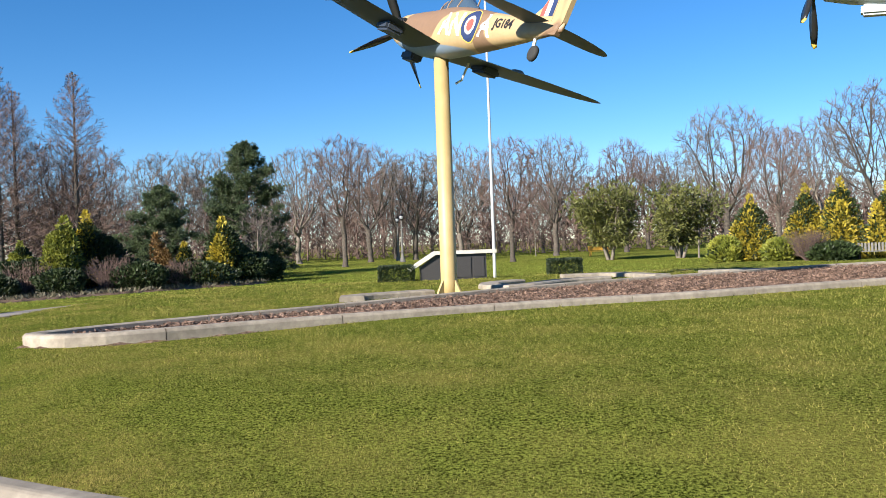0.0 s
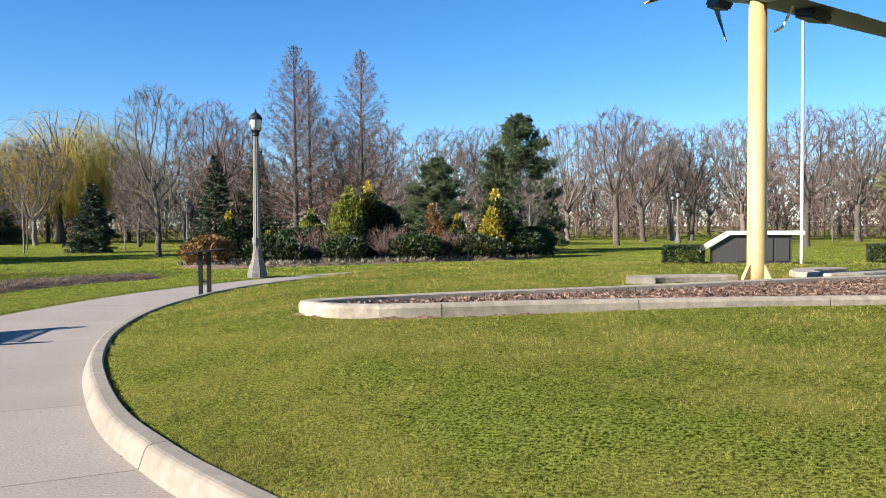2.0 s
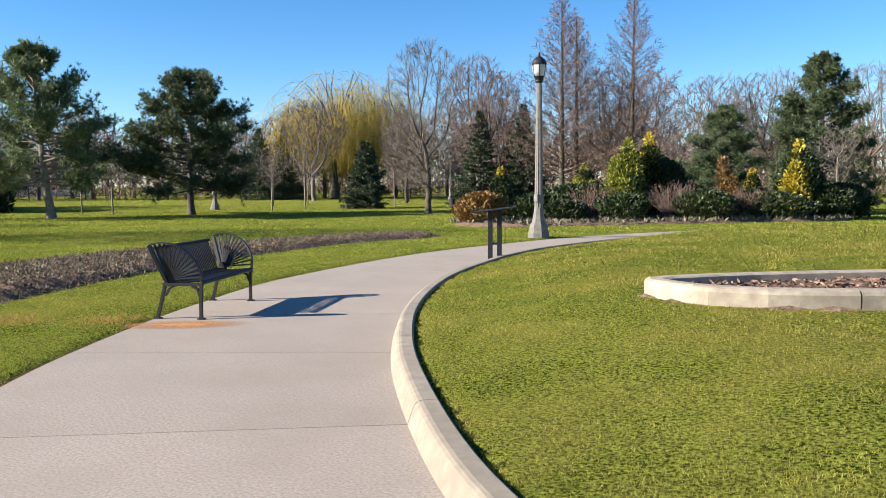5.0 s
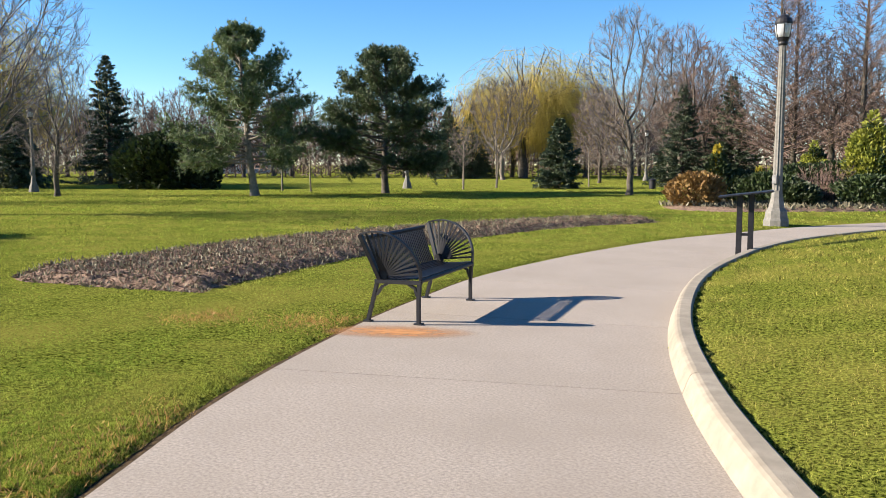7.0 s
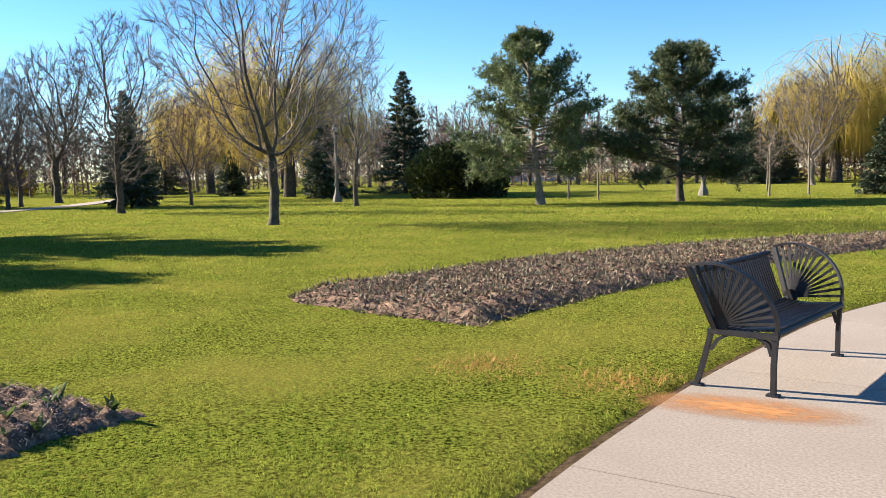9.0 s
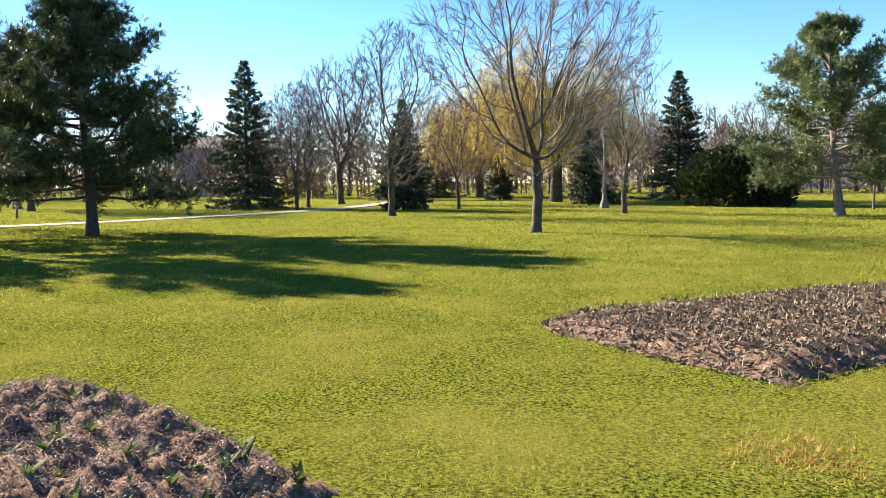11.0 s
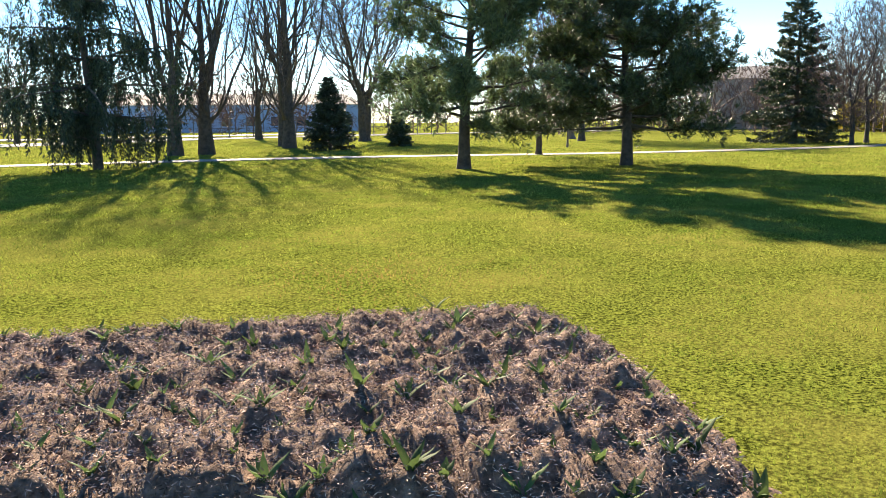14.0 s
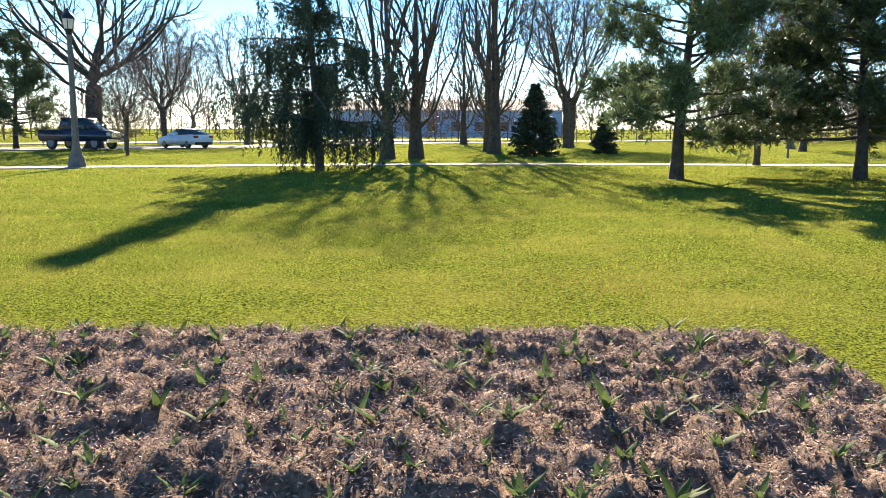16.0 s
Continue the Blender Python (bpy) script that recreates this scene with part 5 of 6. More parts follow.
islands = thing("island_edging", "curved pale concrete edging of the lawn islands", "edging", kind="structure")
WIDE = [(0.0, -0.3), (0.0, 0.12), (0.03, 0.15), (0.47, 0.15), (0.5, 0.12), (0.5, -0.3)]
for pts in ([(-1.55, 16.43), (-1.61, 16.73), (-1.08, 17.15), (-0.15, 17.58)],
            [(4.07, 21.25), (2.79, 20.46), (1.59, 18.82), (1.42, 19.94), (2.13, 20.81)],
            [(3.43, 22.77), (4.69, 22.78), (5.48, 21.06)],
            [(7.07, 22.14), (8.79, 22.06), (10.28, 21.37), (11.69, 21.57)]):
    part("edging_stone", sweep_kerb(catmull(pts, 0.3), WIDE, lambda x, y: 0.415, M_KERB_OLD), islands)
p = (21.60, 40.55)
b2 = thing("slatted_bench", "pale slatted bench in front of the golden conifers", "bench", m=pose(p[0], p[1], 0, 0, 0, -35))
for nm, y, z0, z1 in (("backrest", 0.25, 0.42, 0.82), ("seat", 0.0, 0.38, 0.42)):
    bm = bmesh.new()
    for i in range(12):
        x = -0.85 + 1.7 * i / 11
        if nm == "backrest":
            box(bm, x - 0.05, y - 0.02, z0, x + 0.05, y + 0.02, z1)
    if nm == "seat":
        for i in range(5):
            box(bm, -0.9, -0.25 + 0.1 * i, z0, 0.9, -0.17 + 0.1 * i, z1)
    part(nm, from_bm(nm, bm, M_POST), b2)
for x in (-0.8, 0.8):
    for y in (-0.2, 0.22):
        bm = bmesh.new()
        box(bm, x - 0.04, y - 0.04, 0, x + 0.04, y + 0.04, 0.45)
        part("leg", from_bm("leg", bm, M_BLACK), b2)

# ---- the aircraft on their poles ----
def camo(name, sand, brown, under, split):
    """Two-colour camouflage above, a third colour below the height split in the thing's own space."""
    m = bpy.data.materials.new(name)
    m.use_nodes = True
    nt = m.node_tree
    p = nt.nodes["Principled BSDF"]
    p.inputs["Roughness"].default_value = 0.5
    tc = nt.nodes.new("ShaderNodeTexCoord")
    n = nt.nodes.new("ShaderNodeTexNoise")
    n.inputs["Scale"].default_value, n.inputs["Detail"].default_value = 0.62, 0.5
    nt.links.new(tc.outputs["Object"], n.inputs["Vector"])
    r = nt.nodes.new("ShaderNodeValToRGB")
    r.color_ramp.elements[0].position, r.color_ramp.elements[1].position = 0.485, 0.50
    r.color_ramp.elements[0].color, r.color_ramp.elements[1].color = rgb(brown), rgb(sand)
    nt.links.new(n.outputs["Fac"], r.inputs[0])
    sx = nt.nodes.new("ShaderNodeSeparateXYZ")
    nt.links.new(tc.outputs["Object"], sx.inputs[0])
    mr = nt.nodes.new("ShaderNodeMapRange")
    mr.inputs[1].default_value, mr.inputs[2].default_value = split - 0.01, split + 0.01
    nt.links.new(sx.outputs["Z"], mr.inputs[0])
    mx = nt.nodes.new("ShaderNodeMix")
    mx.data_type = 'RGBA'
    mx.inputs[6].default_value = rgb(under)
    nt.links.new(mr.outputs[0], mx.inputs[0])
    nt.links.new(r.outputs[0], mx.inputs[7])
    n2 = nt.nodes.new("ShaderNodeTexNoise")
    n2.inputs["Scale"].default_value, n2.inputs["Detail"].default_value = 7.0, 6.0
    nt.links.new(tc.outputs["Object"], n2.inputs["Vector"])
    m2 = nt.nodes.new("ShaderNodeMapRange")
    m2.inputs[3].default_value, m2.inputs[4].default_value = 0.85, 1.12
    nt.links.new(n2.outputs["Fac"], m2.inputs[0])
    hv = nt.nodes.new("ShaderNodeHueSaturation")
    nt.links.new(mx.outputs[2], hv.inputs["Color"])
    nt.links.new(m2.outputs[0], hv.inputs["Value"])
    nt.links.new(hv.outputs[0], p.inputs["Base Color"])
    return m


def plain(name, c, rough=0.5):
    return surface(name, [k * 0.9 for k in c], [min(1, k * 1.08) for k in c], 5.0, rough)


P_WHITE, P_RED, P_BLUE, P_YEL, P_BLK = plain("roundel_white", (0.75, 0.74, 0.72)), plain("roundel_red", (0.42, 0.09, 0.07)), plain("roundel_blue", (0.025, 0.04, 0.11)), plain("tip_yellow", (0.7, 0.5, 0.08)), plain("prop_black", (0.02, 0.02, 0.02), 0.35)
P_GLASS = plain("canopy_glass", (0.05, 0.08, 0.12), 0.08)
# Blue-grey underside taken near black: the shade below the wings is in this colour.
P_UNDER_SHADED = plain("wing_underside", (0.032, 0.042, 0.064))
P_TYRE = plain("tyre", (0.025, 0.025, 0.025), 0.8)

# stations along the fuselage: x, half width, top, bottom
STATIONS = ((2.75, 0.36, 0.36, -0.40), (2.2, 0.42, 0.43, -0.52), (1.3, 0.46, 0.48, -0.62), (0.3, 0.48, 0.52, -0.66), (-0.6, 0.47, 0.60, -0.60), (-1.6, 0.43, 0.56, -0.48), (-2.8, 0.32, 0.44, -0.33), (-4.0, 0.20, 0.34, -0.17), (-5.0, 0.10, 0.28, -0.02), (-5.5, 0.03, 0.24, 0.08))
ST = np.array(STATIONS)[::-1]


def hull(x):
    return [float(np.interp(x, ST[:, 0], ST[:, k])) for k in (1, 2, 3)]


def side_y(x, z):
    w, t, b = hull(x)
    c, h = (t + b) / 2, (t - b) / 2
    u = min(0.999, abs(z - c) / h)
    return w * (1 - u ** 2.4) ** (1 / 2.4)


def fighter(name, label, skin, under_mat, marks=True):
    ob = thing(name, label, "aircraft", "aircraft on poles")
    bm = bmesh.new()
    rings, n = [], 28
    for x in np.linspace(2.75, -5.5, 34):
        w, t, b = hull(x)
        c, h = (t + b) / 2, (t - b) / 2
        ring = []
        for i in range(n):
            a = 2 * math.pi * i / n
            ca, sa = math.cos(a), math.sin(a)
            k = (abs(ca) ** 2.4 + abs(sa) ** 2.4) ** (-1 / 2.4)
            ring.append(bm.verts.new((x, w * ca * k, c + h * sa * k)))
        rings.append(ring)
    for a, b in zip(rings[:-1], rings[1:]):
        for i in range(n):
            bm.faces.new((a[i], a[(i + 1) % n], b[(i + 1) % n], b[i]))
    bm.faces.new(rings[0])
    bm.faces.new(rings[-1][::-1])
    part("fuselage", from_bm("fuselage", bm, skin, True), ob)
    bm = bmesh.new()
    lathe(bm, [(0.35, 0), (0.33, 0.2), (0.26, 0.42), (0.14, 0.6), (0.03, 0.68)], 20, Matrix.Translation((2.78, 0, -0.02)) @ pose(0, 0, 0, 0, 90, 0))
    spin = part("spinner", from_bm("spinner", bm, P_BLK, True), ob, "black propeller spinner")
    for k in range(4):
        turn = Matrix.Translation((3.0, 0, -0.02)) @ pose(0, 0, 0, 48 + 90 * k, 0, 0)
        for nm, z0, z1, mt in (("blade", 0.2, 1.5, P_BLK), ("blade_tip", 1.5, 1.62, P_YEL)):
            bm = bmesh.new()
            rr = []
            for z in np.linspace(z0, z1, 7):
                q = (z - 0.2) / 1.42
                c = 0.055 + 0.085 * math.sin(math.pi * min(1, q * 0.9 + 0.08)) if q < 0.98 else 0.03
                tw = math.radians(62 - 35 * q)
                rr.append([bm.verts.new(turn @ Vector((sx * math.cos(tw) * c + th * 0.02 * math.sin(tw), sx * math.sin(tw) * c - th * 0.02 * math.cos(tw), z))) for sx, th in ((-1, 0), (0, 1), (1, 0), (0, -1))])
            for a, b in zip(rr[:-1], rr[1:]):
                for i in range(4):
                    bm.faces.new((a[i], a[(i + 1) % 4], b[(i + 1) % 4], b[i]))
            bm.faces.new(rr[0][::-1])
            bm.faces.new(rr[-1])
            part(nm, from_bm(nm, bm, mt, True), ob, "yellow tip of a propeller blade" if nm == "blade_tip" else "")

    def wing(nm, side, semi, chord, x_q, z0, dih, thick, mt_top, mt_low, elliptic=True):
        for low in (0, 1):
            bm = bmesh.new()
            rows = []
            for s in np.linspace(0, 1, 17):
                s2 = math.sin(s * math.pi / 2)
                c = chord * (math.sqrt(max(0.0015, 1 - s2 ** 2.3)) if elliptic else 1 - 0.4 * s2)
                y = side * (0.2 + semi * s2)
                zc = z0 + math.tan(radians(dih)) * semi * s2
                row = []
                for q in np.linspace(0, 1, 11):
                    x = x_q + c * 0.33 - c * q
                    t = thick * c * 2.9 * (0.35 * math.sqrt(q) * (1 - q) + 0.05 * (1 - q)) * (1 - 0.4 * s2)
                    row.append(bm.verts.new((x, y, zc + (-t * 0.8 if low else t))))
                rows.append(row)
            for a, b in zip(rows[:-1], rows[1:]):
                for i in range(10):
                    bm.faces.new((a[i], a[i + 1], b[i + 1], b[i]) if (side > 0) != bool(low) else (b[i], b[i + 1], a[i + 1], a[i]))
            me = bpy.data.meshes.new(nm)
            bm.to_mesh(me)
            bm.free()
            me.polygons.foreach_set("use_smooth", np.ones(len(me.polygons), dtype=bool))
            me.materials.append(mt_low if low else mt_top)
            part(nm + ("_underside" if low else ""), me, ob, "blue-grey underside" if low else "")

    for side in (1, -1):
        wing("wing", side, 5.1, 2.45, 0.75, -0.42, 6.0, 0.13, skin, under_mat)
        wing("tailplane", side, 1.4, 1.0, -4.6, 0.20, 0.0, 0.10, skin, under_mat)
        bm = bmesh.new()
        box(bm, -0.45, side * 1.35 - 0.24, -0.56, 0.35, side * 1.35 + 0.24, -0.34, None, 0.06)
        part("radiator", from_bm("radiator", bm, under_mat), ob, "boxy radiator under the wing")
        bm = bmesh.new()
        tube(bm, [(1.0, side * 2.55, -0.20), (2.0, side * 2.55, -0.20)], 0.045, 10, 0.03)
        part("cannon", from_bm("cannon", bm, P_BLK), ob)
        bm = bmesh.new()
        lathe(bm, [(0.0005, -0.55), (0.09, -0.3), (0.11, 0.0), (0.08, 0.3), (0.0005, 0.5)], 12, Matrix.Translation((0.7, side * 2.55, -0.08)) @ pose(0, 0, 0, 0, 90, 0))
        part("wing_bulge", from_bm("wing_bulge", bm, skin, True), ob)
        for k in range(6):
            bm = bmesh.new()
            box(bm, 1.75 + 0.13 * k, side * 0.40, 0.10, 1.84 + 0.13 * k, side * 0.50, 0.19, None, 0.012)
            part("exhaust", from_bm("exhaust", bm, P_BLK), ob)
    # fin and rudder
    for nm, poly, mt in (("fin", ((-4.1, 0.26), (-4.55, 0.55), (-4.85, 1.05), (-5.05, 1.28), (-5.05, 0.2)), skin), ("rudder", ((-5.06, 0.0), (-5.06, 1.28), (-5.18, 1.32), (-5.34, 1.18), (-5.5, 0.7), (-5.48, 0.25), (-5.35, 0.0)), skin)):
        bm = bmesh.new()
        a = [bm.verts.new((x, 0.05, z)) for x, z in poly]
        b = [bm.verts.new((x, -0.05, z)) for x, z in poly]
        bm.faces.new(a)
        bm.faces.new(b[::-1])
        for i in range(len(poly)):
            bm.faces.new((a[i], b[i], b[(i + 1) % len(poly)], a[(i + 1) % len(poly)]))
        part(nm, from_bm(nm, bm, mt), ob)
    bm = bmesh.new()
    rr = []
    for x, w, t in ((0.45, 0.05, 0.50), (0.2, 0.24, 0.74), (-0.2, 0.29, 0.92), (-0.6, 0.29, 0.95), (-1.0, 0.24, 0.82), (-1.5, 0.08, 0.60)):
        rr.append([bm.verts.new((x, w * math.cos(a), 0.42 + (t - 0.42) * math.sin(a))) for a in np.linspace(0, math.pi, 11)])
    for a, b in zip(rr[:-1], rr[1:]):
        for i in range(10):
            bm.faces.new((a[i], a[i + 1], b[i + 1], b[i]))
    can = part("canopy", from_bm("canopy", bm, P_GLASS, True), ob, "glazed cockpit canopy")
    for x in (0.12, -0.35, -0.85):
        bm = bmesh.new()
        w, t = float(np.interp(x, (-1.5, -1.0, -0.6, -0.2, 0.2, 0.45), (0.08, 0.24, 0.29, 0.29, 0.24, 0.05))), float(np.interp(x, (-1.5, -1.0, -0.6, -0.2, 0.2, 0.45), (0.60, 0.82, 0.95, 0.92, 0.74, 0.50)))
        tube(bm, [(x, (w + 0.006) * math.cos(a), 0.42 + (t - 0.415) * math.sin(a)) for a in np.linspace(0, math.pi, 11)], 0.018, 6)
        part("canopy_frame", from_bm("canopy_frame", bm, skin), can)
    bm = bmesh.new()
    tube(bm, [(-4.6, 0, -0.06), (-4.67, 0, -0.30)], 0.035, 8)
    leg = part("tail_leg", from_bm("tail_leg", bm, P_WHITE), ob, "pale tail wheel strut")
    bm = bmesh.new()
    lathe(bm, [(0.10, -0.06), (0.15, -0.04), (0.165, 0), (0.15, 0.04), (0.10, 0.06)], 18, Matrix.Translation((-4.73, 0, -0.37)) @ pose(0, 0, 0, 90, 0, 0))
    part("tail_wheel", from_bm("tail_wheel", bm, P_TYRE, True), ob, "black rubber tail wheel")
    bm = bmesh.new()
    tube(bm, [(-0.2, -0.8, -0.45), (-0.15, -0.8, -0.9), (0.1, -0.8, -1.0)], 0.03, 6)
    part("pitot_tube", from_bm("pitot_tube", bm, P_WHITE), ob)
    bm = bmesh.new()
    tube(bm, [(-1.35, 0, 0.5), (-1.4, 0, 1.3)], 0.025, 6, 0.01)
    part("aerial_mast", from_bm("aerial_mast", bm, skin), ob)
    bm = bmesh.new()
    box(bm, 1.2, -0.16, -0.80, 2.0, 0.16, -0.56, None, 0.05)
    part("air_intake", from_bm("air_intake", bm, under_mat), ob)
    if marks:
        for side in (1, -1):
            for i, (r0, r1, mt) in enumerate(((0.355, 0.375, P_YEL), (0.21, 0.355, P_BLUE), (0.14, 0.21, P_WHITE), (0.0, 0.14, P_RED))):
                vs, fs, n = [], [], 36
                for r in (r0, (r0 + r1) / 2, r1):
                    for k in range(n):
                        x, z = -2.2 + r * math.cos(6.283 * k / n), 0.05 + r * math.sin(6.283 * k / n)
                        vs.append((x, side * (side_y(x, z) + 0.006), z))
                for rr_ in range(2):
                    for k in range(n):
                        q = (rr_ * n + k, rr_ * n + (k + 1) % n, (rr_ + 1) * n + (k + 1) % n, (rr_ + 1) * n + k)
                        fs.append(q if side > 0 else q[::-1])
                part("roundel_ring", mesh_of("roundel_ring", vs, fs, mt), ob)
            for txt, x0, size, mt, z0 in (("AN", -0.78, 0.74, P_WHITE, -0.20), ("A", -2.60, 0.68, P_WHITE, -0.16), ("JG184", -3.16, 0.28, P_BLK, 0.04)):
                cu = bpy.data.curves.new("letters", 'FONT')
                cu.body, cu.size, cu.offset = txt, size, (0.022 if size > 0.5 else 0.008)
                cu.resolution_u = 3
                to = new("letters", cu)
                bpy.context.view_layer.update()
                me = bpy.data.meshes.new_from_object(to.evaluated_get(bpy.context.evaluated_depsgraph_get()))
                bpy.data.objects.remove(to)
                bm = bmesh.new()
                bm.from_mesh(me)
                bmesh.ops.triangulate(bm, faces=bm.faces)
                bmesh.ops.subdivide_edges(bm, edges=bm.edges, cuts=1)
                wide = max(v.co.x for v in bm.verts)
                for v in bm.verts:
                    x = x0 - v.co.x if side > 0 else x0 - wide + v.co.x
                    z = z0 + v.co.y
                    v.co = (x, side * (side_y(x, z) + 0.009), z)
                part("letters", from_bm("letters", bm, mt), ob, "white squadron letters" if size > 0.5 else "black serial number")
        for i, (xa, mt) in enumerate(((-4.62, P_RED), (-4.78, P_WHITE), (-4.94, P_BLUE))):
            for side in (1, -1):
                bm = bmesh.new()
                top = float(np.interp(-xa, (4.1, 4.55, 4.85, 5.05), (0.26, 0.55, 1.05, 1.28))) - 0.03
                a = [bm.verts.new((x, side * 0.0545, z)) for x, z in ((xa + 0.08, 0.36), (xa - 0.08, 0.36), (xa - 0.08, top + 0.1), (xa + 0.08, top - 0.12))]
                bm.faces.new(a if side < 0 else a[::-1])
                part("fin_flash", from_bm("fin_flash", bm, mt), ob)
    return ob


SKIN = camo("desert_camouflage", (0.42, 0.30, 0.155), (0.21, 0.132, 0.08), (0.20, 0.26, 0.34), -0.42)
SKIN2 = camo("grey_green_camouflage", (0.13, 0.16, 0.11), (0.22, 0.25, 0.25), (0.38, 0.42, 0.42), -0.1)
plane1 = fighter("fighter_aircraft", "sand and brown camouflaged fighter aircraft mounted on a pole", SKIN, P_UNDER_SHADED)
plane1.matrix_basis = pose(0.26, 17.41, 5.99, 18.9, -14.6, 112.5) @ Matrix.Scale(0.866, 4)
plane2 = fighter("fighter_aircraft", "grey-green fighter aircraft mounted on a pole", SKIN2, plain("grey_underside", (0.36, 0.40, 0.40)), False)
plane2.matrix_basis = pose(9.9, 15.0, 6.2, 0, -5, 150) @ Matrix.Scale(0.9, 4)


def mount(x, y, z0, z1, mat, label):
    ob = thing("aircraft_pole", label, "pole", "aircraft poles", m=pose(x, y, z0))
    bm = bmesh.new()
    lathe(bm, [(0.175, -0.1), (0.175, 0.3), (0.155, z1 - z0)], 28)
    part("shaft", from_bm("shaft", bm, mat, True), ob)
    for k in range(4):
        a = math.radians(45 + 90 * k)
        bm = bmesh.new()
        v = [(0.17, 0.0), (0.36, 0.0), (0.36, 0.05), (0.19, 0.34)]
        d, nn = Vector((math.cos(a), math.sin(a), 0)), Vector((-math.sin(a), math.cos(a), 0)) * 0.02
        A = [bm.verts.new(d * r + Vector((0, 0, z)) + nn) for r, z in v]
        B = [bm.verts.new(d * r + Vector((0, 0, z)) - nn) for r, z in v]
        bm.faces.new(A)
        bm.faces.new(B[::-1])
        for i in range(4):
            bm.faces.new((A[i], B[i], B[(i + 1) % 4], A[(i + 1) % 4]))
        part("gusset", from_bm("gusset", bm, mat), ob)


mount(0.16, 17.4, 0.44, 5.7, M_POLE, "cream-painted steel pole that carries the aircraft")
mount(9.9, 15.0, 0.44, 5.8, M_POLE, "cream-painted steel pole that carries an aircraft")

# ---- far side: walk, road, cars, fence ----
def strip(name, pts, w, z, mat, label, cat):
    p = catmull(pts, 1.5)
    t = np.gradient(p, axis=0)
    t /= np.linalg.norm(t, axis=1)[:, None]
    nn = np.stack([-t[:, 1], t[:, 0]], axis=1) * w / 2
    vs = [(*(q + k), z) for q, k in zip(p, nn)] + [(*(q - k), z) for q, k in zip(p, nn)] + [(*(q + k), z - 0.1) for q, k in zip(p, nn)] + [(*(q - k), z - 0.1) for q, k in zip(p, nn)]
    n = len(p)
    fs = []
    for i in range(n - 1):
        fs += [(i, n + i, n + i + 1, i + 1), (i, i + 1, 2 * n + i + 1, 2 * n + i), (n + i, 3 * n + i, 3 * n + i + 1, n + i + 1)]
    thing(name, label, cat, data=mesh_of(name, vs, fs, mat), kind="structure")


strip("far_walk", [(6, -34), (-8, -30.5), (-20.7, -24.2), (-33.2, -16.4), (-43.5, -5.6), (-58, 3), (-80, 8)], 1.5, 0.045, M_CONC, "narrow pale concrete walk across the lawn", "path")
strip("road", [(30, -50), (0, -50), (-29.16, -53.49), (-37.48, -51.16), (-44.92, -51.50), (-61.15, -55.06), (-83.36, -51.67), (-125, -38)], 8.0, 0.04, M_ROAD, "grey asphalt park road", "road")
strip("forecourt", [(10, -70), (-20, -70), (-60, -72), (-95, -66)], 8.0, 0.05, M_CONC, "pale paved area behind the road", "pavement")

P_CARW, P_CARB, P_CARGLASS, P_RIM, P_TAIL = plain("white_car_paint", (0.72, 0.76, 0.82), 0.25), plain("dark_blue_car_paint", (0.02, 0.03, 0.055), 0.25), plain("car_glass", (0.03, 0.045, 0.06), 0.06), plain("wheel_rim", (0.14, 0.14, 0.15), 0.4), plain("tail_lamp_red", (0.35, 0.02, 0.02), 0.3)
P_CHROME = surface("chrome", (0.6, 0.6, 0.62), (0.7, 0.7, 0.72), 5.0, 0.18, metal=1.0)


def extrude_side(poly, half, mat, nm, taper=0.0, z_mid=1.0, bevel=0.05):
    """A car body from its side outline (x, z), drawn out across y; taper narrows it upwards."""
    bm = bmesh.new()
    def w(z):
        return half - taper * max(0.0, z - z_mid)
    a = [bm.verts.new((x, w(z), z)) for x, z in poly]
    b = [bm.verts.new((x, -w(z), z)) for x, z in poly]
    bm.faces.new(a)
    bm.faces.new(b[::-1])
    n = len(poly)
    for i in range(n):
        bm.faces.new((a[i], b[i], b[(i + 1) % n], a[(i + 1) % n]))
    bmesh.ops.recalc_face_normals(bm, faces=bm.faces)
    if bevel:
        bmesh.ops.bevel(bm, geom=[e for e in bm.edges], offset=bevel, segments=2, affect='EDGES')
    return from_bm(nm, bm, mat, True)


def wheels(ob, xs, half, r):
    for x in xs:
        for s in (-1, 1):
            bm = bmesh.new()
            lathe(bm, [(r * 0.65, -0.11), (r * 0.95, -0.1), (r, -0.06), (r, 0.06), (r * 0.95, 0.1), (r * 0.65, 0.11)], 22, Matrix.Translation((x, s * (half - 0.1), r)) @ pose(0, 0, 0, 90, 0, 0))
            tyre = part("wheel", from_bm("wheel", bm, P_TYRE, True), ob, "black tyre")
            bm = bmesh.new()
            lathe(bm, [(r * 0.66, -0.115), (r * 0.6, -0.12), (0.08, -0.095), (0.08, 0.095), (r * 0.6, 0.12), (r * 0.66, 0.115)], 10, Matrix.Translation((x, s * (half - 0.1), r)) @ pose(0, 0, 0, 90, 0, 0))
            part("rim", from_bm("rim", bm, P_RIM), tyre, "silver alloy rim")


def bits(ob, rows):
    for nm, mat, label, b in rows:
        bm = bmesh.new()
        box(bm, *b, None, 0.02)
        part(nm, from_bm(nm, bm, mat), ob, label)


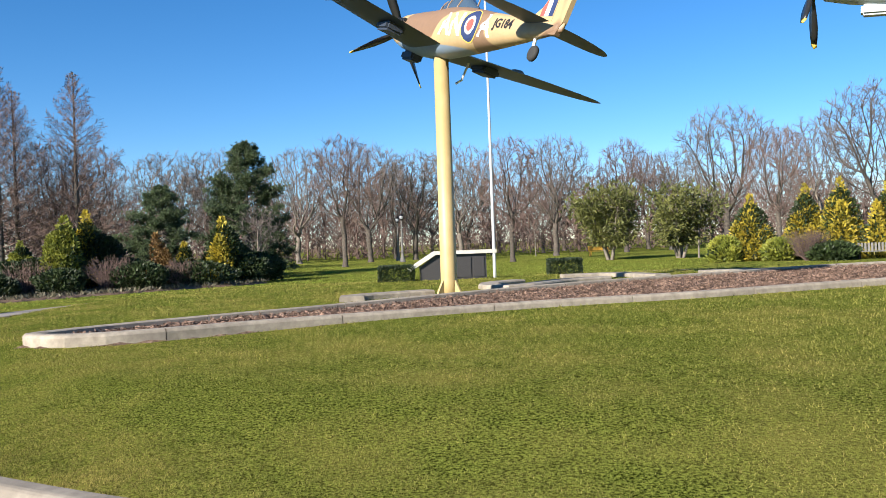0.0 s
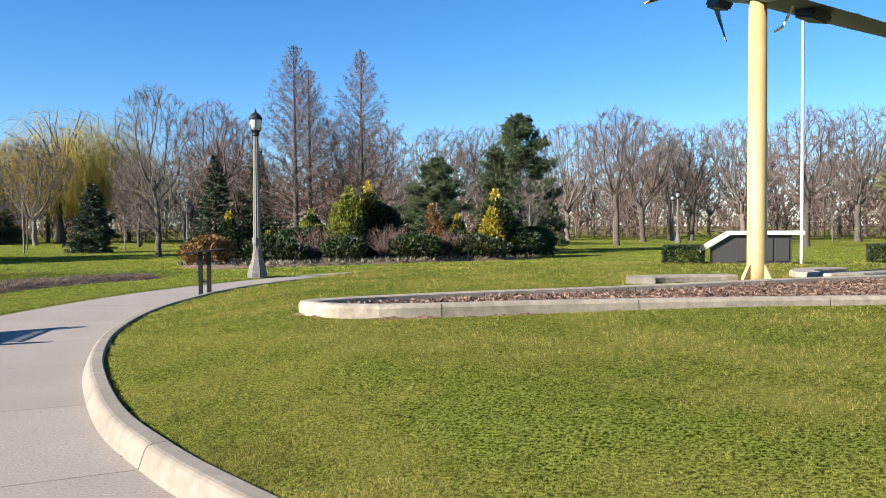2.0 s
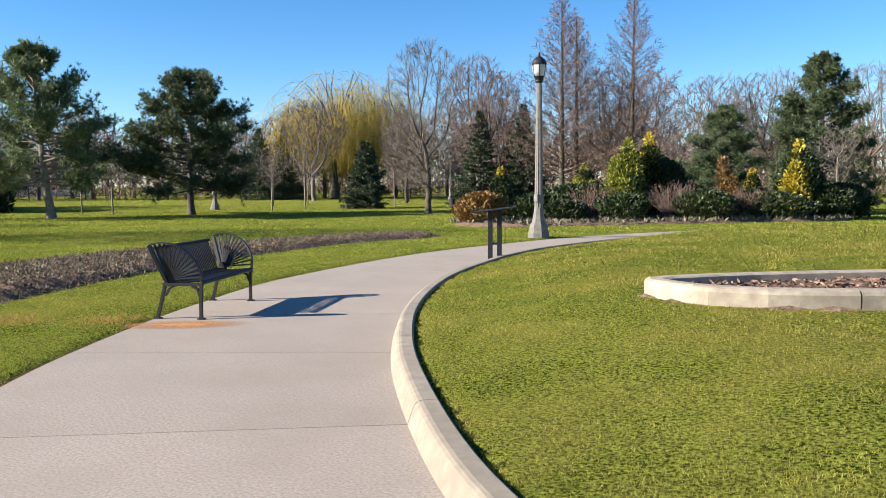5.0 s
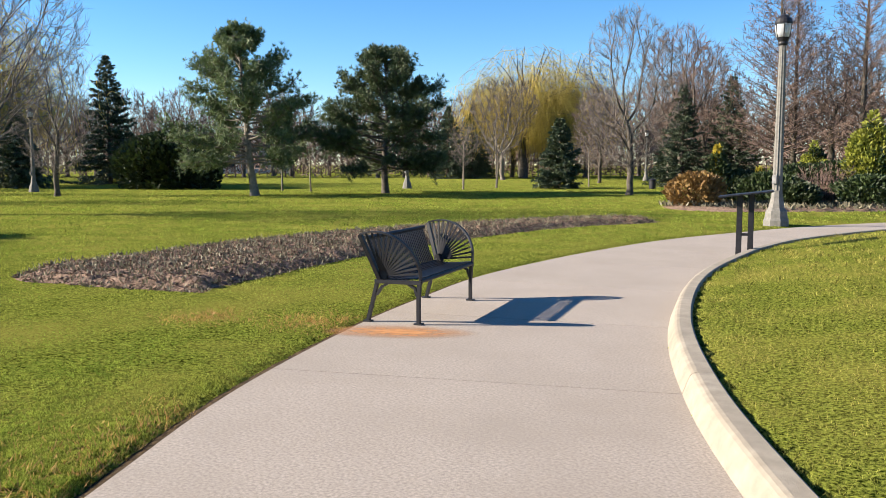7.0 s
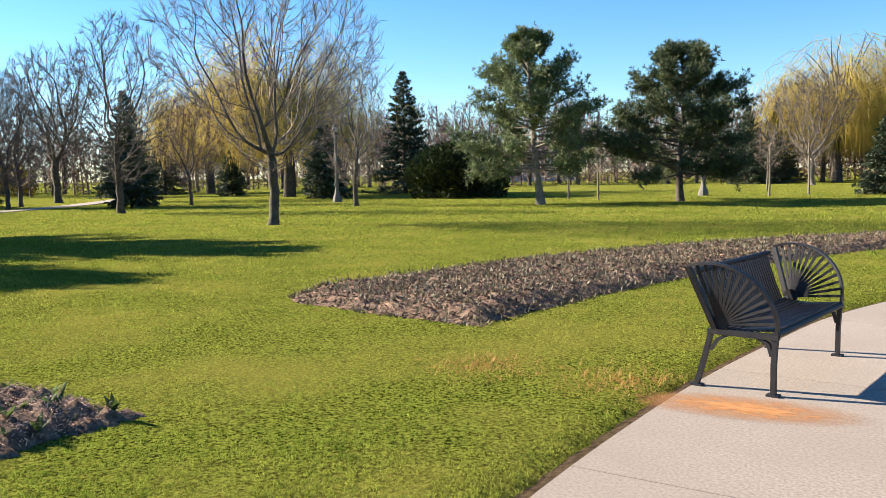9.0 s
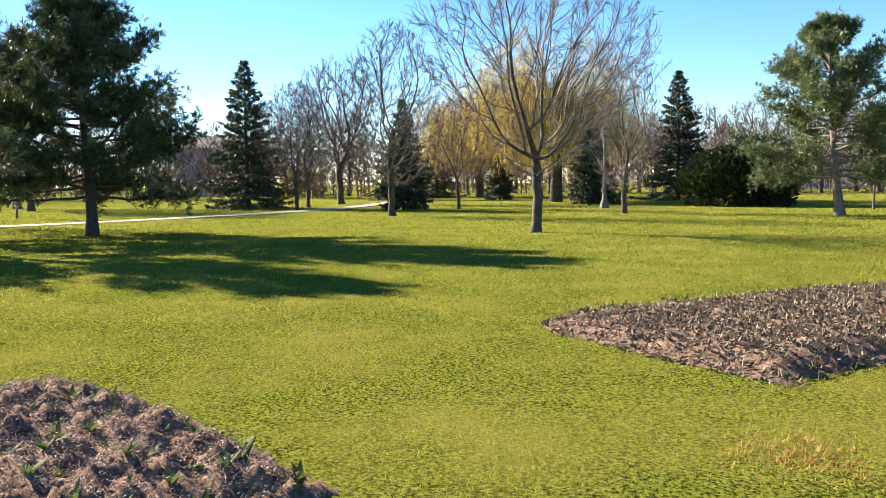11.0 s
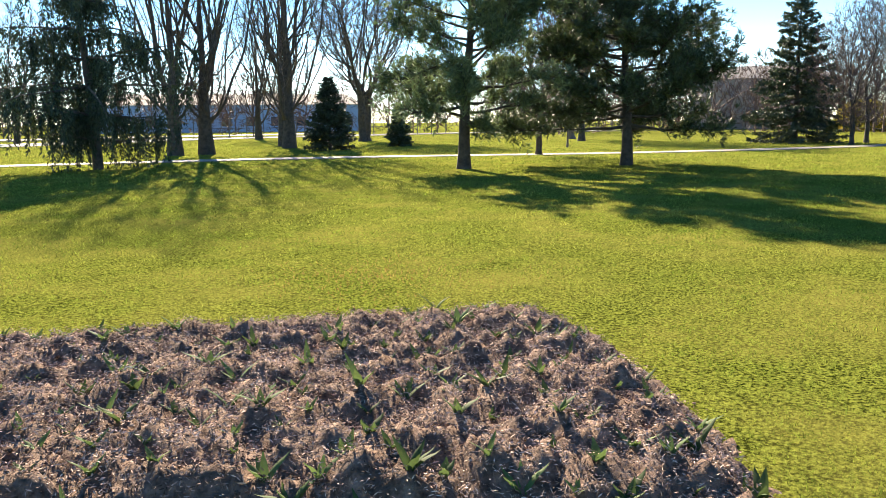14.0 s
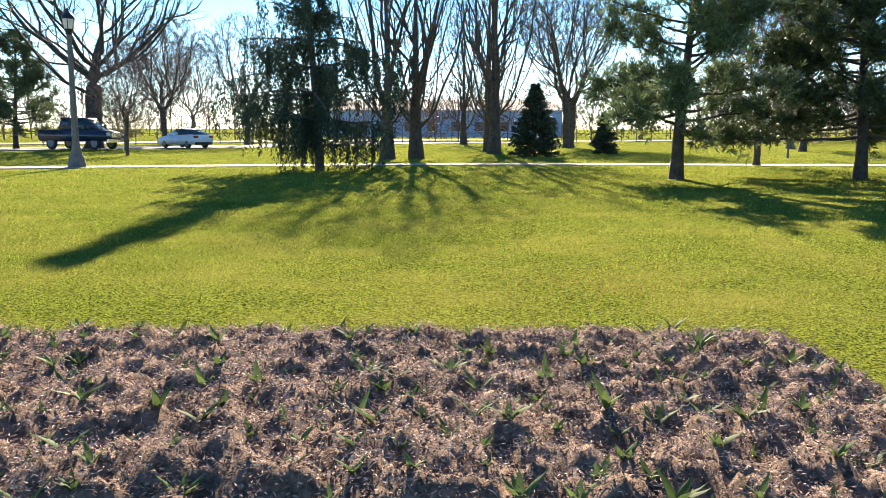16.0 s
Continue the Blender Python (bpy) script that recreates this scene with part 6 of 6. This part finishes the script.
car = thing("hatchback_car", "white hatchback car parked on the road", "car")
part("body", extrude_side([(2.2, 0.25), (2.25, 0.55), (2.05, 0.75), (1.1, 0.92), (-1.9, 1.02), (-2.2, 0.95), (-2.25, 0.55), (-2.15, 0.28)], 0.89, P_CARW, "body"), car)
part("cabin", extrude_side([(1.2, 0.90), (0.25, 1.38), (-0.5, 1.42), (-1.2, 1.33), (-2.05, 0.98)], 0.84, P_CARGLASS, "cabin", 0.35, 0.9), car, "dark glass of the cabin")
part("roof", extrude_side([(0.3, 1.375), (-0.5, 1.425), (-1.25, 1.345), (-1.25, 1.37), (-0.5, 1.455), (0.3, 1.40)], 0.70, P_CARW, "roof", bevel=0.0), car)
wheels(car, (1.35, -1.35), 0.88, 0.33)
bits(car, [("tail_lamp", P_TAIL, "red tail lamp", (-2.24, s * 0.68 - 0.2, 0.74, -2.05, s * 0.68 + 0.2, 0.92)) for s in (-1, 1)] + [("headlamp", P_CHROME, "headlamp", (2.0, s * 0.65 - 0.18, 0.58, 2.22, s * 0.65 + 0.18, 0.70)) for s in (-1, 1)]
     + [("rear_bumper", P_TYRE, "black lower bumper", (-2.28, -0.75, 0.25, -2.15, 0.75, 0.45)), ("wing_mirror", P_CARW, "", (0.55, -1.02, 0.93, 0.75, -0.86, 1.08)), ("wing_mirror", P_CARW, "", (0.55, 0.86, 0.93, 0.75, 1.02, 1.08)), ("number_plate", P_WHITE, "", (-2.275, -0.22, 0.6, -2.235, 0.22, 0.72))])
car.matrix_basis = pose(-36.20, -48.86, 0.05, 0, 0, -80) @ Matrix.Scale(0.92, 4)

truck = thing("pickup_truck", "dark blue pickup truck with a chrome grille", "truck")
part("body", extrude_side([(2.75, 0.5), (2.8, 0.85), (2.7, 1.08), (1.3, 1.18), (-2.75, 1.15), (-2.8, 0.6), (-2.6, 0.5)], 0.98, P_CARB, "body"), truck)
part("cabin", extrude_side([(1.4, 1.14), (0.75, 1.78), (-1.0, 1.84), (-1.15, 1.14)], 0.92, P_CARGLASS, "cabin", 0.25, 1.14), truck, "dark cab glass")
part("roof", extrude_side([(0.8, 1.77), (-1.05, 1.83), (-1.05, 1.9), (0.6, 1.86)], 0.80, P_CARB, "roof", bevel=0.0), truck)
wheels(truck, (1.75, -1.75), 0.95, 0.40)
bits(truck, [("grille", P_CHROME, "chrome grille", (2.7, -0.5, 0.72, 2.83, 0.5, 1.0)), ("bumper", P_CHROME, "chrome front bumper", (2.72, -0.92, 0.42, 2.9, 0.92, 0.62))] + [("headlamp", P_WHITE, "headlamp", (2.66, s * 0.75 - 0.18, 0.78, 2.81, s * 0.75 + 0.18, 1.0)) for s in (-1, 1)]
     + [("wing_mirror", P_CARB, "", (1.0, s * 1.08 - 0.1, 1.2, 1.15, s * 1.08 + 0.1, 1.45)) for s in (-1, 1)] + [("door_handle", P_CHROME, "", (0.0, s * 0.985 - 0.015, 0.98, 0.18, s * 0.985 + 0.015, 1.02)) for s in (-1, 1)])
truck.matrix_basis = pose(-29.08, -48.76, 0.05, 0, 0, 120) @ Matrix.Diagonal((0.92, 0.95, 1.06, 1))

fence = thing("chain_link_fence", "grey steel sports-field fence with tall posts", "fence", kind="structure")
FL = even(catmull([(-18.05, -67.91), (-32.86, -65.42), (-46.77, -62.41), (-69.17, -55.32), (-93.56, -42.89), (-113.96, -25.19)], 2), 60)
for i, q in enumerate(FL):
    tall = 4.2 if i % 6 == 0 else 1.9
    bm = bmesh.new()
    tube(bm, [(q[0], q[1], 0), (q[0], q[1], tall)], 0.05, 6)
    part("post", from_bm("post", bm, M_GALV), fence)
for z in (0.08, 0.95, 1.85):
    bm = bmesh.new()
    tube(bm, [(q[0], q[1], z) for q in FL], 0.025, 5)
    part("rail", from_bm("rail", bm, M_GALV), fence)
for x, y, w, d, h, c, label in ((-112.24, -102.72, 44, 14, 4.5, (0.30, 0.42, 0.58), "long low blue-grey building behind the field"), (-137.37, 73.51, 22, 12, 4.5, (0.66, 0.66, 0.64), "pale house at the far edge of the park"), (-135.81, -19.57, 18, 12, 7.0, (0.34, 0.30, 0.27), "brown house behind the trees")):
    hs = thing("house", label, "building", m=pose(x, y, 0, 0, 0, math.degrees(math.atan2(y, x)) + 90))
    bm = bmesh.new()
    box(bm, -w / 2, -d / 2, -0.1, w / 2, d / 2, h)
    part("wall", from_bm("wall", bm, plain("house_wall", c, 0.8)), hs)
    bm = bmesh.new()
    a = [bm.verts.new(v) for v in ((-w / 2 - 0.5, -d / 2 - 0.5, h), (w / 2 + 0.5, -d / 2 - 0.5, h), (w / 2 + 0.5, d / 2 + 0.5, h), (-w / 2 - 0.5, d / 2 + 0.5, h), (-w / 2 + 2, 0, h + 2), (w / 2 - 2, 0, h + 2))]
    for k in ((0, 1, 5, 4), (1, 2, 5), (2, 3, 4, 5), (3, 0, 4), (3, 2, 1, 0)):
        bm.faces.new([a[i] for i in k])
    part("roof", from_bm("roof", bm, plain("house_roof", (0.16, 0.14, 0.13), 0.9)), hs)
    for k in range(int(w // 4)):
        for s in (-1, 1):
            bm = bmesh.new()
            x0 = -w / 2 + 2 + 4 * k
            box(bm, x0 - 0.8, s * d / 2 - 0.05, 1.0, x0 + 0.8, s * d / 2 + 0.05, 2.5)
            part("window", from_bm("window", bm, P_CARGLASS), hs)

# ---- small growth: sprouts, mulch, grass ----
def sprout_mesh(seed, n, ln, w):
    """A tulip sprout: a few pointed leaves that bend outwards."""
    rng = np.random.default_rng(seed)
    vs, fs = [], []
    for i in range(n):
        a, t, L = rng.uniform(0, 6.28), rng.uniform(0.55, 1.3), ln * rng.uniform(0.7, 1.2)
        o = np.array([math.cos(a), math.sin(a), 0])
        s = np.array([-math.sin(a), math.cos(a), 0])
        b = len(vs)
        for k, q in enumerate((0, 0.3, 0.6, 0.85)):
            c = o * L * t * q ** 1.6 + np.array([0, 0, L * (q - 0.25 * t * q * q) - 0.01])
            ww = w * (0.55, 1.0, 0.8, 0.4)[k] / 2
            vs += [c - s * ww + o * ww * 0.5, c, c + s * ww + o * ww * 0.5]
        vs.append(o * L * t + np.array([0, 0, L * (1 - 0.25 * t)]))
        for k in range(3):
            fs += [(b + 3 * k, b + 3 * k + 1, b + 3 * k + 4, b + 3 * k + 3), (b + 3 * k + 1, b + 3 * k + 2, b + 3 * k + 5, b + 3 * k + 4)]
        fs += [(b + 9, b + 10, b + 12), (b + 10, b + 11, b + 12)]
    return vs, fs


SPROUTS = [mesh_of("tulip_sprout", *sprout_mesh(200 + i, 3 + i % 3, 0.09 + 0.02 * (i % 4), 0.042), M_SPROUT, True) for i in range(6)]


def bed_points(ob):
    co = np.empty(len(ob.data.vertices) * 3, dtype=np.float32)
    ob.data.vertices.foreach_get("co", co)
    co = co.reshape(-1, 3)
    return co


rng = np.random.default_rng(91)
co = bed_points(near_bed)
mid_ok = inside(co[:, 0], co[:, 1], BED_NEAR) & (gap_to(co[:, 0], co[:, 1], BED_NEAR) > 0.12)
co = co[mid_ok]
near_co = co[(co[:, 0] < -6.0) & (co[:, 1] > -2.5)]
taken = []
close_co = near_co[(near_co[:, 0] < -7.4) & (near_co[:, 1] > -0.6)]
for q in close_co[rng.permutation(len(close_co))]:
    if len(taken) >= 300:
        break
    if all((q[0] - a) ** 2 + (q[1] - b) ** 2 > 0.15 ** 2 for a, b in taken):
        taken.append((q[0], q[1]))
        sp = new("tulip_sprout", SPROUTS[len(taken) % 6])
        sp.matrix_basis = pose(float(q[0]), float(q[1]), float(q[2]) - 0.005, 0, 0, float(rng.uniform(0, 360))) @ Matrix.Scale(float(rng.uniform(0.45, 1.0)), 4)
        tagged(sp, "small green tulip sprout in the soil", "sprout", "tulip sprouts")

def chips(name, label, co, n, ln, w, mat, rng, flat=0.35):
    P = co[rng.integers(0, len(co), n)] + np.c_[rng.normal(0, 0.03, (n, 2)), rng.uniform(0.0, 0.02, n)]
    D = np.c_[rng.normal(0, 1, (n, 2)), rng.normal(0, flat, n)]
    v, f = blades(P, D, ln * rng.uniform(0.5, 1.5, n), w, rng)
    thing(name, label, "mulch", data=mesh_of(name, v, f, mat), kind="stuff")


chips("mulch", "loose reddish-brown shredded mulch on the soil", near_co, 170000, 0.022, 0.0052, M_CHIP, rng, 0.5)


def clods(co, n, seed):
    """Crumbled lumps of soil lying on a bed, each a small uneven eight-sided stone."""
    r = np.random.default_rng(seed)
    form = np.array([(1, 0, 0), (-1, 0, 0), (0, 1, 0), (0, -1, 0), (0, 0, 0.8), (0, 0, -0.6)])
    face = np.array([(0, 2, 4), (2, 1, 4), (1, 3, 4), (3, 0, 4), (2, 0, 5), (1, 2, 5), (3, 1, 5), (0, 3, 5)])
    P = co[r.integers(0, len(co), n)] + np.c_[r.normal(0, 0.03, (n, 2)), r.uniform(-0.004, 0.012, n)]
    size = 0.004 + 0.013 * r.uniform(0, 1, n) ** 3
    a = r.uniform(0, 6.283, n)
    f = form[None] * r.uniform(0.6, 1.3, (n, 6, 1)) + r.normal(0, 0.2, (n, 6, 3))
    x = f[:, :, 0] * np.cos(a)[:, None] - f[:, :, 1] * np.sin(a)[:, None]
    y = f[:, :, 0] * np.sin(a)[:, None] + f[:, :, 1] * np.cos(a)[:, None]
    v = P[:, None, :] + np.stack([x, y, f[:, :, 2]], axis=2) * size[:, None, None]
    return v.reshape(-1, 3), (face[None] + 6 * np.arange(n)[:, None, None]).reshape(-1, 3)


thing("soil_clods", "crumbled lumps of brown soil on the bed", "soil", data=mesh_of("soil_clods", *clods(near_co, 9000, 93), M_CLOD), kind="stuff")
co3 = bed_points(plane_bed)
co3 = co3[inside(co3[:, 0], co3[:, 1], BED_PLANE) & (gap_to(co3[:, 0], co3[:, 1], BED_PLANE) > 0.3) & (co3[:, 1] < 22)]
chips("mulch", "loose brown bark mulch in the raised bed", co3, 42000, 0.065, 0.022, M_CHIP_DARK, rng)
co2 = bed_points(spring_bed)
co2 = co2[inside(co2[:, 0], co2[:, 1], BED_SPRING)]
chips("mulch", "loose brown mulch among the sprouts", co2, 26000, 0.055, 0.018, M_CHIP_DARK, rng)
n = 11000
P = co2[rng.integers(0, len(co2), n)] + np.c_[rng.normal(0, 0.04, (n, 2)), np.zeros(n)]
v, f = blades(P, np.c_[rng.normal(0, 0.5, (n, 2)), np.ones(n) * 0.8], 0.085 * rng.uniform(0.5, 1.2, n), 0.019, rng)
thing("bed_sprouts", "dense dull grey-green bulb sprouts", "sprouts", data=mesh_of("bed_sprouts", v, f, M_SPROUT_DRY), kind="stuff")
sb = np.random.default_rng(92)
P = np.c_[sb.uniform(-21, -8, 9000), sb.uniform(28, 43, 9000)]
P = P[inside(P[:, 0], P[:, 1], SHRUB_BED)]
v, f = blades(np.c_[P, np.full(len(P), 0.08)], np.c_[sb.normal(0, 0.6, (len(P), 2)), np.ones(len(P)) * 0.7], 0.22, 0.07, sb)
thing("ground_cover", "low grey-green ground cover under the shrubs", "ground cover", data=mesh_of("ground_cover", v, f, M_SPROUT_DRY), kind="stuff")


def grass(name, label, spots, keep, mat, ln, w, seed):
    """Single blades of grass on the lawn: a thin upright triangle each. spots gives x, y and the blade's size."""
    r = np.random.default_rng(seed)
    x, y, size = spots(r)
    k = keep(x, y, r)
    x, y, size = x[k], y[k], size[k]
    k = np.array([noise.noise(Vector((a * q, b * q, 7))) for a, b, q in zip(x, y, 15 / size ** 0.7)]) > r.normal(-0.12, 0.12, len(x))
    x, y, size = x[k], y[k], size[k]
    m = len(x)
    tuft = np.array([noise.noise(Vector((a * 1.7, b * 1.7, 0))) + 0.8 * noise.noise(Vector((a * 9, b * 9, 3))) for a, b in zip(x, y)])
    L = ln * size ** 0.5 * r.uniform(0.5, 1.3, m) * np.clip(1 + 0.6 * tuft, 0.3, 2)
    base = np.c_[x, y, ground_height(x, y) - 0.004]
    a = r.uniform(0, 6.283, m)
    side = np.c_[np.cos(a), np.sin(a), np.zeros(m)] * (w * size / 2)[:, None]
    tip = base + np.c_[r.normal(0, 0.6, (m, 2)) * L[:, None], L]
    v = np.stack([base - side, base + side, tip], axis=1).reshape(-1, 3)
    thing(name, label, "grass", data=mesh_of(name, v, np.arange(m * 3).reshape(m, 3), mat), kind="stuff")


def rings(cx, cy, near, far, n, turn0=0.0, turn1=360.0):
    """Spots round a place of the plan, ever sparser and larger outwards."""
    def spots(r):
        d = near * (far / near) ** r.uniform(0, 1, n)
        a = np.radians(r.uniform(turn0, turn1, n))
        return cx + d * np.cos(a), cy + d * np.sin(a), np.clip(d / 5.5, 0.8, 6.0)
    return spots


def patch(x0, x1, y0, y1, n):
    return lambda r: (r.uniform(x0, x1, n), r.uniform(y0, y1, n), np.ones(n))


def lawn_in(x, y, r):
    return inside(x, y, INNER) & ~inside(x, y, BED_PLANE) & (gap_to(x, y, KERB) > 0.185)


def lawn_out(x, y, r):
    o = gap_to(x, y, OUTER)
    dry = (o < 0.3) & (x > -10) & (x < -6.5) & (y > 3.5) & (y < 6.4)
    return ~inside(x, y, PATHPOLY) & ~inside(x, y, INNER) & ~inside(x, y, BED_NEAR) & ~inside(x, y, BED_SPRING) & (r.uniform(0, 1, len(x)) < np.where(dry, 0.3 + 1.8 * o, 1)) & (o > 0.035 + 0.03 * np.sin(x * 9) * np.sin(y * 7))


def by_path(x, y, r):
    return ~inside(x, y, PATHPOLY) & (gap_to(x, y, OUTER) < np.abs(r.normal(0, 0.27, len(x))))


grass("lawn_grass", "short green lawn grass with yellow patches", rings(-4.0, 4.0, 1.2, 28, 700000, 0, 170), lawn_in, M_BLADE, 0.023, 0.0052, 301)
grass("lawn_grass", "short bright green lawn grass", rings(-8.0, 5.0, 0.35, 60, 1350000, 60, 320), lawn_out, M_BLADE_GREEN, 0.022, 0.0054, 302)
grass("dry_grass", "dry straw-coloured grass along the path's edge", patch(-10, -6.5, 3.5, 6.4, 29000), by_path, M_STRAW, 0.042, 0.009, 303)
for i, (cx, cy, rx) in enumerate(((-14.32, 1.31, 1.3), (-11.55, 7.84, 0.5), (-10.64, 8.48, 0.6), (-8.41, 5.38, 0.7))):
    grass("dry_grass", "patch of dry straw-yellow grass in the lawn", patch(cx - rx, cx + rx, cy - rx, cy + rx, 4500), lambda x, y, r, cx=cx, cy=cy, rx=rx: (np.hypot(x - cx, y - cy) < np.abs(r.normal(0, 0.55, len(x))) * rx) & ~inside(x, y, PATHPOLY) & ~inside(x, y, BED_NEAR), M_STRAW, 0.034, 0.008, 310 + i)

# ---- small far things ----
litter = thing("litter_bin", "dark round litter bin on the far lawn", "bin", m=pose(-31.91, 45.93, 0.0) @ Matrix.Scale(0.6, 4))
bm = bmesh.new()
lathe(bm, [(0.28, 0), (0.32, 0.1), (0.32, 0.85), (0.29, 0.88)], 16)
part("drum", from_bm("drum", bm, M_BLACK), litter)
bm = bmesh.new()
lathe(bm, [(0.34, 0.88), (0.34, 0.94), (0.2, 1.02), (0.05, 1.05)], 16)
part("lid", from_bm("lid", bm, M_BLACK), litter)
P_AMBER = plain("amber_paint", (0.5, 0.28, 0.03))
for x, y, turn in ((13.77, 70.63, 5),):
    yb = thing("yellow_bench", "amber-yellow park bench under the far trees", "bench", "yellow benches", pose(x, y, 0, 0, 0, turn))
    for nm, b in (("seat", (-0.9, -0.25, 0.40, 0.9, 0.2, 0.46)), ("backrest", (-0.9, 0.2, 0.5, 0.9, 0.25, 0.9))):
        bm = bmesh.new()
        box(bm, *b, None, 0.01)
        part(nm, from_bm(nm, bm, P_AMBER), yb)
    for xx in (-0.75, 0.75):
        bm = bmesh.new()
        box(bm, xx - 0.04, -0.2, 0, xx + 0.04, 0.24, 0.42)
        part("leg", from_bm("leg", bm, P_AMBER), yb)
